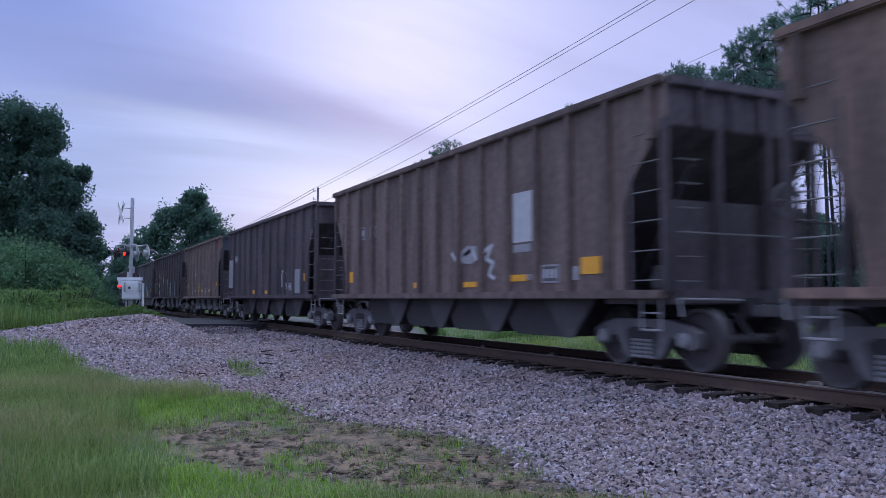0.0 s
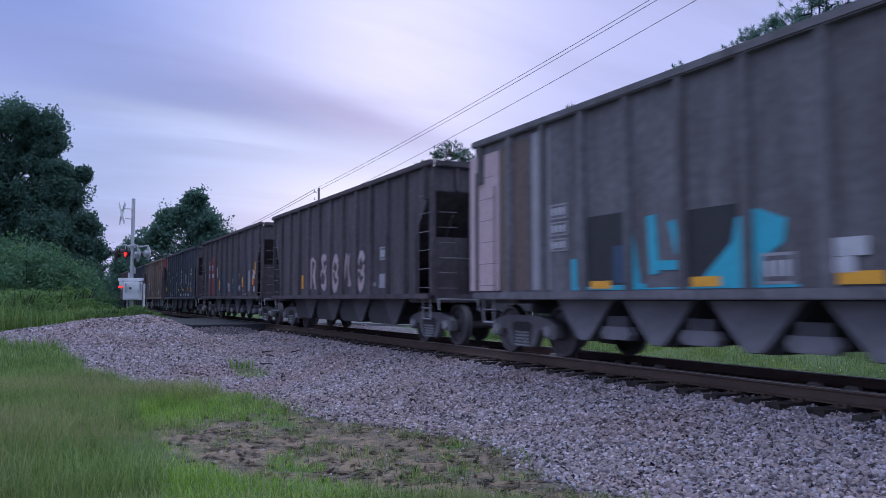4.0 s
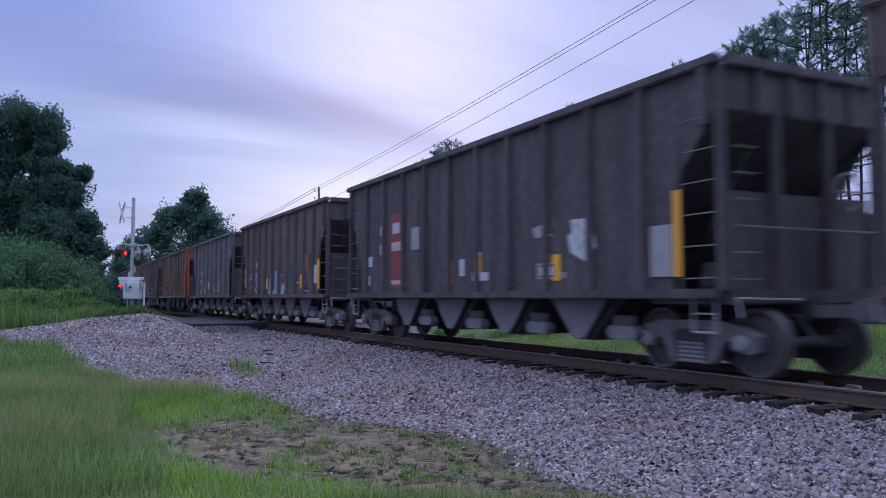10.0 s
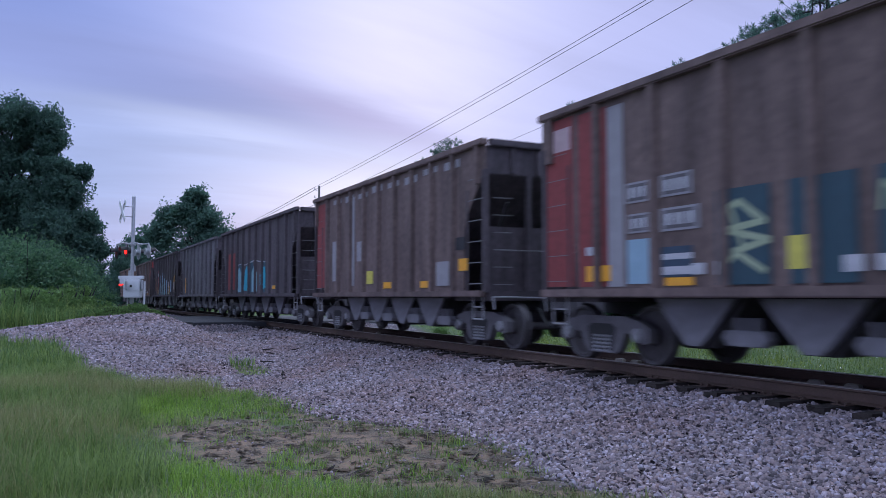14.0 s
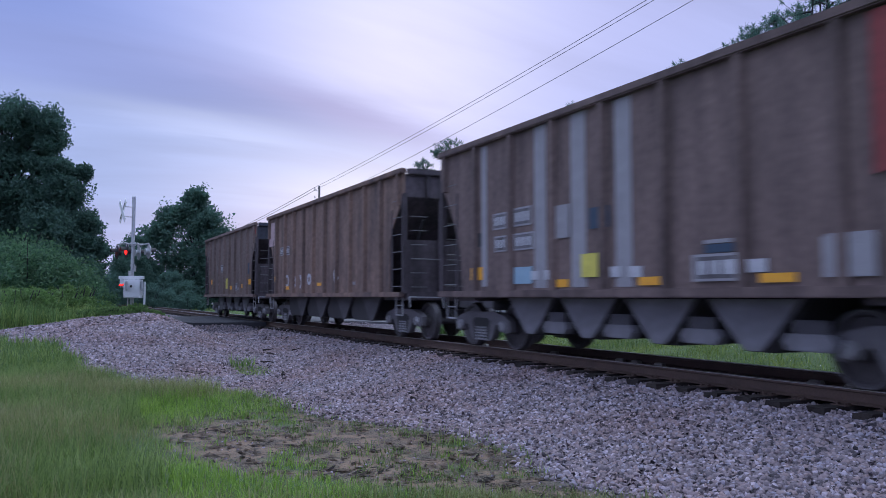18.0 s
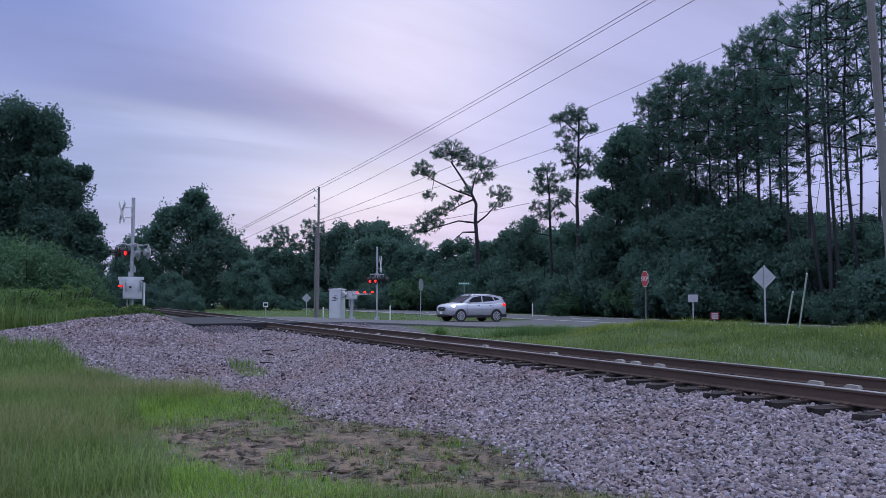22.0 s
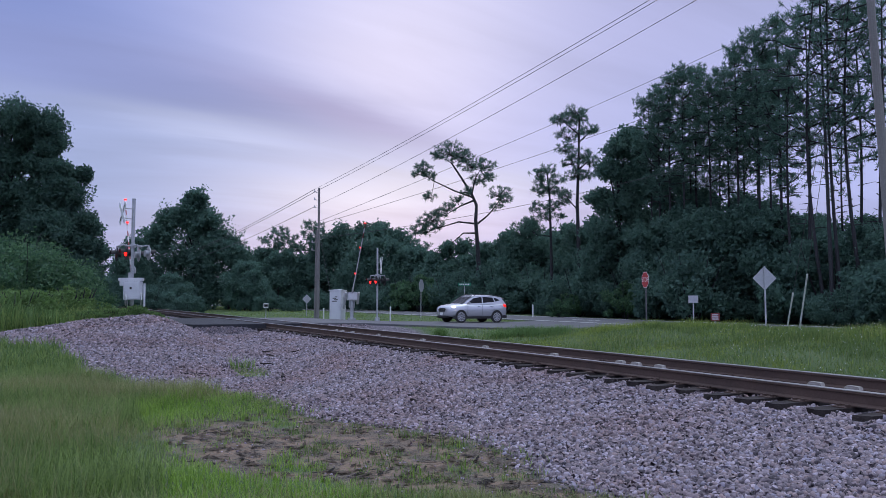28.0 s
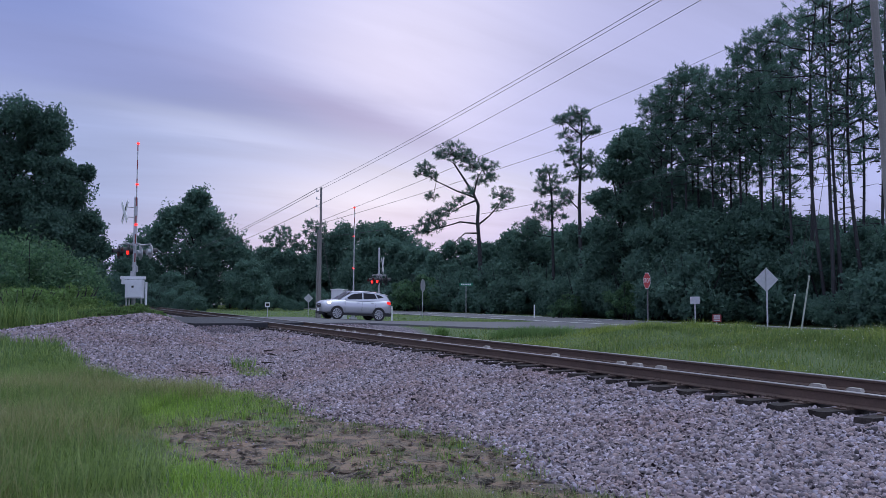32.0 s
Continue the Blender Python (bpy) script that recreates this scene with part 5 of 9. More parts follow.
patch(car, "navy", -0.60, 1.89, 0.89, 1.38)
patch(car, "navy", 0.49, 1.83, 0.90, 1.26)
patch(car, "navy", 1.65, 1.79, 0.96, 1.17)
patch(car, "navy", 3.83, 1.80, 0.81, 1.03)
patch(car, "white", -5.96, 1.82, 0.91, 0.91)
shape(car, "pale_blue", ((-2.04, 2.37), (-1.68, 2.59), (-1.31, 2.31)))
sprayed(car, "white", ((-2.29, 2.33), (-1.04, 2.24)), 0.09)
sprayed(car, "white", ((-1.99, 2.31), (-1.97, 1.18)), 0.12)
sprayed(car, "white", ((-1.46, 2.27), (-1.57, 1.51)), 0.10)
sprayed(car, "white", ((-1.71, 1.93), (-1.71, 1.6)), 0.06)
shape(car, "pale_blue", ((-0.0, 2.27), (0.15, 2.48), (0.38, 2.27), (0.79, 2.46), (0.92, 2.21)))
sprayed(car, "white", ((-0.08, 2.22), (0.89, 2.19)), 0.09)
sprayed(car, "white", ((0.8, 2.18), (0.77, 1.16)), 0.12)
sprayed(car, "white", ((0.26, 1.79), (0.25, 1.53)), 0.10)
sprayed(car, "white", ((0.25, 1.68), (0.78, 1.68)), 0.08)
patch(car, "grey", 2.68, 1.54, 0.73, 0.69)
number_panel(car, 2.74, 1.50, 0.49, 0.32)
shape(car, "white", ((2.38, 1.95), (2.47, 2.07), (2.79, 2.1), (2.75, 1.92)))
patch(car, "amber", -2.06, 1.56, 0.20, 0.41)
patch(car, "amber", 0.14, 1.60, 0.15, 0.47)
patch(car, "amber", 2.33, 1.54, 0.13, 0.47)
sprayed(car, "grey", ((4.73, 2.16), (4.72, 1.27)), 0.20)
sprayed(car, "sage", ((1.44, 1.21), (2.05, 1.2)), 0.03)
sprayed(car, "sage", ((3.47, 1.35), (4.22, 1.35)), 0.04)
car = hopper_car(81.8, 11.6, "vee", 11, "slate", "black", "slate-grey coal hopper with cyan graffiti", 105)
patch(car, "pink", -5.45, 2.53, 1.14, 2.66)
patch(car, "rusty", -4.33, 2.55, 0.99, 2.70)
patch(car, "grey", -3.44, 2.58, 0.55, 2.76)
number_panel(car, -2.92, 2.50, 0.48, 0.25)
number_panel(car, -2.91, 2.21, 0.48, 0.23)
number_panel(car, -2.91, 1.94, 0.47, 0.21)
patch(car, "dark", -1.65, 1.77, 1.13, 1.11)
patch(car, "dark", 0.47, 1.77, 0.90, 0.90)
sprayed(car, "cyan", ((-2.49, 1.63), (-2.47, 1.15), (-0.82, 1.19)), 0.16)
sprayed(car, "cyan", ((-1.09, 1.91), (-0.94, 1.19)), 0.16)
sprayed(car, "cyan", ((-0.64, 2.15), (-0.58, 1.46)), 0.20)
sprayed(car, "cyan", ((-0.63, 1.51), (-0.05, 1.5), (-0.04, 1.19)), 0.14)
sprayed(car, "cyan", ((-0.22, 2.06), (-0.1, 1.71)), 0.14)
shape(car, "cyan", ((0.19, 1.2), (0.85, 1.76), (0.91, 2.04), (1.23, 2.13), (1.65, 1.97), (1.61, 1.7), (1.28, 1.51), (1.24, 1.2)))
sprayed(car, "cyan", ((-1.07, 1.14), (1.76, 1.16)), 0.12)
patch(car, "blue", -1.32, 1.56, 0.29, 0.55)
number_panel(car, 1.52, 1.40, 0.47, 0.37)
patch(car, "amber", -1.78, 1.26, 0.49, 0.12)
patch(car, "amber", 0.39, 1.27, 0.50, 0.13)
patch(car, "amber", 2.57, 1.27, 0.54, 0.14)
patch(car, "amber", 4.40, 1.66, 0.39, 0.25)
patch(car, "dark", 4.28, 2.13, 0.39, 0.24)
patch(car, "white", 2.43, 1.60, 0.46, 0.20)
patch(car, "white", 2.34, 1.41, 0.34, 0.17)
patch(car, "white", 4.31, 3.73, 0.52, 0.17)
patch(car, "grey", 3.48, 1.44, 0.56, 0.48)
patch(car, "grey", 4.34, 1.21, 0.58, 0.03)
car = hopper_car(97.9, 14.1, "round", 13, "black", "black", "black coal hopper with pinkish graffiti", 106)
for k, (x, w) in enumerate(((-1.9, 0.85), (-0.8, 0.75), (0.3, 0.85), (1.4, 0.7), (2.5, 0.85))):
    letter(car, x, 1.8 + 0.06 * (k % 2), w, 1.05, "pink", "grey", 49 + k)
patch(car, "amber", -3.1, 1.6, 0.2, 0.46)
patch(car, "grey", 4.2, 1.5, 0.6, 0.36)
number_panel(car, 4.2, 2.2, 0.55, 0.34)
car = hopper_car(113.9, 14.1, "vee", 11, "black", "black", "black coal hopper with a dull red panel", 107)
patch(car, "red", -4.66, 2.17, 0.56, 1.79)
patch(car, "red", -3.78, 2.22, 0.82, 1.99)
patch(car, "white", -4.69, 2.69, 0.44, 0.25)
patch(car, "white", -3.98, 2.67, 0.42, 0.3)
patch(car, "white", -3.83, 2.25, 0.64, 0.21)
patch(car, "white", -4.79, 2.25, 0.18, 0.24)
patch(car, "amber", -4.14, 1.73, 0.17, 0.46)
patch(car, "amber", -1.95, 1.72, 0.19, 0.49)
patch(car, "pink", -2.63, 2.37, 0.39, 0.49)
patch(car, "navy", -2.66, 1.68, 0.67, 0.87)
patch(car, "navy", -0.58, 1.72, 0.58, 1.01)
shape(car, "white", ((-5.98, 2.31), (-5.66, 2.38), (-5.4, 2.22), (-5.38, 2.05), (-5.56, 1.82), (-5.85, 1.84)))
patch(car, "white", -5.68, 1.44, 0.23, 0.23)
patch(car, "navy", -1.42, 1.80, 0.62, 0.95)
patch(car, "navy", 1.98, 1.72, 0.80, 0.90)
patch(car, "navy", 3.97, 2.13, 0.66, 1.87)
patch(car, "amber", 3.50, 1.77, 0.20, 0.45)
patch(car, "amber", 1.34, 1.75, 0.20, 0.47)
number_panel(car, 2.82, 1.52, 0.62, 0.30)
number_panel(car, 0.63, 1.46, 0.38, 0.16)
shape(car, "grey", ((4.66, 2.22), (5.0, 2.26), (5.05, 1.47), (4.89, 1.35), (4.67, 1.42)))
shape(car, "white", ((5.36, 2.27), (5.72, 2.25), (5.87, 2.17), (5.92, 1.89), (5.73, 1.87), (5.36, 2.03)))
shape(car, "navy", ((5.46, 2.19), (5.6, 2.21), (5.64, 2.08), (5.5, 2.06)))
patch(car, "amber", 5.51, 1.80, 0.31, 0.35)
patch(car, "red", 5.84, 1.72, 0.26, 0.31)
patch(car, "white", 5.84, 1.45, 0.28, 0.21)
patch(car, "amber", 5.99, 2.32, 0.14, 0.50)
shape(car, "grey", ((0.24, 1.82), (0.74, 1.76), (0.82, 1.55), (0.39, 1.55)))
sprayed(car, "grey", ((2.41, 1.95), (2.57, 2.15), (2.73, 2.03), (2.94, 2.19), (2.99, 1.91)), 0.05)
patch(car, "grey", 4.04, 1.24, 0.66, 0.08)
car = hopper_car(129.8, 13.9, "round", 14, "navy", "black", "blue-black coal hopper with white graffiti", 108)
patch(car, "white", -5.54, 2.82, 0.32, 0.22)
patch(car, "white", -4.70, 2.80, 0.26, 0.24)
patch(car, "navy", -3.75, 1.81, 0.87, 1.13)
patch(car, "navy", -2.07, 1.93, 0.90, 1.39)
patch(car, "navy", -0.22, 1.96, 1.17, 1.49)
patch(car, "navy", 1.61, 2.00, 0.86, 1.59)
patch(car, "navy", 3.47, 1.97, 0.66, 1.54)
patch(car, "navy", 4.30, 1.94, 0.78, 1.49)
patch(car, "navy", 5.12, 1.88, 0.73, 1.36)
sprayed(car, "white", ((-4.49, 2.41), (-4.66, 1.77), (-4.43, 1.25)), 0.11)
sprayed(car, "white", ((-3.6, 2.46), (-2.75, 2.73), (-2.99, 1.84), (-2.73, 1.23)), 0.10)
sprayed(car, "white", ((-3.58, 1.24), (-2.73, 1.35)), 0.08)
sprayed(car, "pale_blue", ((-1.63, 2.48), (-1.21, 2.78), (-0.8, 2.53), (-1.34, 2.01), (-1.06, 1.55), (-1.48, 1.22)), 0.11)
sprayed(car, "white", ((-1.07, 2.6), (-0.93, 1.99), (-1.7, 1.25)), 0.08)
sprayed(car, "white", ((0.21, 2.56), (1.05, 2.89), (1.14, 2.59), (0.37, 2.44), (1.05, 2.19), (0.56, 2.07), (0.9, 1.7)), 0.13)
shape(car, "grey", ((2.05, 2.7), (3.11, 2.51), (2.7, 2.05), (2.23, 1.79), (2.0, 1.85), (2.24, 2.31)))
sprayed(car, "white", ((2.28, 2.68), (2.57, 2.28), (3.08, 2.53)), 0.11)
sprayed(car, "white", ((2.97, 2.03), (3.28, 2.01), (3.22, 1.73)), 0.13)
sprayed(car, "white", ((3.84, 2.49), (3.83, 1.81)), 0.08)
sprayed(car, "white", ((3.8, 1.9), (4.26, 1.99)), 0.10)
sprayed(car, "white", ((4.7, 2.53), (5.35, 2.56), (5.31, 1.28)), 0.11)
sprayed(car, "white", ((4.62, 1.97), (4.97, 1.99), (4.9, 1.72)), 0.11)
shape(car, "sage", ((4.82, 2.72), (4.99, 2.88), (5.25, 2.82), (5.22, 2.65)))
patch(car, "white", 0.99, 1.29, 0.87, 0.18)
patch(car, "white", 2.52, 1.29, 1.09, 0.17)
patch(car, "white", 4.22, 1.28, 0.92, 0.16)
patch(car, "amber", 3.58, 1.71, 0.47, 0.11)
patch(car, "amber", 3.58, 1.57, 0.47, 0.11)
patch(car, "amber", 5.12, 1.65, 0.45, 0.12)
patch(car, "amber", 5.12, 1.52, 0.44, 0.11)
patch(car, "amber", 1.81, 1.62, 0.50, 0.11)
patch(car, "amber", -0.09, 1.62, 0.49, 0.13)
patch(car, "red", -6.4, 3.57, 0.9, 0.76)
patch(car, "amber", -6.3, 1.72, 0.44, 0.27)
car = hopper_car(144.2, 12.4, "vee", 10, "tan", "red", "tan-brown coal hopper with faded red end panels", 109)
patch(car, "red", 4.03, 3.31, 1.12, 1.29)
patch(car, "dark", 3.87, 2.18, 0.57, 0.6)
shape(car, "red", ((5.0, 4.0), (6.17, 4.0), (6.17, 3.54), (6.08, 3.48), (5.5, 2.8), (5.05, 3.0)))
number_panel(car, -2.92, 2.31, 0.66, 0.33)
number_panel(car, -2.02, 2.33, 0.56, 0.32)
number_panel(car, -2.92, 1.94, 0.66, 0.3)
number_panel(car, -2.02, 1.94, 0.56, 0.28)
patch(car, "blue", -3.11, 1.6, 1.02, 0.28)
patch(car, "yellow", 0.32, 1.59, 0.39, 0.6)
patch(car, "white", 4.01, 1.55, 0.75, 0.36)
patch(car, "grey", -0.73, 1.45, 0.59, 0.3)
patch(car, "white", 2.53, 1.44, 0.22, 0.28)
patch(car, "amber", -5.14, 1.74, 0.15, 0.94)
patch(car, "grey", -4.68, 1.83, 0.54, 0.38)
car = hopper_car(159.5, 13.3, "round", 13, "navy", "navy", "dark blue coal hopper with red and pink graffiti", 110)
glyph(car, "R", "red", "white", -2.15, 1.82, 1.35, 1.30, 0)
glyph(car, "A", "red", "white", -1.00, 1.80, 1.08, 1.28, 0)
glyph(car, "G", "red", "white", -0.02, 1.79, 1.19, 1.25, 0)
glyph(car, "U", "red", "white", 1.18, 1.75, 1.31, 1.25, 0)
glyph(car, "E", "red", "white", 2.33, 1.72, 1.24, 1.19, 3)
sprayed(car, "white", ((2.76, 2.32), (2.9, 1.83), (3.09, 1.21)), 0.08)
sprayed(car, "white", ((1.99, 2.29), (2.65, 2.27)), 0.06)
sprayed(car, "white", ((2.43, 1.64), (3.05, 1.62)), 0.07)
sprayed(car, "white", ((-2.99, 2.09), (-2.36, 2.39), (-1.76, 2.44)), 0.06)
patch(car, "amber", -2.35, 1.41, 0.43, 0.15)
patch(car, "amber", -0.56, 1.41, 0.48, 0.11)
patch(car, "amber", 2.25, 1.39, 0.53, 0.11)
patch(car, "amber", -5.41, 1.47, 0.48, 0.25)
patch(car, "amber", 5.36, 1.44, 0.52, 0.22)
patch(car, "white", 5.35, 1.29, 0.52, 0.03)
sprayed(car, "cyan", ((-5.54, 2.55), (-5.04, 2.37), (-5.48, 2.12), (-4.99, 1.98), (-5.42, 1.72)), 0.07)
sprayed(car, "white", ((-4.62, 2.24), (-4.16, 2.05), (-4.46, 1.85), (-4.11, 1.63)), 0.06)
number_panel(car, -4.12, 2.81, 0.33, 0.28)
number_panel(car, -3.40, 2.79, 0.46, 0.28)
number_panel(car, -4.29, 2.35, 0.56, 0.16)
number_panel(car, -3.37, 2.34, 0.53, 0.26)
glyph(car, "W", "grey", None, 3.25, 2.34, 0.55, 0.35, 0)
glyph(car, "K", "grey", None, 4.33, 2.28, 0.33, 0.30, 0)
glyph(car, "Y", "grey", None, 5.20, 2.25, 0.39, 0.39, 0)
shape(car, "grey", ((3.81, 2.09), (3.98, 2.06), (4.24, 2.22), (4.31, 1.98), (4.5, 1.64), (4.38, 1.54), (4.18, 1.69), (3.84, 1.72)))
sprayed(car, "grey", ((3.03, 2.97), (3.24, 3.17), (3.52, 3.03), (3.42, 2.81), (3.13, 2.81), (3.03, 2.97)), 0.02)
sprayed(car, "grey", ((3.06, 2.86), (3.54, 3.03)), 0.02)
patch(car, "white", 4.26, 1.42, 0.29, 0.06)
number_panel(car, 3.28, 1.49, 0.36, 0.30)
patch(car, "grey", 3.28, 1.90, 0.60, 0.05)
patch(car, "grey", 3.21, 1.79, 0.47, 0.04)
sprayed(car, "grey", ((4.86, 3.65), (5.57, 3.64)), 0.03)
sprayed(car, "grey", ((4.91, 3.54), (5.51, 3.54)), 0.03)
sprayed(car, "grey", ((4.95, 1.74), (5.42, 1.78)), 0.04)
car = hopper_car(175.3, 13.8, "round", 13, "umber", "orange", "umber coal hopper with an orange end and blue graffiti", 111)
patch(car, "white", 3.00, 2.50, 0.65, 0.85)
patch(car, "orange", 3.01, 1.25, 0.64, 0.11)
number_panel(car, -4.45, 2.74, 0.42, 0.39)
patch(car, "white", -5.20, 2.76, 0.20, 0.34)
patch(car, "white", -4.45, 1.74, 0.40, 0.50)
sprayed(car, "white", ((-5.33, 1.87), (-5.18, 1.61), (-5.27, 1.4)), 0.09)
patch(car, "rusty", -6.04, 1.62, 0.40, 0.34)
sprayed(car, "grey", ((-1.88, 1.5), (-1.43, 1.67), (-1.48, 1.45), (-1.88, 1.42), (-1.51, 1.2)), 0.05)
sprayed(car, "grey", ((-2.81, 1.56), (-2.49, 1.56), (-2.53, 1.31), (-2.85, 1.31)), 0.04)
shape(car, "cyan", ((-1.08, 2.41), (-0.5, 2.39), (-0.47, 1.36), (-0.58, 1.16), (-1.08, 1.27), (-1.0, 1.8)))
sprayed(car, "pale_blue", ((-1.52, 2.05), (-1.0, 2.05)), 0.03)
sprayed(car, "cyan", ((-0.74, 1.16), (-0.03, 1.29)), 0.05)
sprayed(car, "cyan", ((0.07, 2.09), (0.1, 1.76), (0.37, 1.85), (0.37, 2.21), (0.07, 2.19)), 0.04)
sprayed(car, "cyan", ((-0.1, 1.83), (0.1, 1.49), (0.4, 1.68), (0.42, 1.35), (-0.1, 1.32)), 0.05)
sprayed(car, "pale_blue", ((0.86, 2.44), (1.24, 2.54), (1.2, 1.91), (0.85, 1.6), (0.86, 2.44)), 0.04)
sprayed(car, "pale_blue", ((0.85, 1.6), (1.02, 1.34), (1.42, 1.33), (1.47, 1.88)), 0.05)
sprayed(car, "grey", ((0.57, 1.58), (1.53, 1.64)), 0.04)
sprayed(car, "pale_blue", ((1.06, 1.78), (1.13, 1.34)), 0.04)
shape(car, "grey", ((1.85, 2.41), (2.35, 2.41), (2.33, 1.67), (2.09, 1.62), (1.72, 1.76), (1.72, 2.13), (1.94, 2.17)))
sprayed(car, "white", ((1.91, 2.18), (2.28, 2.09), (1.97, 1.93), (2.3, 1.79)), 0.05)
sprayed(car, "pale_blue", ((1.72, 1.6), (1.93, 1.51), (1.88, 1.14)), 0.06)
number_panel(car, 3.89, 1.45, 0.49, 0.30)
patch(car, "white", 3.98, 1.69, 0.32, 0.15)
shape(car, "white", ((4.32, 1.78), (4.72, 1.78), (4.96, 1.63), (4.89, 1.28), (4.71, 1.28), (4.67, 1.48), (4.36, 1.42), (4.31, 1.47), (4.45, 1.62)))
patch(car, "orange", 5.45, 1.58, 0.39, 0.24)
patch(car, "white", 5.49, 1.80, 0.25, 0.20)
patch(car, "orange", 5.51, 1.41, 0.21, 0.06)
shape(car, "orange", ((5.52, 4.0), (6.87, 4.0), (6.87, 3.54), (6.78, 3.48), (6.35, 2.98), (5.98, 2.55), (5.96, 1.25), (5.80, 1.25), (5.74, 2.2), (5.56, 2.5)))
shape(car, "dark", ((5.98, 2.5), (5.96, 1.25), (5.84, 1.25), (5.80, 1.9), (5.88, 2.6), (6.2, 3.0)))
car = hopper_car(191.3, 14.0, "vee", 12, "black", "black", "black coal hopper with a dark red panel", 112)
patch(car, "red", -4.41, 2.18, 0.34, 1.78)
patch(car, "red", -3.59, 2.20, 0.64, 1.84)
patch(car, "white", -4.46, 2.75, 0.30, 0.25)
patch(car, "white", -3.58, 2.75, 0.43, 0.26)
patch(car, "pink", -4.52, 2.27, 0.21, 0.26)
patch(car, "pink", -3.55, 2.30, 0.57, 0.22)
patch(car, "pink", -3.55, 1.42, 0.59, 0.10)
patch(car, "white", -5.36, 1.99, 0.41, 0.27)
patch(car, "white", -5.46, 1.50, 0.28, 0.25)
patch(car, "grey", -2.42, 2.42, 0.44, 0.52)
patch(car, "amber", -0.64, 1.56, 0.22, 0.46)
patch(car, "white", -0.07, 1.66, 0.21, 0.35)
patch(car, "amber", 0.65, 1.60, 0.19, 0.44)
patch(car, "white", 0.71, 1.46, 0.64, 0.16)
patch(car, "white", 0.61, 1.89, 0.27, 0.11)
number_panel(car, 3.04, 1.50, 0.58, 0.27)
patch(car, "amber", 3.33, 1.55, 0.23, 0.44)
shape(car, "grey", ((2.6, 2.25), (2.9, 2.3), (3.11, 2.25), (3.08, 2.13), (3.27, 2.09), (2.7, 2.08)))
shape(car, "white", ((3.76, 2.31), (4.15, 2.3), (4.33, 2.1), (4.41, 1.84), (4.12, 1.62), (3.75, 1.78), (3.67, 2.04), (3.8, 2.11)))
sprayed(car, "grey", ((3.8, 1.98), (4.37, 1.86)), 0.06)
sprayed(car, "grey", ((3.89, 2.22), (4.21, 2.0), (3.96, 1.82)), 0.05)
patch(car, "amber", 6.19, 1.91, 0.14, 1.17)
patch(car, "grey", 5.88, 1.69, 0.43, 0.71)
car = hopper_car(205.6, 12.3, "vee", 12, "umber", "black", "dark umber coal hopper with blue patches", 113)
patch(car, "amber", -5.33, 1.88, 0.25, 0.85)
number_panel(car, -4.00, 2.40, 0.49, 0.28)
number_panel(car, -3.18, 2.39, 0.44, 0.27)
number_panel(car, -4.00, 1.98, 0.48, 0.24)
number_panel(car, -3.13, 1.96, 0.54, 0.27)
sprayed(car, "pale_blue", ((-4.4, 1.88), (-3.78, 1.67), (-4.22, 1.48), (-3.82, 1.28)), 0.08)
sprayed(car, "pale_blue", ((-3.4, 1.85), (-3.16, 1.55), (-3.46, 1.37), (-3.06, 1.25)), 0.08)
patch(car, "white", -5.06, 1.81, 0.30, 0.28)
patch(car, "amber", -2.97, 1.58, 0.22, 0.47)
patch(car, "yellow", -1.52, 1.60, 0.39, 0.40)
patch(car, "navy", -0.48, 1.67, 0.51, 0.71)
shape(car, "pale_blue", ((-1.13, 1.16), (-0.89, 1.9), (-0.74, 1.73), (-0.6, 1.28), (-0.24, 1.39), (-0.25, 1.15)))
patch(car, "sky", -0.05, 1.62, 0.30, 0.85)
patch(car, "navy", 0.42, 1.64, 0.58, 0.80)
sprayed(car, "pale_blue", ((0.16, 1.19), (0.61, 1.37), (0.74, 1.81), (0.86, 1.88)), 0.10)
patch(car, "red", 0.74, 1.58, 0.36, 0.49)
shape(car, "pale_blue", ((0.66, 1.15), (0.85, 1.55), (1.09, 1.52), (1.1, 1.14)))
number_panel(car, 1.31, 1.42, 0.53, 0.32)
shape(car, "teal", ((1.9, 1.55), (1.91, 2.22), (2.16, 2.28), (2.4, 2.18), (2.41, 1.52)))
patch(car, "navy", 3.05, 1.75, 0.42, 0.29)
patch(car, "white", 3.05, 1.56, 0.43, 0.05)
patch(car, "amber", 3.34, 1.60, 0.19, 0.47)
patch(car, "red", 4.02, 2.24, 0.70, 0.54)
patch(car, "rusty", 4.01, 2.21, 0.38, 0.51)
shape(car, "dark", ((3.69, 1.31), (3.9, 1.44), (4.08, 1.41), (4.31, 1.29)))
patch(car, "white", 4.01, 1.27, 0.66, 0.03)
patch(car, "white", 5.00, 1.80, 0.39, 0.58)
patch(car, "amber", 5.32, 1.80, 0.21, 0.94)
car = hopper_car(219.4, 11.8, "vee", 10, "slate", "black", "slate-grey coal hopper with number plates and yellow strips", 114)
number_panel(car, -3.61, 2.4, 0.41, 0.29)
number_panel(car, -2.82, 2.41, 0.49, 0.3)
number_panel(car, -3.56, 1.95, 0.32, 0.29)
number_panel(car, -2.82, 1.96, 0.49, 0.29)
patch(car, "grey", -3.59, 1.39, 0.37, 0.21)
patch(car, "grey", -2.83, 1.36, 0.47, 0.28)
patch(car, "amber", -4.53, 1.41, 0.56, 0.25)
patch(car, "amber", -1.76, 1.43, 0.48, 0.14)
patch(car, "amber", 0.4, 1.44, 0.45, 0.11)
patch(car, "amber", 2.51, 1.42, 0.47, 0.12)
patch(car, "amber", 4.18, 1.47, 0.37, 0.23)
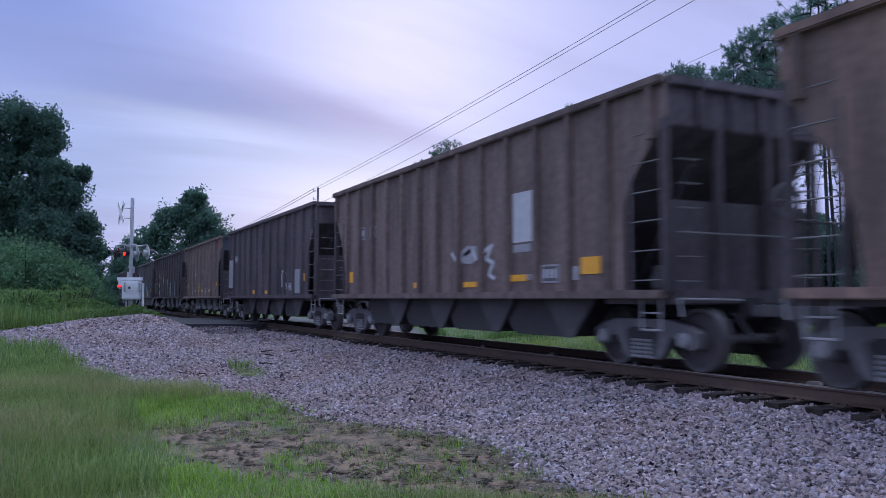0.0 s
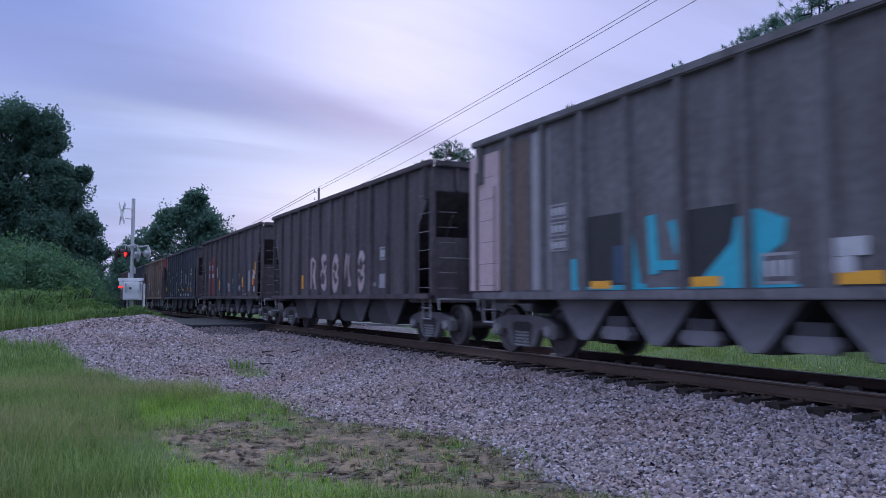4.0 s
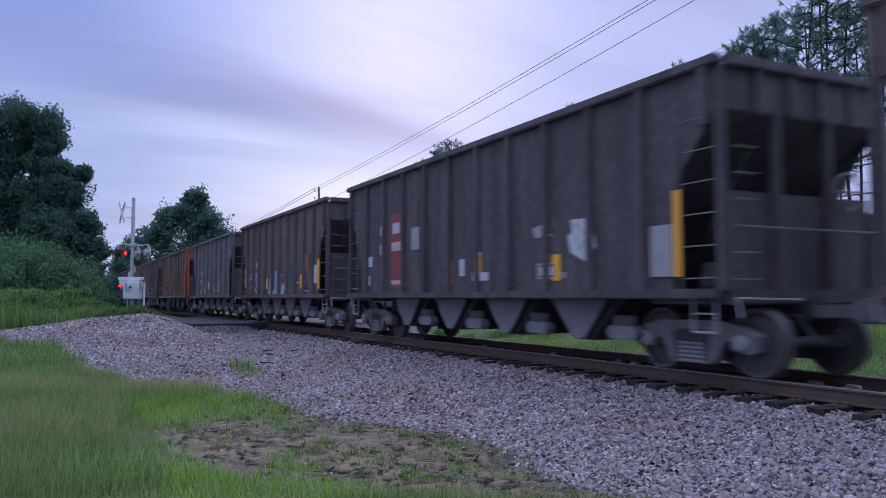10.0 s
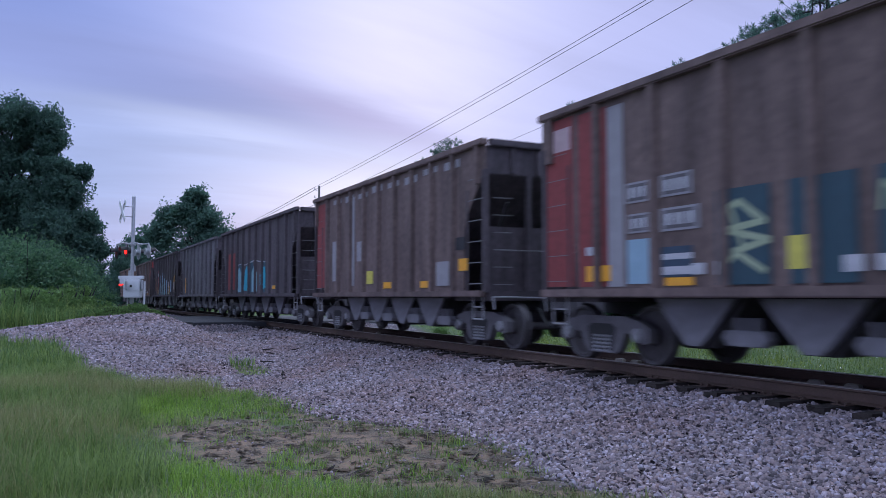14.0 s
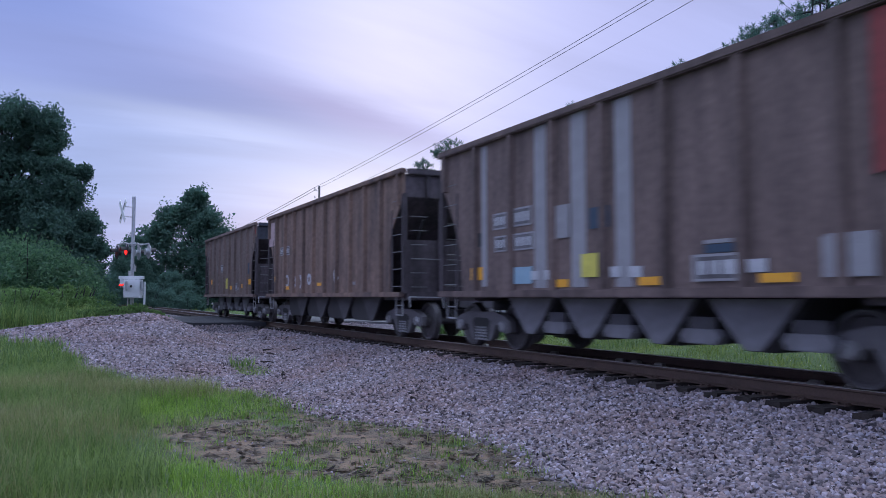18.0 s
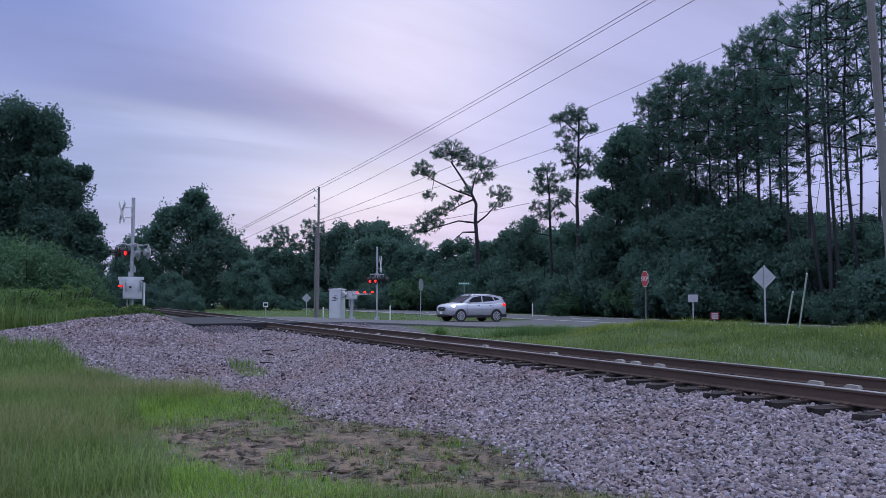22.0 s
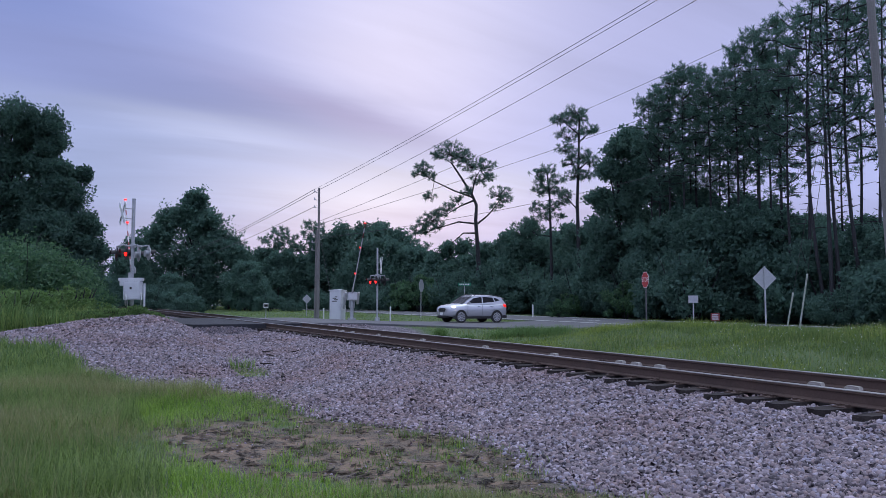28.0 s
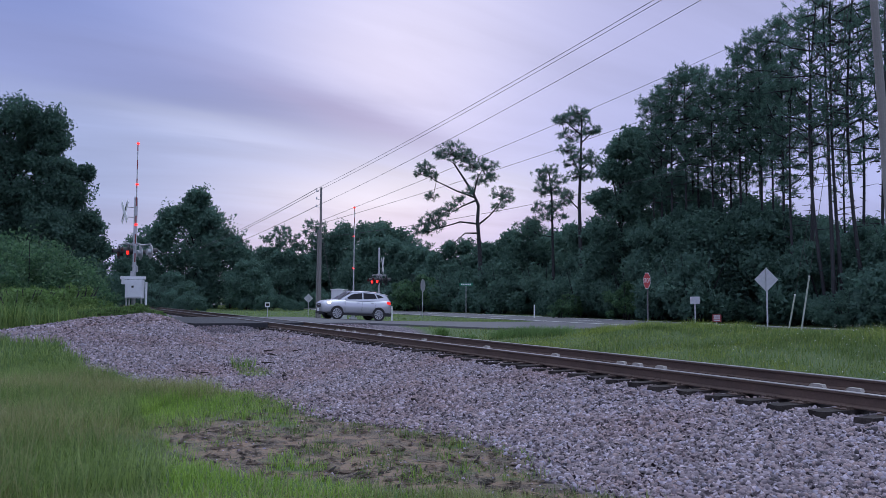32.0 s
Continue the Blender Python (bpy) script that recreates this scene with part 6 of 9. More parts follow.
patch(car, "yellow", -0.45, 1.7, 0.31, 0.37)
number_panel(car, 1.52, 1.42, 0.55, 0.34)
patch(car, "grey", 2.5, 1.7, 0.44, 0.33)
car = hopper_car(235.3, 13.9, "round", 12, "brown", "scarlet", "brown coal hopper with a bright scarlet end", 115)
patch(car, "amber", 5.54, 1.69, 0.45, 0.22)
number_panel(car, 4.01, 1.45, 0.50, 0.30)
patch(car, "dark", 3.08, 1.66, 0.55, 0.16)
patch(car, "amber", 3.08, 1.34, 0.55, 0.12)
patch(car, "white", 4.17, 1.68, 0.17, 0.12)
patch(car, "white", 5.59, 1.54, 0.25, 0.05)
number_panel(car, -5.61, 2.67, 0.49, 0.32)
number_panel(car, -4.8, 2.68, 0.6, 0.37)
patch(car, "amber", -6.35, 1.74, 0.37, 0.22)
patch(car, "amber", -3.86, 1.36, 0.48, 0.14)
patch(car, "amber", -2.09, 1.33, 0.56, 0.13)
patch(car, "amber", 0.76, 1.34, 0.47, 0.12)
patch(car, "dark", -2.98, 1.65, 0.48, 0.14)
patch(car, "dark", -1.06, 1.66, 0.44, 0.15)
shape(car, "scarlet", ((5.62, 1.2), (6.0, 1.2), (6.0, 2.35), (6.1, 2.62), (6.83, 3.48), (6.92, 3.54), (6.92, 4.0), (5.62, 4.0)))
car = hopper_car(249.4, 12.1, "vee", 10, "taupe", "slate", "taupe coal hopper with a red corner and pale stripe", 116)
patch(car, "red", -5.53, 2.60, 0.75, 2.79)
patch(car, "red", -4.65, 2.58, 0.71, 2.76)
patch(car, "pink", -5.48, 3.64, 0.50, 0.38)
patch(car, "grey", -4.08, 2.56, 0.37, 2.73)
number_panel(car, -3.59, 2.55, 0.49, 0.30)
number_panel(car, -2.80, 2.57, 0.60, 0.31)
number_panel(car, -3.56, 2.10, 0.46, 0.28)
number_panel(car, -2.74, 2.10, 0.73, 0.32)
patch(car, "pale_blue", -3.57, 1.55, 0.48, 0.64)
patch(car, "navy", -2.80, 1.52, 0.59, 0.41)
patch(car, "white", -2.79, 1.59, 0.57, 0.08)
patch(car, "white", -2.79, 1.40, 0.57, 0.11)
patch(car, "amber", -4.51, 1.40, 0.60, 0.24)
patch(car, "amber", -2.75, 1.25, 0.53, 0.11)
patch(car, "white", -2.40, 1.41, 0.22, 0.15)
patch(car, "white", -1.93, 1.41, 0.32, 0.17)
patch(car, "white", -4.63, 1.75, 0.33, 0.13)
patch(car, "teal", -1.65, 1.79, 0.83, 1.19)
patch(car, "teal", -0.53, 1.79, 0.85, 1.19)
patch(car, "teal", 0.58, 1.85, 0.89, 1.09)
patch(car, "teal", 1.70, 1.83, 0.82, 1.26)
patch(car, "teal", 2.74, 1.88, 0.82, 1.21)
sprayed(car, "sage", ((-1.96, 2.11), (-1.69, 2.21), (-1.32, 1.95), (-1.9, 1.87), (-1.26, 1.72), (-1.77, 1.6), (-1.33, 1.36)), 0.09)
sprayed(car, "sage", ((-1.83, 2.14), (-1.64, 1.67), (-1.9, 1.45)), 0.07)
patch(car, "yellow", -0.78, 1.55, 0.40, 0.38)
patch(car, "white", -0.16, 1.40, 0.24, 0.18)
patch(car, "white", 0.28, 1.40, 0.35, 0.17)
patch(car, "amber", 0.54, 1.25, 0.53, 0.11)
sprayed(car, "sage", ((0.18, 1.95), (0.21, 2.22), (0.44, 2.03), (0.56, 2.25), (0.72, 2.2), (0.94, 2.05), (0.89, 1.9)), 0.06)
sprayed(car, "sage", ((0.39, 1.87), (0.59, 2.12), (0.71, 1.82)), 0.08)
number_panel(car, 1.71, 1.39, 0.55, 0.31)
patch(car, "white", 2.06, 1.40, 0.29, 0.17)
patch(car, "white", 1.48, 1.74, 0.31, 0.12)
patch(car, "white", 1.94, 1.73, 0.29, 0.12)
patch(car, "white", 2.48, 1.40, 0.34, 0.17)
patch(car, "amber", 2.92, 1.25, 0.54, 0.11)
shape(car, "pale_blue", ((3.34, 1.79), (3.54, 1.87), (3.53, 1.42), (3.38, 1.45)))
sprayed(car, "grey", ((2.65, 1.9), (2.84, 1.94), (2.98, 1.86)), 0.04)
sprayed(car, "grey", ((2.77, 1.89), (2.79, 1.58)), 0.05)
car = hopper_car(262.6, 11.2, "vee", 11, "taupe", "black", "dusty grey coal hopper with a pale vertical stripe", 117)
patch(car, "red", -4.94, 2.62, 0.8, 2.61)
for k in range(8):
    patch(car, "grey", -3.4 + 1.08 * k, 3.86 - 0.03 * (k % 3), 0.72, 0.13 + 0.04 * (k % 2))
patch(car, "grey", -2.11, 2.59, 0.47, 2.48)
patch(car, "dark", 4.49, 2.14, 0.51, 0.26)
patch(car, "amber", 4.66, 1.7, 0.38, 0.25)
patch(car, "grey", 3.72, 1.54, 0.61, 0.52)
patch(car, "yellow", -0.66, 1.55, 0.46, 0.34)
patch(car, "amber", 0.64, 1.33, 0.64, 0.16)
patch(car, "amber", 2.81, 1.32, 0.46, 0.15)
patch(car, "grey", -3.54, 2.09, 0.48, 1.18)
patch(car, "grey", -1.44, 2.28, 0.4, 0.54)
car = hopper_car(278.3, 13.7, "vee", 12, "black", "black", "black coal hopper with teal graffiti", 118)
patch(car, "red", -4.9, 2.2, 0.6, 1.7)
patch(car, "red", -4.0, 2.2, 0.7, 1.7)
patch(car, "teal", -2.6, 1.85, 0.8, 1.25)
patch(car, "teal", -0.4, 1.9, 0.8, 1.35)
patch(car, "teal", 1.8, 1.85, 0.8, 1.25)
shape(car, "aqua", ((-3.2, 1.25), (-3.15, 2.1), (-2.7, 2.35), (-2.3, 2.1), (-2.25, 1.25)))
shape(car, "cyan", ((-1.75, 1.3), (-1.5, 2.2), (-1.1, 2.4), (-0.85, 1.9), (-1.0, 1.3)))
shape(car, "aqua", ((-0.15, 1.25), (-0.2, 2.1), (0.3, 2.4), (0.75, 2.0), (0.8, 1.25)))
shape(car, "cyan", ((1.4, 1.3), (1.3, 1.9), (1.7, 2.3), (2.2, 2.2), (2.25, 1.4)))
sprayed(car, "white", ((-3.2, 2.45), (-2.3, 2.5), (-1.5, 2.42), (0.2, 2.55), (2.2, 2.42)), 0.04)
patch(car, "amber", 3.6, 1.4, 0.5, 0.13)
car = hopper_car(292.5, 12.8, "vee", 10, "slate", "black", "slate coal hopper with upright yellow strips", 119)
patch(car, "amber", -4.25, 1.74, 0.2, 0.98)
number_panel(car, -2.12, 2.38, 0.57, 0.39)
patch(car, "grey", -2.03, 1.39, 0.56, 0.22)
car = hopper_car(308.2, 13.7, "vee", 11, "black", "black", "black coal hopper with pale blue block graffiti", 120)
patch(car, "red", -4.55, 2.16, 0.62, 1.92)
patch(car, "red", -3.62, 2.15, 0.83, 1.90)
patch(car, "white", -4.54, 2.72, 0.50, 0.27)
patch(car, "white", -3.73, 2.74, 0.46, 0.28)
patch(car, "pink", -4.63, 2.25, 0.19, 0.23)
patch(car, "pink", -3.85, 2.29, 0.17, 0.24)
patch(car, "pink", -3.40, 2.27, 0.29, 0.21)
patch(car, "white", -5.48, 1.96, 0.28, 0.23)
patch(car, "sky", -2.46, 2.40, 0.41, 0.59)
patch(car, "sky", -2.46, 1.65, 0.98, 0.91)
patch(car, "sand", -3.38, 1.37, 0.72, 0.34)
patch(car, "amber", -5.26, 1.98, 0.20, 0.95)
patch(car, "amber", -3.94, 1.56, 0.18, 0.45)
shape(car, "pale_blue", ((-1.9, 2.42), (-0.77, 2.66), (-0.74, 2.01), (-1.54, 1.9), (-1.8, 2.06)))
shape(car, "aqua", ((-1.65, 1.91), (-0.7, 1.91), (-0.76, 1.12), (-1.87, 1.13), (-1.81, 1.61)))
sprayed(car, "white", ((-1.9, 2.42), (-1.53, 2.53), (-0.77, 2.66)), 0.05)
sprayed(car, "white", ((-2.07, 1.83), (-1.44, 1.96), (-0.97, 1.9), (-0.7, 1.81)), 0.07)
sprayed(car, "white", ((-1.84, 2.38), (-1.72, 2.05), (-1.05, 2.13), (-0.87, 2.02)), 0.06)
sprayed(car, "white", ((-1.46, 1.33), (-1.4, 1.59), (-1.02, 1.58), (-0.98, 1.35)), 0.05)
shape(car, "dark", ((-1.39, 2.06), (-1.1, 2.13), (-0.96, 2.06), (-1.1, 1.98)))
shape(car, "dark", ((-1.3, 1.56), (-1.05, 1.54), (-1.03, 1.37), (-1.21, 1.42)))
patch(car, "amber", -1.73, 1.55, 0.20, 0.46)
patch(car, "sky", -0.29, 2.01, 0.88, 1.62)
shape(car, "aqua", ((0.19, 2.33), (0.88, 2.51), (1.4, 1.99), (1.4, 1.11), (0.17, 1.12), (0.3, 1.83)))
shape(car, "white", ((0.7, 2.06), (0.95, 2.46), (1.16, 2.25), (1.06, 2.02), (0.87, 2.09)))
shape(car, "pale_blue", ((0.28, 2.27), (0.71, 2.39), (0.59, 1.9), (0.31, 1.92)))
shape(car, "dark", ((0.64, 1.89), (0.78, 2.17), (0.95, 2.08), (0.79, 1.77)))
sprayed(car, "white", ((0.19, 1.87), (0.52, 1.78), (0.85, 1.58), (1.26, 1.34)), 0.10)
sprayed(car, "sand", ((0.27, 1.75), (0.68, 1.5), (1.07, 1.32)), 0.06)
patch(car, "amber", 1.15, 1.54, 0.13, 0.45)
sprayed(car, "rusty", ((1.09, 2.04), (1.37, 2.05)), 0.06)
patch(car, "grey", -1.85, 3.69, 0.17, 0.39)
patch(car, "sky", 1.95, 1.72, 0.95, 1.05)
shape(car, "sand", ((2.62, 1.2), (2.62, 1.85), (2.78, 1.78), (2.85, 1.34), (3.42, 1.34), (3.44, 1.2)))
shape(car, "pink", ((2.84, 1.7), (2.84, 2.0), (2.98, 2.14), (3.18, 2.08), (3.24, 1.84), (3.2, 1.7)))
number_panel(car, 3.02, 1.54, 0.46, 0.32)
patch(car, "amber", 3.34, 1.58, 0.17, 0.44)
patch(car, "sky", 4.05, 1.77, 0.84, 0.83)
sprayed(car, "grey", ((4.74, 2.31), (5.0, 2.36), (5.27, 2.26), (4.99, 2.08), (4.94, 1.54)), 0.06)
patch(car, "grey", 5.87, 1.79, 0.64, 0.48)
patch(car, "amber", 5.93, 2.00, 0.20, 0.95)
patch(car, "pink", 6.02, 1.42, 0.22, 0.20)
car = hopper_car(321.4, 11.4, "vee", 9, "taupe", "red", "taupe coal hopper with three pale vertical stripes", 121)
patch(car, "grey", -3.77, 2.62, 0.21, 2.75)
patch(car, "grey", -1.78, 2.61, 0.36, 2.82)
patch(car, "grey", -0.67, 2.63, 0.39, 2.86)
patch(car, "grey", 0.45, 2.60, 0.37, 2.81)
number_panel(car, -3.16, 2.47, 0.48, 0.31)
number_panel(car, -2.37, 2.49, 0.61, 0.34)
number_panel(car, -3.14, 2.04, 0.42, 0.30)
number_panel(car, -2.33, 2.04, 0.68, 0.31)
patch(car, "dark", -4.03, 2.16, 0.28, 0.27)
patch(car, "amber", -4.06, 1.50, 0.49, 0.25)
patch(car, "pale_blue", -2.34, 1.43, 0.59, 0.30)
patch(car, "amber", -1.22, 1.27, 0.52, 0.13)
patch(car, "white", -1.50, 1.42, 0.28, 0.16)
patch(car, "white", -1.96, 1.42, 0.21, 0.15)
patch(car, "grey", -1.15, 2.29, 0.48, 0.55)
patch(car, "navy", -0.12, 2.27, 0.51, 0.33)
patch(car, "yellow", -0.37, 1.54, 0.42, 0.37)
patch(car, "amber", 1.04, 1.27, 0.51, 0.12)
patch(car, "white", 0.72, 1.41, 0.27, 0.16)
patch(car, "white", 0.26, 1.42, 0.22, 0.16)
number_panel(car, 2.24, 1.42, 0.77, 0.35)
patch(car, "navy", 2.32, 1.66, 0.48, 0.11)
patch(car, "grey", 2.31, 1.75, 0.47, 0.05)
patch(car, "white", 2.91, 1.42, 0.30, 0.16)
patch(car, "amber", 3.21, 1.27, 0.51, 0.11)
patch(car, "white", 2.49, 1.42, 0.23, 0.18)
patch(car, "grey", 4.13, 1.48, 0.62, 0.44)
patch(car, "grey", 4.15, 1.5, 0.56, 0.46)
shape(car, "red", ((4.45, 4.0), (5.67, 4.0), (5.67, 3.54), (5.58, 3.48), (4.84, 2.62), (4.76, 2.35), (4.45, 2.3)))
car = hopper_car(336.8, 13.4, "round", 12, "brown", "black", "brown coal hopper with white scrawled letters", 122)
number_panel(car, -4.68, 2.71, 0.44, 0.3)
number_panel(car, -3.9, 2.7, 0.58, 0.32)
patch(car, "pink", -6.19, 3.43, 0.81, 0.9)
patch(car, "amber", -5.47, 1.73, 0.45, 0.24)
patch(car, "amber", -3.85, 1.36, 0.45, 0.12)
patch(car, "amber", -0.05, 1.44, 0.42, 0.1)
glyph(car, "O", "white", None, -3.9, 1.61, 0.50, 0.46)
glyph(car, "a", "white", None, -2.93, 1.56, 0.36, 0.40, 180)
glyph(car, "y", "white", None, -2.04, 1.56, 0.46, 0.46)
glyph(car, "o", "white", None, -1.14, 1.62, 0.46, 0.38)
letter(car, 1.62, 1.71, 0.61, 0.59, "white", "grey", 54)
car = hopper_car(351.0, 12.1, "vee", 10, "grey", "navy", "grey-brown coal hopper at the end of the train", 123)
number_panel(car, -2.28, 2.44, 0.54, 0.34)
number_panel(car, -1.36, 2.44, 0.62, 0.36)
patch(car, "yellow", -0.12, 1.68, 0.46, 0.49)
patch(car, "amber", -4.17, 1.82, 0.41, 0.25)
patch(car, "amber", 0.86, 1.47, 0.52, 0.17)
patch(car, "amber", 3.23, 1.52, 0.46, 0.17)
patch(car, "amber", 4.9, 1.69, 0.5, 0.24)
number_panel(car, 2.05, 1.5, 0.6, 0.33)
patch(car, "navy", 4.47, 2.26, 0.62, 0.49)
patch(car, "red", 5.67, 3.79, 0.57, 0.25)

# ---------------------------------------------------------------- trees


def tubes(paths, seg=7):
    """Tapered tubes along paths of (x, y, z, r), as arrays."""
    vs, fs, base = [], [], 0
    for pts in paths:
        p = np.array(pts, float)
        for i in range(len(p)):
            d = p[min(i + 1, len(p) - 1), :3] - p[max(i - 1, 0), :3]
            d /= np.linalg.norm(d) + 1e-9
            a = np.cross(d, (0.3, 0.9, 0.25))
            a /= np.linalg.norm(a) + 1e-9
            b = np.cross(d, a)
            t = np.linspace(0, 2 * np.pi, seg, endpoint=False)
            vs.append(p[i, :3] + p[i, 3] * (np.cos(t)[:, None] * a + np.sin(t)[:, None] * b))
            if i:
                for k in range(seg):
                    k2 = (k + 1) % seg
                    fs.append((base + (i - 1) * seg + k, base + (i - 1) * seg + k2, base + i * seg + k2, base + i * seg + k))
        base += len(p) * seg
    return np.concatenate(vs), np.array(fs)


def leaves(centres, radii, per, size, aspect, r, flat=0.7, droop=0.0):
    """Small leaf quads filling uneven clumps; returns verts and faces."""
    c = np.repeat(np.asarray(centres, float), per, 0)
    rad = np.repeat(np.asarray(radii, float), per)
    n = len(c)
    d = r.normal(size=(n, 3))
    d /= np.linalg.norm(d, axis=1)[:, None]
    d *= (r.uniform(0, 1, n) ** 0.42 * r.uniform(0.7, 1.15, n) * rad)[:, None]
    d[:, 2] *= flat
    pos = c + d
    u = r.normal(size=(n, 3)) + np.array((0, 0, -droop))
    u /= np.linalg.norm(u, axis=1)[:, None]
    w = np.cross(u, r.normal(size=(n, 3)))
    w /= np.linalg.norm(w, axis=1)[:, None] + 1e-9
    s = size * r.uniform(0.6, 1.35, n)
    u, w = u * s[:, None], w * (s * aspect)[:, None]
    q = np.stack([pos - u * 0.5 - w * 0.5, pos - u * 0.5 + w * 0.5, pos + u * 0.6 + w * r.uniform(-0.4, 0.4, n)[:, None]], 1)
    return q.reshape(-1, 3), np.arange(n * 3).reshape(-1, 3)


def broad_tree(seed, tall, lobes, leaf, cover, deep=0.6):
    """Meshes of a broadleaf tree: trunk, limbs, and a crown of leafy lobes given as (across, up, radius)."""
    r = np.random.RandomState(seed)
    paths = [[(0, 0, -0.3, 0.024 * tall), (0.1, 0.05, tall * 0.3, 0.017 * tall), (0.0, 0.1, tall * 0.6, 0.010 * tall), (0.1, 0.1, tall * 0.9, 0.003 * tall)]]
    cc, rr = [], []
    for x, z, rad in lobes:
        y = r.uniform(-1, 1) * deep * max(1.0, rad)
        paths.append([(0.05, 0.05, z * 0.62, 0.007 * tall), (x * 0.55, y * 0.5, z * 0.85, 0.005 * tall), (x, y, z, 0.0015 * tall)])
        n = max(8, int(16 + 12 * rad))
        for j in range(n):
            d = r.normal(size=3)
            d /= np.linalg.norm(d)
            s = rad * r.uniform(0.35, 0.88)
            cc.append((x + d[0] * s, y + d[1] * s * 1.15, z + d[2] * s * 0.92))
            rr.append(rad * r.uniform(0.18, 0.34) + 0.32)
    for x, z, rad in lobes:
        for j in range(int(10 + 7 * rad)):
            cc.append((x + r.normal() * 0.36 * rad, r.normal() * 0.5 * rad, z + r.normal() * 0.34 * rad))
            rr.append(rad * r.uniform(0.35, 0.75))
    total = sum(4 * math.pi * rad * rad for _, _, rad in lobes)
    per = max(8, int(1.2 * cover * total / (0.45 * leaf * leaf) / len(cc)))
    v, f = leaves(cc, rr, per, leaf, 0.8, r, 0.85)
    return tubes(paths) + (v, f)


def needles(centres, radii, per, width, r):
    """Bursts of thin needles round each tuft's heart."""
    c = np.repeat(np.asarray(centres, float), per, 0)
    rad = np.repeat(np.asarray(radii, float), per)
    n = len(c)
    d = r.normal(size=(n, 3)) + np.array((0, 0, 0.35))
    d /= np.linalg.norm(d, axis=1)[:, None]
    w = np.cross(d, r.normal(size=(n, 3)))
    w /= np.linalg.norm(w, axis=1)[:, None] + 1e-9
    w *= (width * r.uniform(0.6, 1.3, n))[:, None]
    base = c + d * (rad * r.uniform(0.0, 0.35, n))[:, None]
    tip = c + d * (rad * r.uniform(0.75, 1.25, n))[:, None]
    return np.stack([base - w * 0.5, base + w * 0.5, tip], 1).reshape(-1, 3), np.arange(n * 3).reshape(-1, 3)


def limbed_pine(seed, trunk, limbs, blobs, thick, per=30, tufts=15.0, tuft=0.36, width=0.05):
    """Open pine: trunk and limbs as paths of (across, up), needle tufts gathered in pads (across, up, radius)."""
    r = np.random.RandomState(seed)

    def path(pts, r0, r1):
        return [(x, 0.25 * math.sin(1.7 * k + seed) * (k > 0), z, r0 + (r1 - r0) * k / (len(pts) - 1)) for k, (x, z) in enumerate(pts)]
    paths = [path(trunk, thick, thick * 0.30)] + [path(q, thick * 0.36, thick * 0.10) for q in limbs]
    bones = np.array([p[:3] for q in paths for p in q[1:]])
    cc, rr = [], []
    for x, z, rad in blobs:
        y0 = r.uniform(-0.8, 0.8) * (0.4 + rad)
        hub = np.array((x, y0, z - 0.25 * rad))
        near = bones[np.argmin(np.linalg.norm((bones - hub) * (1, 0.4, 1.2) + (0, 0, -0.2), axis=1))]
        paths.append([tuple(near) + (thick * 0.13,), tuple((near + hub) / 2 + r.normal(size=3) * 0.12) + (thick * 0.10,), tuple(hub) + (thick * 0.06,)])
        rad *= 1.5
        for j in range(max(6, int(tufts * (rad + 0.15) ** 1.6))):
            d = r.normal(size=3)
            d *= r.uniform(0.25, 1.0) ** 0.5 / np.linalg.norm(d)
            e = hub + d * rad * np.array((1.12, 1.25, 0.66)) + np.array((0, 0, 0.25 * rad))
            cc.append(tuple(e))
            rr.append(tuft * r.uniform(0.6, 1.2))
            paths.append([tuple(hub) + (thick * 0.05,), tuple(e) + (0.010,)])
    v, f = needles(cc, rr, per, width, r)
    return tubes(paths, 6) + (v, f)


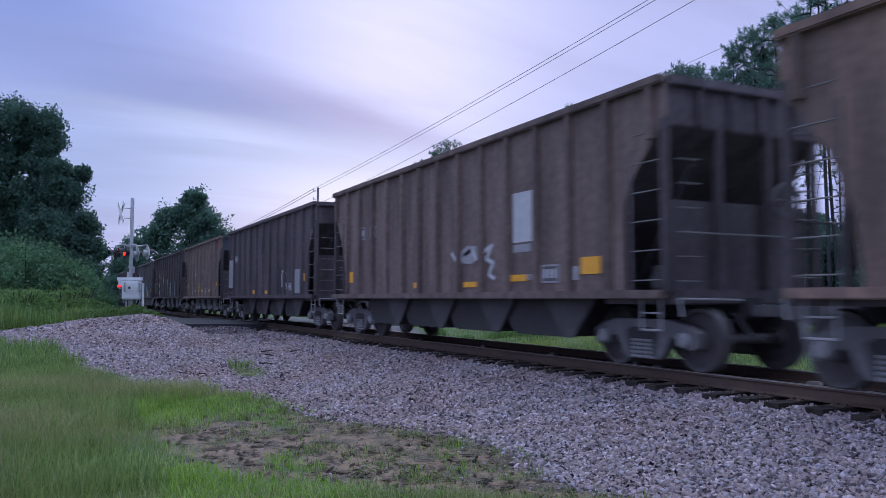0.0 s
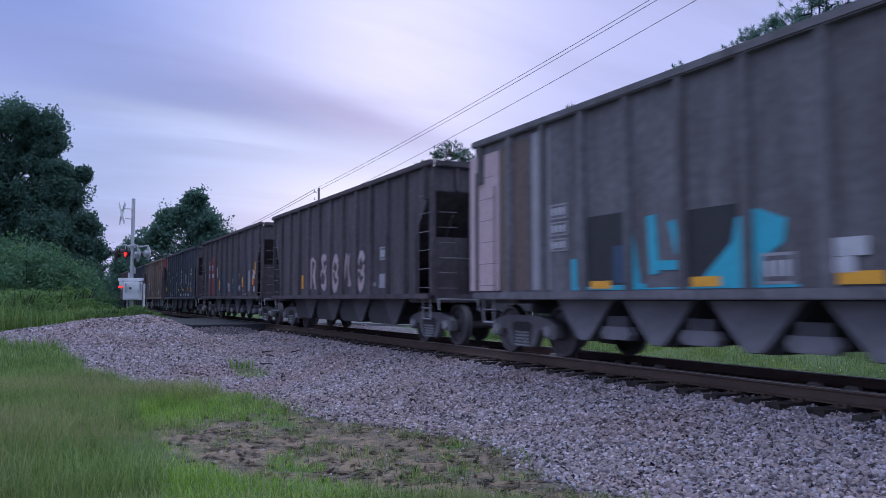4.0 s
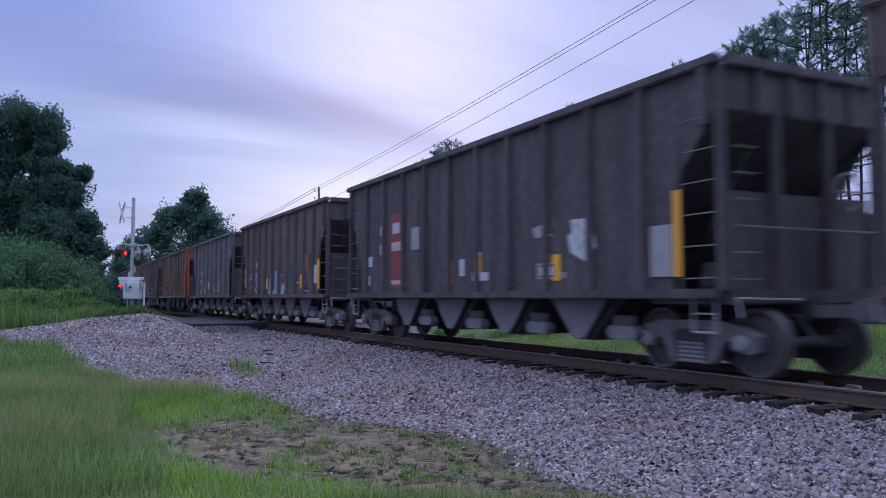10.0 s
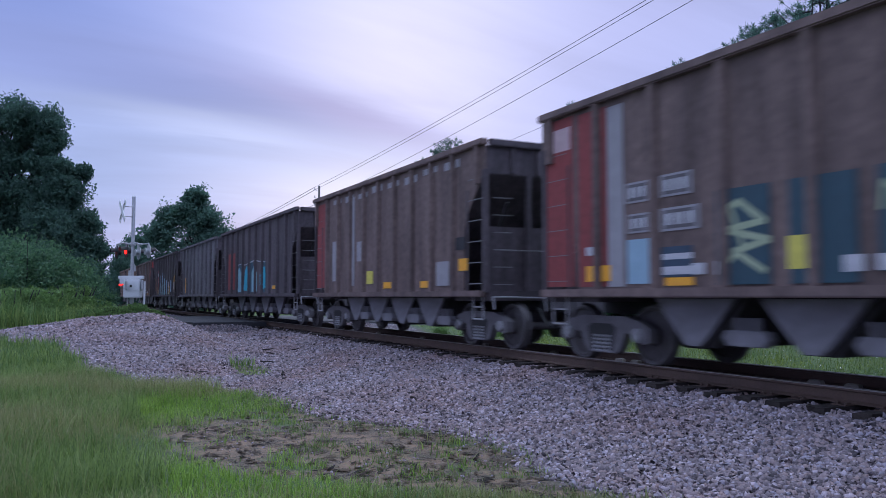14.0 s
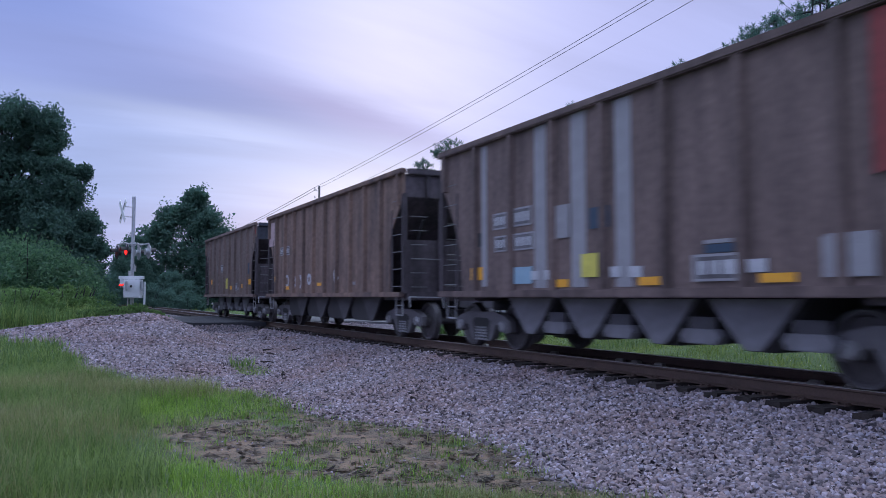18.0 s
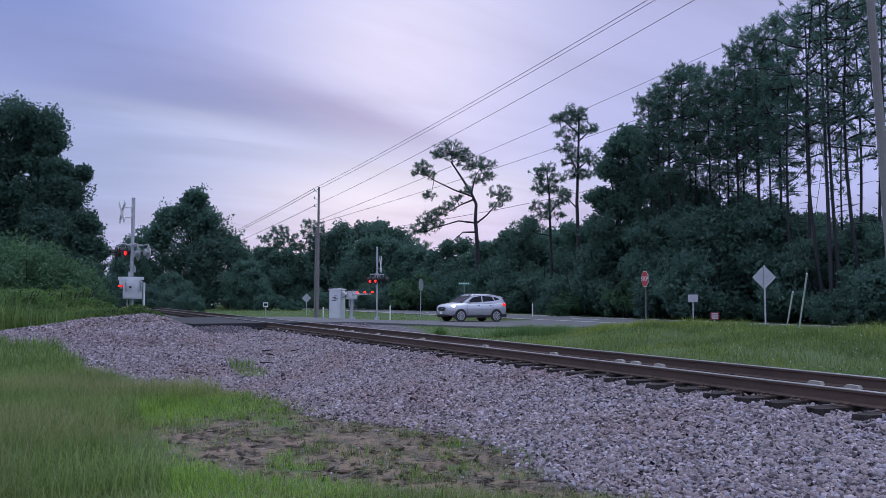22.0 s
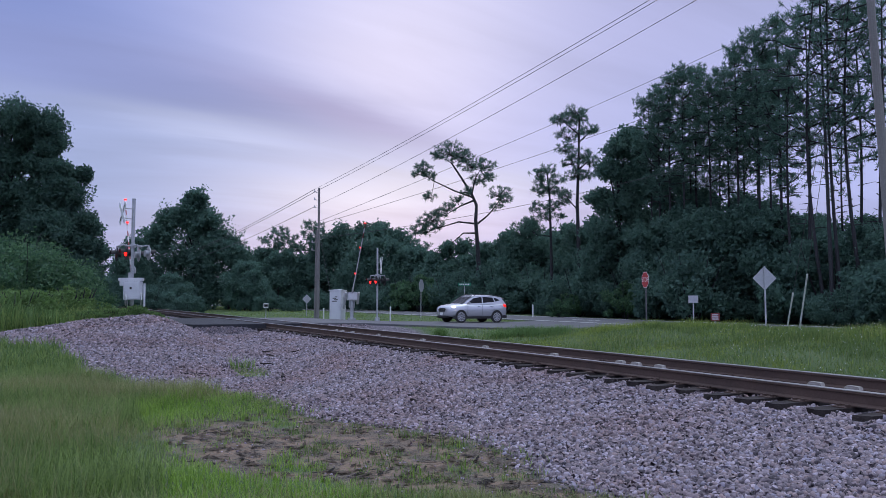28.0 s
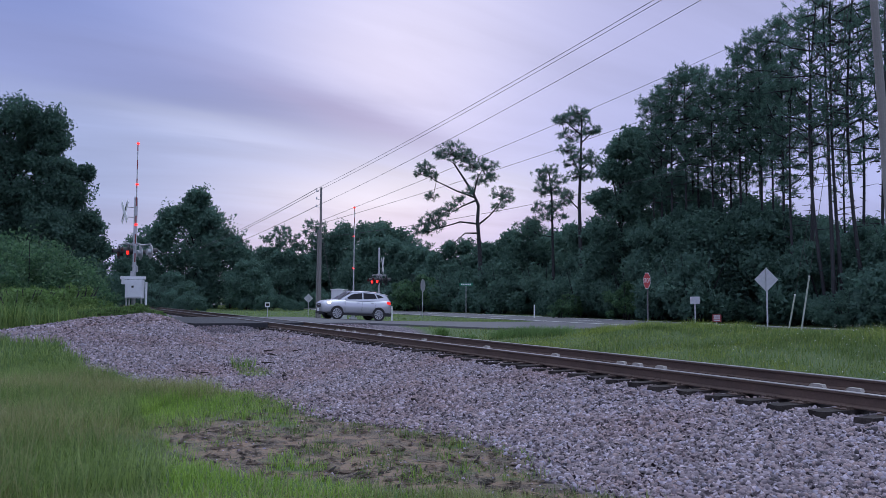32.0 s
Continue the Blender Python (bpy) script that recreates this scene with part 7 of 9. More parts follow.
def pine_tree(seed, tall, first, spread, whorls=26, shoots=9, tuft=0.44, per=26, bend=0.3):
    """Tall stand pine: long bare trunk, upswept limbs, crown rounded at the top."""
    r = np.random.RandomState(seed)
    bow = r.uniform(-bend, bend)
    tx = lambda z: bow * math.sin(z / tall * 3.0)
    trunk = [(tx(z), 0.4 * bow * math.sin(z / tall * 2.2), z, 0.0062 * tall * (1 - 0.72 * max(0, z) / tall)) for z in np.linspace(-0.3, tall * 0.98, 10)]
    paths, cc, rr = [trunk], [], []
    for k in range(whorls):
        t = (k + r.uniform(0.0, 1.0)) / whorls
        z = first + (tall - first) * t * 0.95
        a = 2.4 * k + r.uniform(-0.5, 0.5)
        shape = math.sin(math.pi * min(1.0, 0.16 + 0.78 * t)) ** 0.7
        reach = spread * shape * r.uniform(0.5, 1.1)
        rise = reach * r.uniform(-0.2, 0.9)
        ex, ey, x0 = math.cos(a) * reach, math.sin(a) * reach, tx(z)
        paths.append([(x0, 0, z, 0.0030 * tall), (x0 + ex * 0.55, ey * 0.55, z + rise * 0.3, 0.0018 * tall), (x0 + ex, ey, z + rise, 0.0007 * tall)])
        for j in range(shoots if t > 0.12 else shoots // 2):
            s = 0.40 + 0.66 * (j + r.uniform(0, 1)) / shoots
            o = r.normal(size=3) * np.array((0.34, 0.34, 0.28)) * (0.6 + 0.25 * spread)
            e = (x0 + ex * s + o[0], ey * s + o[1], z + rise * s * s + o[2] + 0.1)
            cc.append(e)
            rr.append(tuft * r.uniform(0.7, 1.3))
            if j % 2:
                paths.append([(x0 + ex * s * 0.85, ey * s * 0.85, z + rise * s * s * 0.8, 0.0008 * tall), e + (0.008,)])
    for j in range(14):
        cc.append((tx(tall) + r.normal() * 0.4, r.normal() * 0.4, tall - abs(r.normal()) * 0.6))
        rr.append(tuft)
    for k in range(5):          # dead snags below the crown
        z, a = first * r.uniform(0.55, 1.0), r.uniform(0, 6.28)
        ln = r.uniform(0.5, 1.5)
        paths.append([(tx(z), 0, z, 0.0016 * tall), (tx(z) + math.cos(a) * ln, math.sin(a) * ln, z + r.uniform(-0.2, 0.3), 0.006)])
    v, f = needles(cc, rr, per, 0.06, r)
    return tubes(paths, 6) + (v, f)


def shrub(seed, tall, spread, per=60, clumps=55, leaf=0.16):
    r = np.random.RandomState(seed)
    cc, rr, paths = [], [], []
    for k in range(clumps):
        a, q = r.uniform(0, 6.28), math.sqrt(r.uniform(0, 1))
        h = tall * (1 - 0.45 * q * q) * r.uniform(0.2, 0.95)
        cc.append((math.cos(a) * spread * q, math.sin(a) * spread * q, h * 0.88))
        rr.append(min(tall, spread) * r.uniform(0.12, 0.32))
    for k in range(7):
        a = k * 0.9
        paths.append([(0.1 * math.cos(a), 0.1 * math.sin(a), -0.2, 0.04), (spread * 0.4 * math.cos(a), spread * 0.4 * math.sin(a), tall * 0.45, 0.025),
                      (spread * 0.6 * math.cos(a), spread * 0.6 * math.sin(a), tall * 0.8, 0.008)])
    v, f = leaves(cc, rr, per, leaf, 0.8, r, 0.9)
    tv, tf = tubes(paths, 5)
    return tv, tf, v, f


def tree_thing(name, made, leaf_mat, label, category, at, turn=0.0, scale=1.0, group=""):
    tv, tf, v, f = made
    x, y = at
    ob = thing(name, pose(x, y, float(height(x, y)) - 0.05, 0, 0, turn), label, category, group)
    ob.scale = (scale, scale, scale)
    hang("trunk", mesh_arrays("trunk", tv, tf, M_BARK, True), ob)
    hang("crown", mesh_arrays("crown", v, f, leaf_mat), ob)
    return ob


def again(ob, at, turn, scale):
    x, y = at
    c = copy_thing(ob, pose(x, y, float(height(x, y)) - 0.05, 0, 0, turn))
    c.scale = (scale, scale, scale)
    return c


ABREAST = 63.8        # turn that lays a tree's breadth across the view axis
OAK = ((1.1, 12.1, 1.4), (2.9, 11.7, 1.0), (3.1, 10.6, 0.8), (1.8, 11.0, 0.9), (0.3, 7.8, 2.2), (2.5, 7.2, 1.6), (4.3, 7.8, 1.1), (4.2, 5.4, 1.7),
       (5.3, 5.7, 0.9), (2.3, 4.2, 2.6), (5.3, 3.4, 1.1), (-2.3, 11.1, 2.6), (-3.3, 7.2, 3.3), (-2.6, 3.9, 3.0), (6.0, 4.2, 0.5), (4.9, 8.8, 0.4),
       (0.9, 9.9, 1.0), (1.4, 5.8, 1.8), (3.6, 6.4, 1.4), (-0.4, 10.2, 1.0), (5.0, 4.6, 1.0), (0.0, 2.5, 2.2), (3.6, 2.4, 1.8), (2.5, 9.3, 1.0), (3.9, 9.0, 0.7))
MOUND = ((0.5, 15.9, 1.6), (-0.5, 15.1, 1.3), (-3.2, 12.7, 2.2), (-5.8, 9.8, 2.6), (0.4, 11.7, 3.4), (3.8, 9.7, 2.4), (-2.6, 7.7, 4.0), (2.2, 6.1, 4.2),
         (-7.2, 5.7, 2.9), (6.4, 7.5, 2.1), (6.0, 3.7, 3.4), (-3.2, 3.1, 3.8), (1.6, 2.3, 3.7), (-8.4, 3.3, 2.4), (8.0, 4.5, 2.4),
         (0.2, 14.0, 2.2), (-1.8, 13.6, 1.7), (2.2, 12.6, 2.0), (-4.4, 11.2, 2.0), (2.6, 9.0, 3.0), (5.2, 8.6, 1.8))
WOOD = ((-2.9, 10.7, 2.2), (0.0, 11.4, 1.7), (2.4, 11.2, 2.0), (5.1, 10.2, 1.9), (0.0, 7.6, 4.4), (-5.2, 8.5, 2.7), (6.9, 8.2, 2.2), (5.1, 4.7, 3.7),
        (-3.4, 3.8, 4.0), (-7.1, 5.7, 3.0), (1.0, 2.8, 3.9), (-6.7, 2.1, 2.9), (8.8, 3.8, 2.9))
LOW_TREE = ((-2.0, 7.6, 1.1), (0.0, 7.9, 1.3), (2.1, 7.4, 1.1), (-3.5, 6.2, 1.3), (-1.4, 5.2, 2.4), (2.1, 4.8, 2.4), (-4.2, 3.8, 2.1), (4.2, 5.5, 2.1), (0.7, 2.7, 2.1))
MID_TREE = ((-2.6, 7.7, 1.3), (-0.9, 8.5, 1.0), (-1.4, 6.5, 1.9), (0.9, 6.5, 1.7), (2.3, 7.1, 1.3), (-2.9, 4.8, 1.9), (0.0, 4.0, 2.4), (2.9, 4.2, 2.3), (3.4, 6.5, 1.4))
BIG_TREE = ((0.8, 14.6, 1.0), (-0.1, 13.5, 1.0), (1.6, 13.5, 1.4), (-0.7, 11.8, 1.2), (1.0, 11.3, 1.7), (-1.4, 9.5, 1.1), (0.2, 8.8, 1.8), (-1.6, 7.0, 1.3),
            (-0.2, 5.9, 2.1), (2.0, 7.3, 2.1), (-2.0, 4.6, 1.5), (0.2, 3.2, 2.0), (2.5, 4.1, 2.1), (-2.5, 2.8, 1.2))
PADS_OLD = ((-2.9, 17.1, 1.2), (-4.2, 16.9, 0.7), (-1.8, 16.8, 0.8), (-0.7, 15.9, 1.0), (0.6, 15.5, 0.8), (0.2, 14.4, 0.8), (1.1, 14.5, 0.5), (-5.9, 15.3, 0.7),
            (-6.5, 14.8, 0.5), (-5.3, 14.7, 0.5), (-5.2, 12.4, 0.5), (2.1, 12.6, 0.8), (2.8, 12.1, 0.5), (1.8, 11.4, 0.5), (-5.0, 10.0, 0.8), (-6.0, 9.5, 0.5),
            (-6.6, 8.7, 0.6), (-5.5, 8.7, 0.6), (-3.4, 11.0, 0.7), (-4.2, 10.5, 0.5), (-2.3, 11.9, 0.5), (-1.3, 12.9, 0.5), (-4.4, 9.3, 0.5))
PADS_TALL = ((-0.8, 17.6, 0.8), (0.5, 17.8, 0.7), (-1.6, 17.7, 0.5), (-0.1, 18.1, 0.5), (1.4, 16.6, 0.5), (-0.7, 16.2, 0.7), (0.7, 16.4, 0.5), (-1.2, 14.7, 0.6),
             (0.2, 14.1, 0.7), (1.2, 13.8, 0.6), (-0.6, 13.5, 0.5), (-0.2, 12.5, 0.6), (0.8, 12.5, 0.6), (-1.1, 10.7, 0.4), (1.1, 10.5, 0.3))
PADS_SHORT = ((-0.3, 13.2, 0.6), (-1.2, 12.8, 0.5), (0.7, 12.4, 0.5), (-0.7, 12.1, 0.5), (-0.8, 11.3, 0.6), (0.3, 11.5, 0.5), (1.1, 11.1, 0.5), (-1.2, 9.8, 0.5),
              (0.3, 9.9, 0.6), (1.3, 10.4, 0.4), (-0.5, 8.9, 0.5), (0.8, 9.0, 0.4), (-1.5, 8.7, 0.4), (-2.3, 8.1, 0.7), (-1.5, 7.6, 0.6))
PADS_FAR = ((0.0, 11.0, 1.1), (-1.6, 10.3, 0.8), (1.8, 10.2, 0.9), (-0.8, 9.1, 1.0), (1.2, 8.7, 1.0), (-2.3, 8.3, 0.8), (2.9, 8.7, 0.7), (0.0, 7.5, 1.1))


def bearing(across, ahead):
    """Plan position from the tangent of the bearing off the view axis."""
    return plan(ahead, across * ahead)


def build_trees():
    rnd = random.Random(8)
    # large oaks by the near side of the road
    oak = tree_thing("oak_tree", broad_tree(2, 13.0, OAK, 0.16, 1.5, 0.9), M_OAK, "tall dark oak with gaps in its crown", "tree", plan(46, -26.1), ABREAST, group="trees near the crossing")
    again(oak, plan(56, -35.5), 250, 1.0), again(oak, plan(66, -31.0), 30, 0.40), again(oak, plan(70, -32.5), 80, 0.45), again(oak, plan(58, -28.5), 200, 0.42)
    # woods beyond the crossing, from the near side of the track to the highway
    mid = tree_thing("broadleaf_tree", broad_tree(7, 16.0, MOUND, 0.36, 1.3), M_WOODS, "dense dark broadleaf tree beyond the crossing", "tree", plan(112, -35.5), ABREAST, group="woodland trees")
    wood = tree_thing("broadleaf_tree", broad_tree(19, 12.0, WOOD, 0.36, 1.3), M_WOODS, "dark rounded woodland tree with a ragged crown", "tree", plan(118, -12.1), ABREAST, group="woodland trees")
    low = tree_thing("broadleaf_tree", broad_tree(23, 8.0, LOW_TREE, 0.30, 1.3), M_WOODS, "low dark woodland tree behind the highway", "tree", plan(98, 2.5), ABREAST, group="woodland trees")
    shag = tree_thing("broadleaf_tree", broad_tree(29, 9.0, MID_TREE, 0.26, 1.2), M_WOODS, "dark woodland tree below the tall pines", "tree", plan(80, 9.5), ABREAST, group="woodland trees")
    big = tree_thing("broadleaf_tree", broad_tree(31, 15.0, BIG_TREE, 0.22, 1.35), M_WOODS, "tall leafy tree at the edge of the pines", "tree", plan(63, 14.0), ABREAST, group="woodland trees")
    again(mid, plan(104, -41.0), 160, 0.55), again(low, plan(96, -33), 30, 0.55), again(low, plan(100, -25), 200, 0.72), again(low, plan(112, -22), 90, 0.95), again(low, plan(118, -26), 150, 1.0)
    again(wood, plan(126, -27), 240, 0.72), again(wood, plan(130, -20), 30, 0.72), again(wood, plan(124, -2.5), 200, 0.62), again(low, plan(104, -3.8), 20, 0.95), again(wood, plan(126, 3), 80, 0.62)
    again(low, plan(108, -8.8), 40, 1.12), again(low, plan(112, -5.6), 140, 1.0)
    again(low, plan(90, 6.0), 100, 0.90), again(shag, plan(84, 12.5), 200, 1.0), again(shag, plan(74, 14.6), 100, 0.95), again(big, plan(66, 16.5), 190, 0.86), again(big, plan(66, 18.8), 20, 0.80)
    again(shag, plan(64, 20.3), 150, 1.12), again(shag, plan(62, 22.8), 250, 1.05), again(shag, plan(60, 25.2), 20, 0.95), again(shag, plan(59, 28.0), 300, 0.85), again(shag, plan(56, 30.0), 130, 0.80)
    again(shag, plan(68, 24.5), 60, 0.95), again(shag, plan(68, 28.5), 210, 0.9), again(low, plan(110, 10), 200, 1.1), again(low, plan(96, 13), 300, 1.1)
    for b, d, s in ((0.285, 58, 0.80), (0.315, 57, 0.90), (0.345, 55, 0.85), (0.372, 56, 0.95), (0.402, 54, 0.88), (0.432, 53, 0.82), (0.458, 51, 0.70), (0.485, 50, 0.60), (0.512, 48, 0.66), (0.54, 47, 0.58), (0.565, 46, 0.62)):
        again(shag, bearing(b, d), rnd.uniform(0, 360), s)
    # undergrowth at the foot of the woods
    bush = tree_thing("shrub", shrub(3, 3.4, 2.2, 130, 80, 0.14), M_THICKET, "dense dark green roadside shrub", "shrub", plan(70, 12.0), group="roadside shrubs")
    for k in range(48):
        x = -122 + 116 * k / 47 + rnd.uniform(-1.2, 1.2)
        again(bush, (x, 38.8 + rnd.uniform(-0.5, 4.0)), rnd.uniform(0, 360), rnd.uniform(0.55, 1.0) if k % 3 else rnd.uniform(1.3, 1.8))
    for k in range(30):          # taller thicket behind, closing the view between the trunks
        again(bush, (-128 + 4.1 * k + rnd.uniform(-1, 1), 44.0 + rnd.uniform(-1, 5)), rnd.uniform(0, 360), rnd.uniform(1.5, 2.4) * (1.0 if k < 25 else 0.85))
    for ahead, aside, s in ((96, -21, 0.9), (98, -24, 0.7), (92, -17.5, 0.5), (96, -13, 1.0), (90, -29, 0.9), (84, -31.0, 1.0), (100, -34, 1.1), (106, -27, 1.0), (112, -20, 1.2), (104, -16.5, 1.0), (98, -9, 1.2), (94, -6, 1.1), (112, -48, 2.2), (120, -44, 2.2),
                            (130, -38, 2.4), (128, -30, 2.3), (126, -22, 2.3), (124, -14, 2.3), (70, -36, 1.6), (66, -33, 1.4)):
        again(bush, plan(ahead, aside), rnd.uniform(0, 360), s)
    light = tree_thing("shrub", shrub(5, 3.6, 1.5, 150, 46, 0.14), M_BUSH, "paler green shrub at the edge of the woods", "shrub", plan(58, 13.3), group="roadside shrubs")
    again(light, plan(64, 10.0), 50, 0.7), again(light, plan(62, 9.0), 150, 0.55), again(light, plan(88, -2.6), 20, 1.5), again(light, plan(92, -4.6), 220, 1.3)
    near = tree_thing("shrub", shrub(11, 4.0, 2.7, 330, 90, 0.10), M_BUSH, "rounded green bush on the bank", "shrub", plan(33.5, -17.6), 0, 1.1, group="bushes on the bank")
    again(near, plan(35, -20.2), 100, 1.3), again(near, plan(38, -18.0), 260, 0.75)
    weed = tree_thing("shrub", shrub(13, 1.1, 0.8, 130, 46, 0.06), M_WEED, "low leafy weeds on the gravel mound", "shrub", plan(29.6, -14.2), 0, 0.6, group="weeds")
    for k in range(120):
        aside = -17.5 + 6.3 * rnd.random()
        again(weed, plan(27.2 + rnd.uniform(0, 4.5) + 0.15 * (aside + 17), aside), rnd.uniform(0, 360), rnd.uniform(0.45, 0.9) * (1.7 if aside < -14.2 else 0.5))
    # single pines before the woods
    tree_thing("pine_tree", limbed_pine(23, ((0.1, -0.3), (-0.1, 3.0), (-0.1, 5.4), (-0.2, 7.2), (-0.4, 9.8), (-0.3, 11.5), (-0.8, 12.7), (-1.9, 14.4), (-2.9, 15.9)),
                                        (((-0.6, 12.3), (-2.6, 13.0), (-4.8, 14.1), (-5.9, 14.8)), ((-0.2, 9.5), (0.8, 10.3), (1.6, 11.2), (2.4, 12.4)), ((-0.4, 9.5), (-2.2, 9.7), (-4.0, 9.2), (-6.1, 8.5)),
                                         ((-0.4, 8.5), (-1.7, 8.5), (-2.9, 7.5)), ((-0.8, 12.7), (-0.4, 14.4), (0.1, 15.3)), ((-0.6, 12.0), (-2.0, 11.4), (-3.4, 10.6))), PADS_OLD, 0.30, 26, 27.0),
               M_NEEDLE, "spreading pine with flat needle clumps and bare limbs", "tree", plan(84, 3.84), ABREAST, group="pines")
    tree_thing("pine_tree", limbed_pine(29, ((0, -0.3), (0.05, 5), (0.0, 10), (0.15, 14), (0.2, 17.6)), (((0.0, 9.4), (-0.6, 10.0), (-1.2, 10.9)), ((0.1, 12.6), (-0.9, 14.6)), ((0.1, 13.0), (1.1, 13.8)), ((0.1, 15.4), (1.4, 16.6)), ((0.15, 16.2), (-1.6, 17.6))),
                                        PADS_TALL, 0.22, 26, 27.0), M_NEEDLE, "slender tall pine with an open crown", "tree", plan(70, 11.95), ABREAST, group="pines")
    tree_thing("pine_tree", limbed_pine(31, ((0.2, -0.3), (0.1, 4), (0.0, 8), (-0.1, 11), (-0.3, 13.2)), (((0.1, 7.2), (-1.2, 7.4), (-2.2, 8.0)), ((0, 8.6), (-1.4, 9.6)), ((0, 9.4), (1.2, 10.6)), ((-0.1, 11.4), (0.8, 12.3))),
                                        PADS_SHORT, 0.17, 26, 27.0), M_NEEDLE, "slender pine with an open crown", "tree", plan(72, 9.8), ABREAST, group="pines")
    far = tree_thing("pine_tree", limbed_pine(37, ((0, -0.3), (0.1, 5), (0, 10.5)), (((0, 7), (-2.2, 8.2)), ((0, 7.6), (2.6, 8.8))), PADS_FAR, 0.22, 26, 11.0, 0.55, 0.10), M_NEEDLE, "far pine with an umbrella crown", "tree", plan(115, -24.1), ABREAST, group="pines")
    again(far, plan(116, -18.4), 210, 1.06), again(far, plan(112, -30.3), 150, 0.92), again(far, plan(120, -4.6), 100, 0.92)
    # stand of tall pines across the highway: bearing, height, distance
    kinds = [tree_thing("pine_tree", made, M_NEEDLE, label, "tree", bearing(b, d), turn, tall / 20.0, group="pines") for made, label, b, tall, d, turn in (
        (pine_tree(37, 20.0, 10.5, 2.0, 26, 9, 0.38), "tall pine with a bare trunk and dense crown", 0.261, 17.0, 60, 10),
        (pine_tree(41, 20.0, 9.5, 2.3, 28, 9, 0.38), "tall pine with a bare trunk and dense crown", 0.290, 18.3, 58, 70),
        (pine_tree(45, 20.0, 11.5, 2.1, 24, 10, 0.38), "tall pine with a bare trunk and dense crown", 0.308, 18.5, 57, 140),
        (pine_tree(43, 20.0, 9.0, 2.4, 22, 6, 0.38, 20, 0.9), "very tall thin pine with a sparse crown", 0.461, 20.5, 50, 130),
        (pine_tree(47, 20.0, 10.0, 2.2, 20, 6, 0.38, 20, 1.0), "very tall thin pine with a sparse crown", 0.484, 20.8, 47, 30))]
    for k, b, tall, d in ((1, 0.274, 17.6, 59), (2, 0.326, 19.2, 60), (0, 0.341, 17.2, 56), (1, 0.361, 18.4, 57), (2, 0.376, 19.4, 55), (0, 0.399, 20.2, 54), (1, 0.428, 20.6, 52), (2, 0.415, 18.8, 54), (0, 0.386, 18.6, 60), (1, 0.354, 17.8, 62),
                          (2, 0.315, 17.2, 62), (0, 0.283, 16.6, 62), (1, 0.437, 17.5, 56), (2, 0.404, 18.0, 60), (3, 0.444, 17.4, 50), (3, 0.491, 21.4, 46), (4, 0.504, 21.0, 46), (3, 0.522, 20.5, 50), (4, 0.534, 21.2, 46), (3, 0.544, 20.2, 48),
                          (4, 0.575, 20.5, 44), (0, 0.62, 20.0, 46), (4, 0.512, 17.0, 56)):
        again(kinds[k], bearing(b, d), rnd.uniform(0, 360), tall / 20.0)


build_trees()

# ---------------------------------------------------------------- crossing signals


def lamp_head(mast, x, y, z, face, mat):
    """Round crossing lamp: black target disc, hood, lens; face in degrees round z."""
    bm = bmesh.new()
    bmesh.ops.create_cone(bm, cap_ends=True, segments=24, radius1=0.30, radius2=0.30, depth=0.02, matrix=Euler((math.pi / 2, 0, 0)).to_matrix().to_4x4())
    head = part("lamp_target", bm, M_GALV if mat is M_DIM_LAMP else M_BLACK, mast, "round target disc", m=pose(x, y, z, 0, 0, face))
    bm = bmesh.new()
    rod(bm, (0, -0.16, 0), (0, -0.01, 0), 0.11, 0.15, 14)
    part("housing", bm, M_GALV if mat is M_DIM_LAMP else M_BLACK, head, m=pose(0, 0.17, 0))
    bm = bmesh.new()
    lathe(bm, [(0.10, -0.03), (0.148, -0.02), (0.15, 0.0)], 20)
    part("lens", bm, mat, head, "glowing red lens", m=pose(0, -0.015, 0))
    bm = bmesh.new()
    seg = 14
    pts = [(0.165 * math.cos(math.pi * k / seg), 0.165 * math.sin(math.pi * k / seg)) for k in range(seg + 1)]
    for (x0, z0), (x1, z1) in zip(pts, pts[1:]):
        v = [bm.verts.new(p) for p in ((x0, -0.01, z0), (x1, -0.01, z1), (x1 * 0.96, -0.26, z1), (x0 * 0.96, -0.26, z0))]
        bm.faces.new(v)
    bmesh.ops.remove_doubles(bm, verts=bm.verts[:], dist=0.0005)
    bmesh.ops.solidify(bm, geom=bm.faces[:], thickness=0.008)
    part("hood", bm, M_BLACK, head)


def crossbuck(mast, x, y, z, face):
    bm = bmesh.new()
    top = hang("crossbuck", block_mesh("crossbuck_blade", 0.23, 0.02, 1.22, M_WHITE, 0.004), mast, pose(x, y, z, 0, 45, face), "white crossed blades with black bars")
    hang("crossbuck_blade", block_mesh("crossbuck_blade", 0.23, 0.02, 1.22, M_WHITE, 0.004), top, pose(0, -0.024, 0, 0, 90, 0))
    for s, rot in ((0.26, 0), (-0.26, 0)):
        bm2 = bmesh.new()
        for k in range(4):
            box(bm2, 0, 0, (k - 1.5) * 0.09, 0.11, 0.004, 0.05)
        part("lettering_bars", bm2, M_BLACK, top, m=pose(0, -0.014, s))
    bm.free()


M_DARK_LAMP = material("unlit_red_lens", (0.12, 0.01, 0.012), 0.3, bump=0)


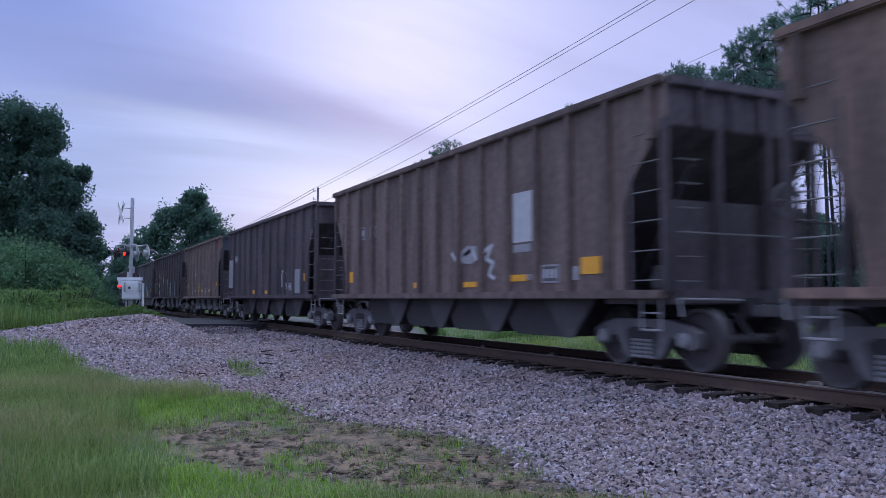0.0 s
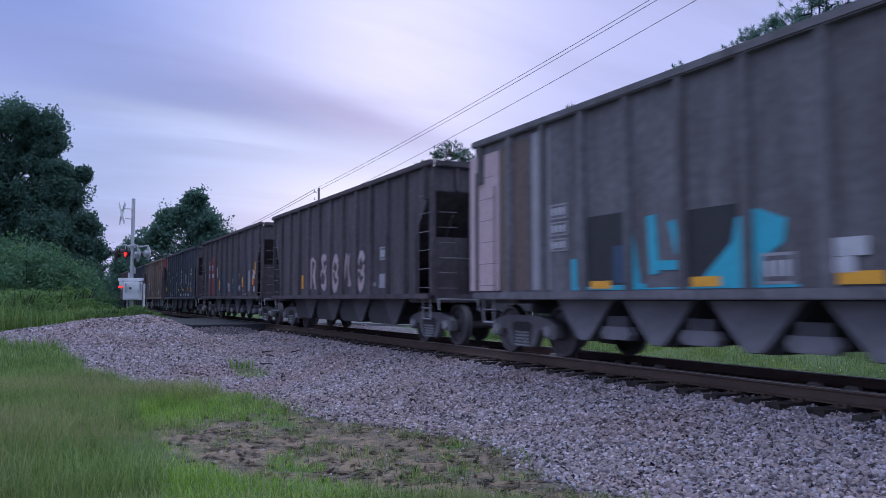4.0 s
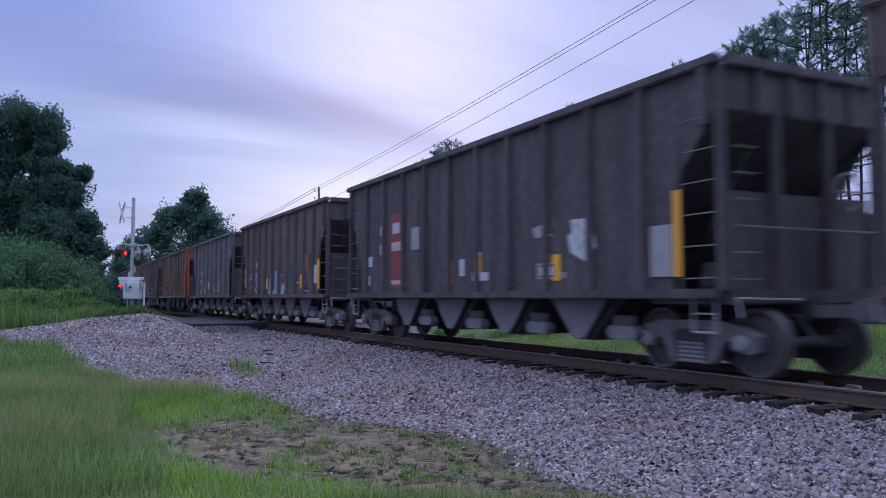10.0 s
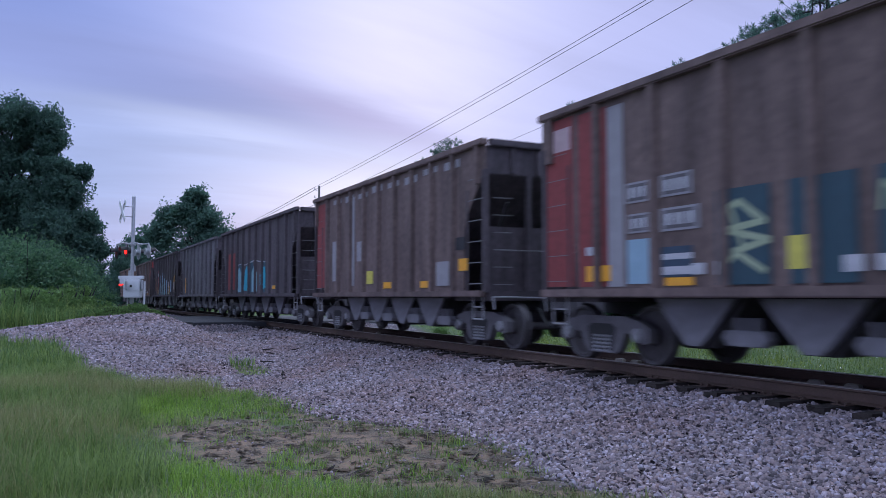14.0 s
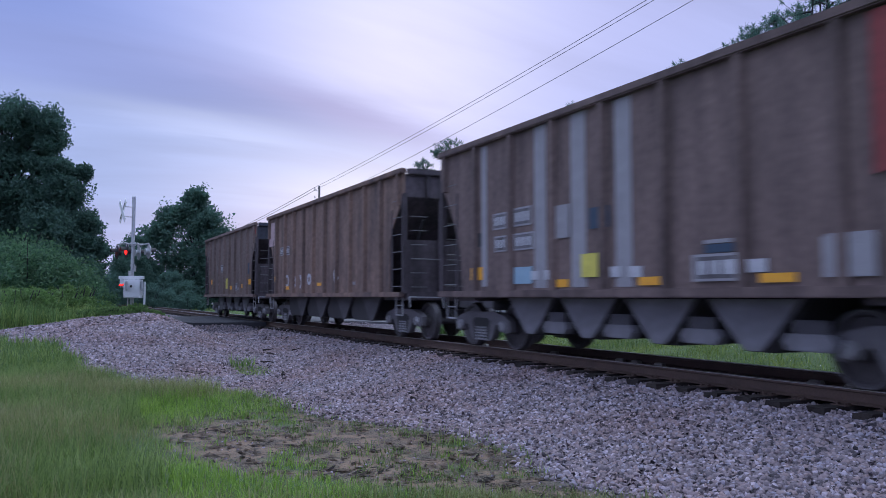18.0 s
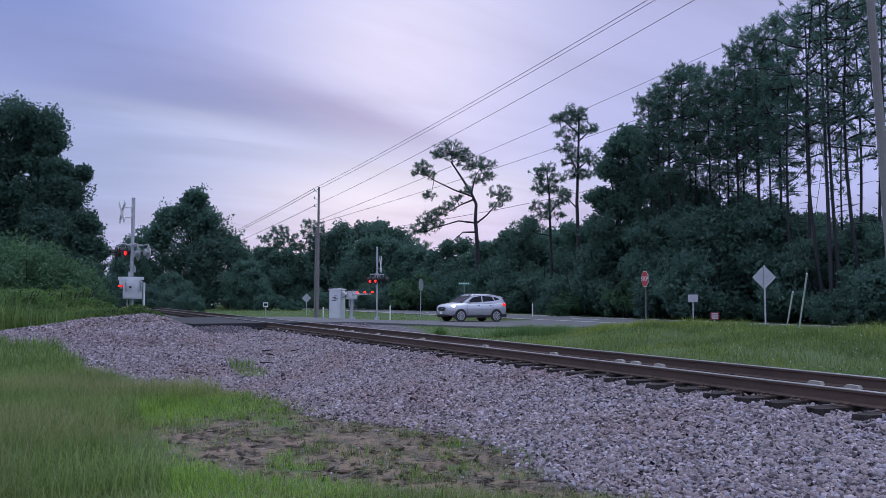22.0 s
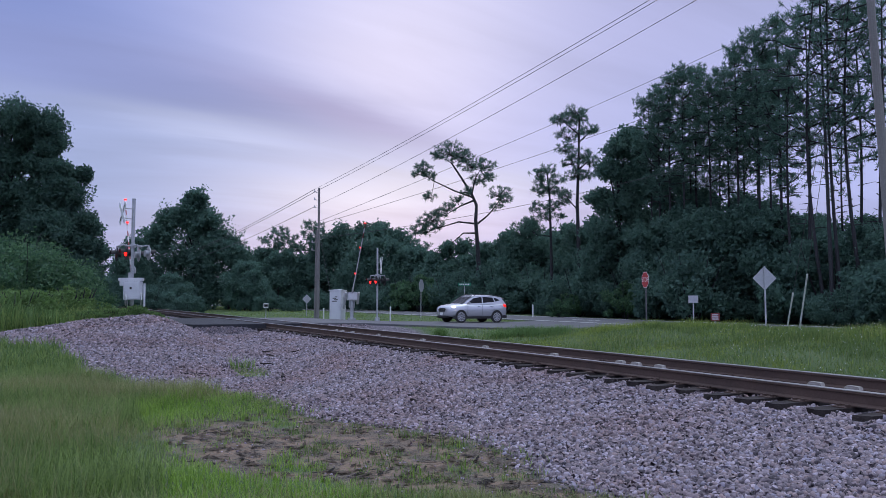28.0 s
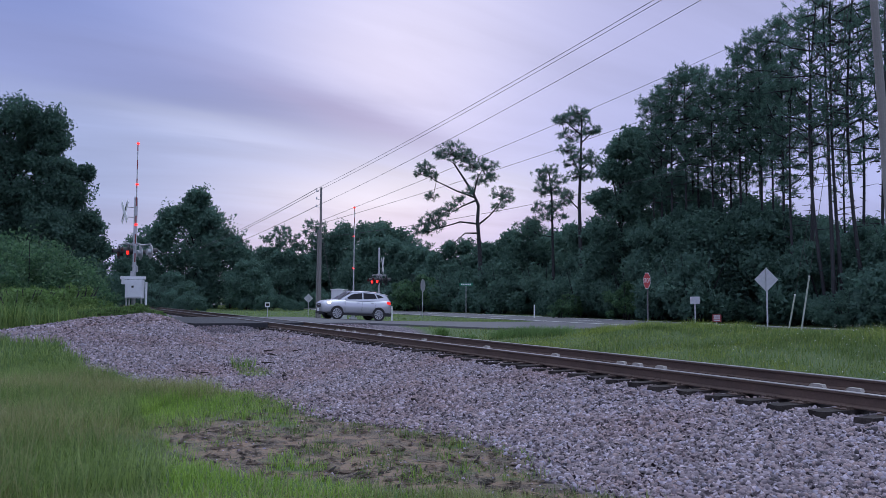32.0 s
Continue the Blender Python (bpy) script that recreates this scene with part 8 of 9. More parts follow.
def signal_mast(x, y, z, tall, face, label, bell, aft=0.46, drop=2.36, low=0.62, out=0.45, r=0.075, wide=0.72, lit_back=False, cross=0.0):
    """Flashing-light mast; face is the bearing that the lamps look to."""
    mast = thing("crossing_signal", pose(x, y, z, 0, 0, face), label, "crossing signal", "crossing signals")
    bm = bmesh.new()
    rod(bm, (0, 0, -0.3), (0, 0, tall), r, seg=14)
    rod(bm, (0, 0, tall), (0, 0, tall + 0.05), r + 0.01, r - 0.015, 14)
    part("mast", bm, M_GALV, mast, smooth=False)
    bm = bmesh.new()
    rod(bm, (0, 0, -0.3), (0, 0, 0.25), 0.22, 0.14, 14)
    part("mast_base", bm, M_GALV, mast)
    bm = bmesh.new()
    rod(bm, (-wide, 0, tall - drop + 0.34), (wide, 0, tall - drop + 0.34), 0.03, seg=8)
    box(bm, 0, 0, tall - drop + 0.34, 0.22, 0.2, 0.16)
    for s in (-wide, wide):
        rod(bm, (s, 0, tall - drop + 0.34), (s, 0, tall - drop + 0.16), 0.025, seg=6)
    rod(bm, (0, -aft, tall - drop + 0.34), (0, aft, tall - drop + 0.34), 0.03, seg=8)
    for k in (-aft, aft):
        rod(bm, (-wide, k, tall - drop + 0.34), (wide, k, tall - drop + 0.34), 0.03, seg=8)
        for s in (-wide, wide):
            rod(bm, (s, k, tall - drop + 0.34), (s, k, tall - drop + 0.16), 0.025, seg=6)
    part("lamp_arm", bm, M_GALV, mast)
    for s in (-wide, wide):
        lamp_head(mast, s, -aft, tall - drop, 0, M_RED_LAMP if s > 0 else M_DARK_LAMP)
        lamp_head(mast, s, aft, tall - drop, 180, M_RED_LAMP if lit_back else M_DIM_LAMP)
    crossbuck(mast, 0, -out, tall - low, cross)
    for dz in (0.2 - low, -0.23 - low):
        bm = bmesh.new()
        rod(bm, (0, 0, tall + dz), (0, -out, tall + dz), 0.02, seg=6)
        part("sign_bracket", bm, M_GALV, mast)
    if bell:
        bm = bmesh.new()
        rod(bm, (0, 0.0, tall - 2.9), (0, 0.0, tall - 2.98), 0.11, seg=10), rod(bm, (0.02, 0.1, tall - 3.2), (0.02, 0.1, tall - 2.95), 0.06, seg=8)
        part("bell", bm, M_GALV, mast)
    return mast


M_ARM_RED = material("weathered_arm_red", (0.26, 0.045, 0.045), 0.6, second=(0.18, 0.04, 0.04), scale=4, bump=0.02)
M_ARM_WHITE = material("weathered_arm_white", (0.52, 0.52, 0.54), 0.6, second=(0.40, 0.40, 0.42), scale=4, bump=0.02)


def gate(x, y, z, heading, length, label, lamps, lift=0.0, side=0.30):
    """Gate mechanism with a balanced striped arm; heading is the way of the lowered arm."""
    g = thing("crossing_gate", pose(x, y, z, 0, 0, heading), label, "crossing gate", "crossing gates")
    bm = bmesh.new()
    wide = side * 2 - 0.20
    box(bm, 0, 0, lift + 0.66, 0.40, wide, 0.48)
    box(bm, 0.205, 0, lift + 0.66, 0.03, wide - 0.08, 0.40)
    box(bm, 0, 0, lift + 0.915, 0.44, wide + 0.04, 0.03)
    part("machine_box", bm, M_CABINET, g, "white gate machine box", 0.02)
    bm = bmesh.new()
    rod(bm, (0, 0, -0.9), (0, 0, lift + 0.45), 0.075 + 0.1 * lift, seg=12), rod(bm, (0.05, 0.1, lift + 0.85), (0.05, 0.1, lift + (1.35 if lift == 0 else 0.95)), 0.07, seg=10)
    rod(bm, (0, 0, -0.9), (0, 0, -0.82), 0.22, seg=12)
    part("pedestal", bm, M_GALV, g)
    if lift:
        bm = bmesh.new()
        for dy in (-0.13, 0.13):
            box(bm, 0, dy, lift + 0.2, 0.24, 0.05, 0.5)
        box(bm, 0, 0, -0.35, 0.42, 0.42, 0.24)
        part("saddle", bm, M_GALV, g, bevel=0.012)
    arm = hang("gate_arm", arm_hub(side + 0.04), g, pose(0, 0, lift + 0.72), "red and white striped gate arm")
    ahead = 0.25 if lift else 0.3
    for off, back in ((-side, 1.0), (side, 1.0 if lift == 0 else 0.6)):
        bm = bmesh.new()
        prism(bm, [(-0.95 * back, -0.18), (-0.80 * back, -0.22), (0.1, -0.07), (ahead, -0.05), (ahead, 0.05), (0.1, 0.09), (-0.8 * back, 0.20), (-0.95 * back, 0.16)], off - 0.02 - 0.04 * (lift > 0), off + 0.02 + 0.04 * (lift > 0))
        part("counterweight_arm", bm, M_ARM_WHITE if lift else M_GALV, arm, "grey counterweight arm", 0.008)
    if lift:
        bm = bmesh.new()
        box(bm, 0.34, 0, 0, 0.56, 0.07, 0.14)
        part("arm_socket", bm, M_GALV, arm)
    n = 14
    for k in range(n):
        a, b = 0.6 + (length - 0.6) * k / n, 0.6 + (length - 0.6) * (k + 1) / n
        bm = bmesh.new()
        taper = 1 - 0.45 * (k + 0.5) / n
        box(bm, (a + b) / 2, 0, 0, b - a, 0.04, 0.10 * taper)
        part("arm_stripe", bm, M_ARM_RED if k % 2 and (not lift or k > 10) else M_ARM_WHITE, arm)
    for d in lamps:
        bm = bmesh.new()
        rod(bm, (length * d, -0.06, 0.11), (length * d, 0.06, 0.10), 0.038, seg=10)
        part("arm_lamp", bm, M_RED_LAMP, arm, "small glowing red arm lamp")
    return g, arm


def arm_hub(half):
    bm = bmesh.new()
    rod(bm, (0, -half, 0), (0, half, 0), 0.07, seg=12)
    return finish(bm, "gate_arm", M_GALV)


NEAR_TURN = 11.0
NX, NY = plan(34.0, -13.38)
FX, FY = plan(48.0, -4.0)
near_mast = signal_mast(NX, NY, float(height(NX, NY)) - 0.05, 4.98, -187.5, "galvanised crossing mast with red lamps and crossed blades", True)
near_mast.matrix_basis = pose(NX, NY, 0.35, 0, 0, NEAR_TURN)
far_mast = signal_mast(FX, FY, -0.35, 4.4, 178.0, "galvanised crossing mast with red lamps beyond the track", False, 0.26, 1.95, 1.0, 0.22, 0.055, 0.5, True, -12.0)
GNX, GNY = plan(33.6, -13.2)
near_gate, near_arm = gate(GNX, GNY, 0.35 + 0.45, 180.5, 6.2, "white gate machine with a striped arm on the bank", (0.42, 0.70, 0.985))
GFX, GFY = plan(48.5, -5.6)
far_gate, far_arm = gate(GFX, GFY, 0.1, -7.5, 5.45, "white gate machine with a striped arm by the cabinet", (0.30, 0.66, 0.985), 0.42, 0.40)


def control_box():
    x, y = plan(33.3, -13.05)
    ob = thing("signal_box", pose(x, y, 0.38, 0, 0, 64), "white steel relay box on the mast", "relay box")
    bm = bmesh.new()
    box(bm, 0, 0, 1.0, 0.70, 0.34, 0.78)
    part("case", bm, M_CABINET, ob, bevel=0.02)
    bm = bmesh.new()
    box(bm, 0, -0.185, 1.0, 0.62, 0.02, 0.70)
    box(bm, 0.26, -0.20, 1.0, 0.04, 0.03, 0.14)
    door = part("door", bm, M_CABINET, ob, bevel=0.006)
    bm = bmesh.new()
    box(bm, -0.02, -0.198, 1.10, 0.09, 0.006, 0.09, None)
    part("lock_plate", bm, M_BLACK, door)
    bm = bmesh.new()
    rod(bm, (-0.22, 0, -0.6), (-0.22, 0, 0.62), 0.03, seg=8)
    part("stand_pipe", bm, M_GALV, ob)
    bm = bmesh.new()
    box(bm, -0.08, 0, 1.47, 1.02, 0.22, 0.13), box(bm, -0.46, 0, 1.33, 0.16, 0.2, 0.26)
    part("top_bracket", bm, M_CABINET, ob, "pale steel bracket", 0.015)
    bm = bmesh.new()
    rod(bm, (0.44, 0.1, -0.1), (0.44, 0.1, 1.30), 0.05, seg=8)
    part("conduit", bm, M_CABINET, ob)


control_box()


def bungalow():
    x, y = plan(49.5, -6.6)
    z = float(height(x, y))
    ob = thing("equipment_cabinet", pose(x, y, z, 0, 0, 48), "tall white steel railway equipment cabinet", "cabinet")
    bm = bmesh.new()
    box(bm, 0, 0, 1.13, 0.78, 0.72, 2.15)
    part("case", bm, M_CABINET, ob, bevel=0.015)
    bm = bmesh.new()
    prism(bm, [(-0.44, 2.205), (0.44, 2.205), (0.44, 2.25), (0.0, 2.29), (-0.44, 2.25)], -0.41, 0.41)
    part("roof", bm, M_CABINET, ob)
    bm = bmesh.new()
    box(bm, 0, -0.372, 1.13, 0.68, 0.02, 2.0), box(bm, 0.28, -0.395, 1.1, 0.03, 0.03, 0.22)
    door = part("door", bm, M_CABINET, ob, bevel=0.005)
    bm = bmesh.new()
    for k in range(4):
        box(bm, -0.05 + 0.1 * (k % 2), -0.385, 1.55 + 0.09 * k, 0.32 - 0.05 * k, 0.004, 0.05)
    part("scrawl_bars", bm, M_BLACK, door, "dark scrawled marks")
    bm = bmesh.new()
    box(bm, 0, 0, 0.0, 0.95, 0.9, 0.12)
    part("plinth", bm, M_GALV, ob)


bungalow()

# ---------------------------------------------------------------- poles, wires, signs


def utility_pole(x, y, tall, r, label, lean=0.0, tip=0.0):
    z = float(height(x, y))
    ob = thing("utility_pole", pose(x, y, z, tip, lean, 0), label, "utility pole", "utility poles")
    bm = bmesh.new()
    rod(bm, (0, 0, -0.5), (0, 0, tall), r * 1.15, r * 0.75, 14)
    part("pole", bm, M_WOOD, ob, smooth=False)
    bm = bmesh.new()
    for k in range(3):
        rod(bm, (0, -0.12, tall - 0.35 - 0.55 * k), (0, -0.32, tall - 0.30 - 0.55 * k), 0.02, seg=6)
        rod(bm, (0, -0.32, tall - 0.34 - 0.55 * k), (0, -0.32, tall - 0.16 - 0.55 * k), 0.05, 0.03, 8)
    part("insulators", bm, M_GALV, ob)
    return z


POLE_A, POLE_B = plan(56, -8.85), plan(18.2, 10.42)
za = utility_pole(*POLE_A, 9.6, 0.098, "weathered wooden utility pole with a guy brace")
zb = utility_pole(*POLE_B, 12.0, 0.100, "weathered wooden utility pole beside the track", -1.1, 2.3)
utility_pole(*plan(56.4, -9.1), 6.6, 0.09, "short weathered wooden pole stub", 1.0)
POLE_C = plan(150, -53)


def cable(a, b, sag, r, name="overhead_cable"):
    cu = bpy.data.curves.new(name, "CURVE")
    cu.dimensions, cu.bevel_depth, cu.bevel_resolution = "3D", r, 1
    sp = cu.splines.new("POLY")
    sp.points.add(24)
    a, b = Vector(a), Vector(b)
    for k in range(25):
        t = k / 24
        p = a.lerp(b, t)
        sp.points[k].co = (p.x, p.y, p.z - sag * 4 * t * (1 - t), 1)
    cu.materials.append(M_WIRE)
    return tagged(new(name, cu), "thin dark overhead cable strung between poles", "cable", "overhead cables")


for dz, top_b, sag in ((9.5, 11.55, 0.25), (9.3, 11.42, 0.25), (8.25, 10.8, 0.3)):
    cable((POLE_A[0], POLE_A[1] - 0.3, za + dz), (POLE_B[0] - 0.22, POLE_B[1] - 0.5, zb + top_b), sag, 0.010)
    cable((POLE_A[0], POLE_A[1] - 0.3, za + dz), (POLE_C[0], POLE_C[1], dz - 0.6), 0.9, 0.018)
D1, D2 = plan(46, 27.5), plan(52, 24.0)
cable((POLE_A[0], POLE_A[1], za + 7.2), (*D1, 21.0), 0.4, 0.013)
cable((POLE_A[0], POLE_A[1], za + 7.0), (*D1, 17.6), 0.5, 0.013)
cable((POLE_A[0], POLE_A[1], za + 6.0), (*D2, 12.0), 0.8, 0.016)
cable((POLE_A[0], POLE_A[1], za + 6.6), plan(53, -7.2) + (-0.4,), 0.0, 0.012, "guy_wire")
for a2, s2, tube in ((28.0, 12.55, 2.6), (29.5, 12.75, 2.0)):
    x0, y0 = plan(a2, s2)
    z0 = float(height(x0, y0))
    top = Vector((POLE_B[0] - 0.2, POLE_B[1] - 0.45, zb + 11.2))
    foot = Vector((x0, y0, z0))
    wire = cable(foot, top, 0.0, 0.008, "guy_wire")
    tagged(wire, "thin steel guy wire with a pale guard", "guy wire")
    bm = bmesh.new()
    d = (top - foot).normalized()
    rod(bm, d * 0.05, d * tube, 0.028, seg=8)
    tagged(hang("guy_guard", finish(bm, "guy_guard", M_WHITE), None, Matrix.Translation(foot)), "pale plastic guard tube on a guy wire", "guy guard")


def sign_post(name, at, turn, tall, label, build, post=M_GALV, square=True):
    x, y = at
    ob = thing(name, pose(x, y, float(height(x, y)), 0, 0, turn), label, "road sign", "road signs")
    bm = bmesh.new()
    if square:
        prism(bm, [(-0.03, -0.3), (0.03, -0.3), (0.03, tall), (-0.03, tall)], -0.02, 0.02)
    else:
        rod(bm, (0, 0, -0.3), (0, 0, tall), 0.025, seg=8)
    part("post", bm, post, ob)
    build(ob, tall)
    return ob


def plate(ob, outline, z, mat, name="plate", y=-0.03, label=""):
    bm = bmesh.new()
    prism(bm, [(px, pz + z) for px, pz in outline], y - 0.003, y + 0.003)
    return part(name, bm, mat, ob, label)


def words(ob, text, size, z, mat, name="lettering", y=-0.04):
    cu = bpy.data.curves.new(name, "FONT")
    cu.body, cu.size, cu.align_x, cu.align_y, cu.extrude = text, size, "CENTER", "CENTER", 0.002
    cu.materials.append(mat)
    o = new(name, cu)
    o.parent = ob
    o.matrix_basis = pose(0, y, z, 90, 0, 0)
    return o


def octagon(r):
    return [(r * math.cos(math.pi / 8 + k * math.pi / 4), r * math.sin(math.pi / 8 + k * math.pi / 4)) for k in range(8)]


def stop_sign(ob, tall):
    plate(ob, octagon(0.41), tall - 0.40, M_WHITE, "border")
    plate(ob, octagon(0.385), tall - 0.40, M_RED_SHEET, "plate", -0.0365)
    words(ob, "STOP", 0.30, tall - 0.40, M_WHITE, y=-0.042)


def diamond(s, mat):
    def build(ob, tall):
        plate(ob, [(0, -s), (s, 0), (0, s), (-s, 0)], tall - s, mat, y=0.03)
    return build


def plate_back(ob, tall):
    plate(ob, octagon(0.52), tall - 0.5, M_GALV)


def card(w, h, mat, lines=0, ink=None):
    def build(ob, tall):
        plate(ob, [(-w / 2, -h / 2), (w / 2, -h / 2), (w / 2, h / 2), (-w / 2, h / 2)], tall - h / 2, mat)
        if lines:
            bm = bmesh.new()
            for k in range(lines):
                box(bm, 0, -0.036, tall - h * (k + 0.75) / (lines + 0.5), w * 0.72, 0.004, h * 0.5 / lines)
            part("lettering_bars", bm, ink, ob)
    return build


def street_names(ob, tall):
    plate(ob, [(-0.5, -0.12), (0.5, -0.12), (0.5, 0.12), (-0.5, 0.12)], tall - 0.35, M_GREEN_SHEET, "street_name_plate")
    bm = bmesh.new()
    for k in range(6):
        box(bm, -0.33 + 0.13 * k, -0.036, tall - 0.35, 0.09, 0.004, 0.11)
    part("lettering_bars", bm, M_WHITE, ob)
    bm = bmesh.new()
    box(bm, 0, 0, tall - 0.1, 0.03, 0.8, 0.22)
    part("street_name_plate", bm, M_GREEN_SHEET, ob)


def build_signs():
    to_eye = 26.2 - 90
    sign_post("stop_sign", plan(38, 9.72), -15.5, 2.85, "red octagonal stop sign on a dark steel post", stop_sign, M_STEEL)
    sign_post("warning_sign", plan(36, 14.62), 66, 3.05, "grey back of a diamond warning sign", diamond(0.55, M_GALV))
    sign_post("warning_sign", plan(72, -12.4), 68, 1.95, "grey back of a small diamond sign beyond the crossing", diamond(0.42, M_GALV))
    sign_post("mile_marker", plan(70, -15.65), 64, 1.3, "small white square marker with a black spot", card(0.42, 0.42, M_WHITE, 1, M_BLACK))
    sign_post("sign_back", plan(62, -1.75), 133, 3.0, "pale oval back of a road sign turned away", plate_back)
    sign_post("street_sign", plan(60, 1.6), 62, 2.95, "green street name sign on a thin post", street_names, square=False)
    sign_post("notice_board", plan(46, 14.5), 55, 1.75, "small pale grey notice on a post", card(0.55, 0.42, M_GALV))
    sign_post("yard_sign", plan(45, 15.4), 62, 0.75, "low reddish yard sign with pale lettering bars", card(0.5, 0.42, M_ARM_RED, 3, M_ARM_WHITE))
    for at in (plan(54, -3.6), plan(55, -8.3), plan(62, 7.0)):
        x, y = at
        bm = bmesh.new()
        rod(bm, (0, 0, -0.2), (0, 0, 1.0), 0.05, seg=10)
        rod(bm, (0, 0, 1.0), (0, 0, 1.05), 0.05, 0.02, 10)
        tagged(hang("marker_post", finish(bm, "marker_post", M_WHITE), None, pose(x, y, float(height(x, y)))), "slim white plastic marker post", "marker post", "marker posts")


build_signs()


def sticks():
    """Broken ties, splinters and twigs lying on the ballast."""
    rnd = random.Random(5)
    for ahead, aside, ln, turn in ((22.0, -4.85, 0.5, 20), (21.2, -4.6, 0.6, 5), (19.5, -4.3, 0.35, 60), (17.0, -3.4, 0.8, -10), (21.6, -4.0, 0.3, 30), (12.4, -0.45, 0.22, 10), (24, -1.25, 0.35, 0), (17.6, -5.6, 0.9, 40)):
        x, y = plan(ahead, aside)
        bm = bmesh.new()
        p = Vector((-ln / 2, 0, 0))
        for k in range(4):
            q = p + Vector((ln / 4, rnd.uniform(-0.05, 0.05), rnd.uniform(-0.02, 0.02)))
            rod(bm, p, q, 0.022 - 0.003 * k, 0.019 - 0.003 * k, 6)
            p = q
        ob = hang("stick", finish(bm, "stick", M_TIE), None, pose(x, y, float(height(x, y)) + 0.05, 0, 0, turn))
        tagged(ob, "dark broken stick lying on the ballast", "stick", "sticks")


sticks()

# ---------------------------------------------------------------- car waiting at the crossing
M_SILVER = material("silver_car_paint", (0.62, 0.63, 0.66), 0.22, 0.5, second=(0.58, 0.59, 0.62), scale=2, grain=200, grain_mix=0.05, bump=0)
M_GLASS = material("tinted_car_glass", (0.02, 0.022, 0.028), 0.16, 0.0, grain_mix=0.0, bump=0)
M_RUBBER = material("tyre_rubber", (0.018, 0.018, 0.02), 0.85)
M_CLAD = material("black_plastic_cladding", (0.025, 0.025, 0.028), 0.65)
M_ALLOY = material("alloy_wheel", (0.62, 0.62, 0.65), 0.45, 0.3, bump=0)
M_HEAD = material("lit_headlamp", (0.9, 0.85, 0.75), 0.2, emit=(1.0, 0.72, 0.45), emit_power=40.0, bump=0)
M_TAIL = material("lit_tail_lamp", (0.5, 0.02, 0.02), 0.25, emit=(1.0, 0.02, 0.015), emit_power=1.2, bump=0)
M_CHROME = material("chrome", (0.6, 0.6, 0.62), 0.15, 1.0, bump=0)


def loft(bm, sections):
    """Skin over closed rings of equal length, with capped ends."""
    rings = [[bm.verts.new(p) for p in s] for s in sections]
    n = len(rings[0])
    for a, b in zip(rings, rings[1:]):
        for i in range(n):
            bm.faces.new((a[i], a[(i + 1) % n], b[(i + 1) % n], b[i]))
    bm.faces.new(list(reversed(rings[0]))), bm.faces.new(rings[-1])


def car_wheel(car, x, y):
    out = -1 if y < 0 else 1
    bm = bmesh.new()
    lathe(bm, [(0.22, -0.10), (0.31, -0.11), (0.335, -0.08), (0.34, 0.0), (0.335, 0.08), (0.31, 0.11), (0.22, 0.10)], 28)
    w = part("wheel", bm, M_RUBBER, car, "black tyre on a bright alloy rim", smooth=False, m=pose(x, y, 0.34))
    bm = bmesh.new()
    lathe(bm, [(0.03, 0.09 * out), (0.06, 0.10 * out), (0.06, 0.085 * out), (0.04, 0.08 * out)], 12)
    for k in range(10):
        a = k * math.pi / 5
        c, s = math.cos(a), math.sin(a)
        rod(bm, (0.04 * c, 0.092 * out, 0.04 * s), (0.245 * c, 0.112 * out, 0.245 * s), 0.022, 0.026, 6)
    for k in range(24):
        a, b = k * math.pi / 12, (k + 1) * math.pi / 12
        rod(bm, (0.25 * math.cos(a), 0.112 * out, 0.25 * math.sin(a)), (0.25 * math.cos(b), 0.112 * out, 0.25 * math.sin(b)), 0.014, seg=5)
    part("rim", bm, M_ALLOY, w, "ten-spoke alloy rim")
    return w


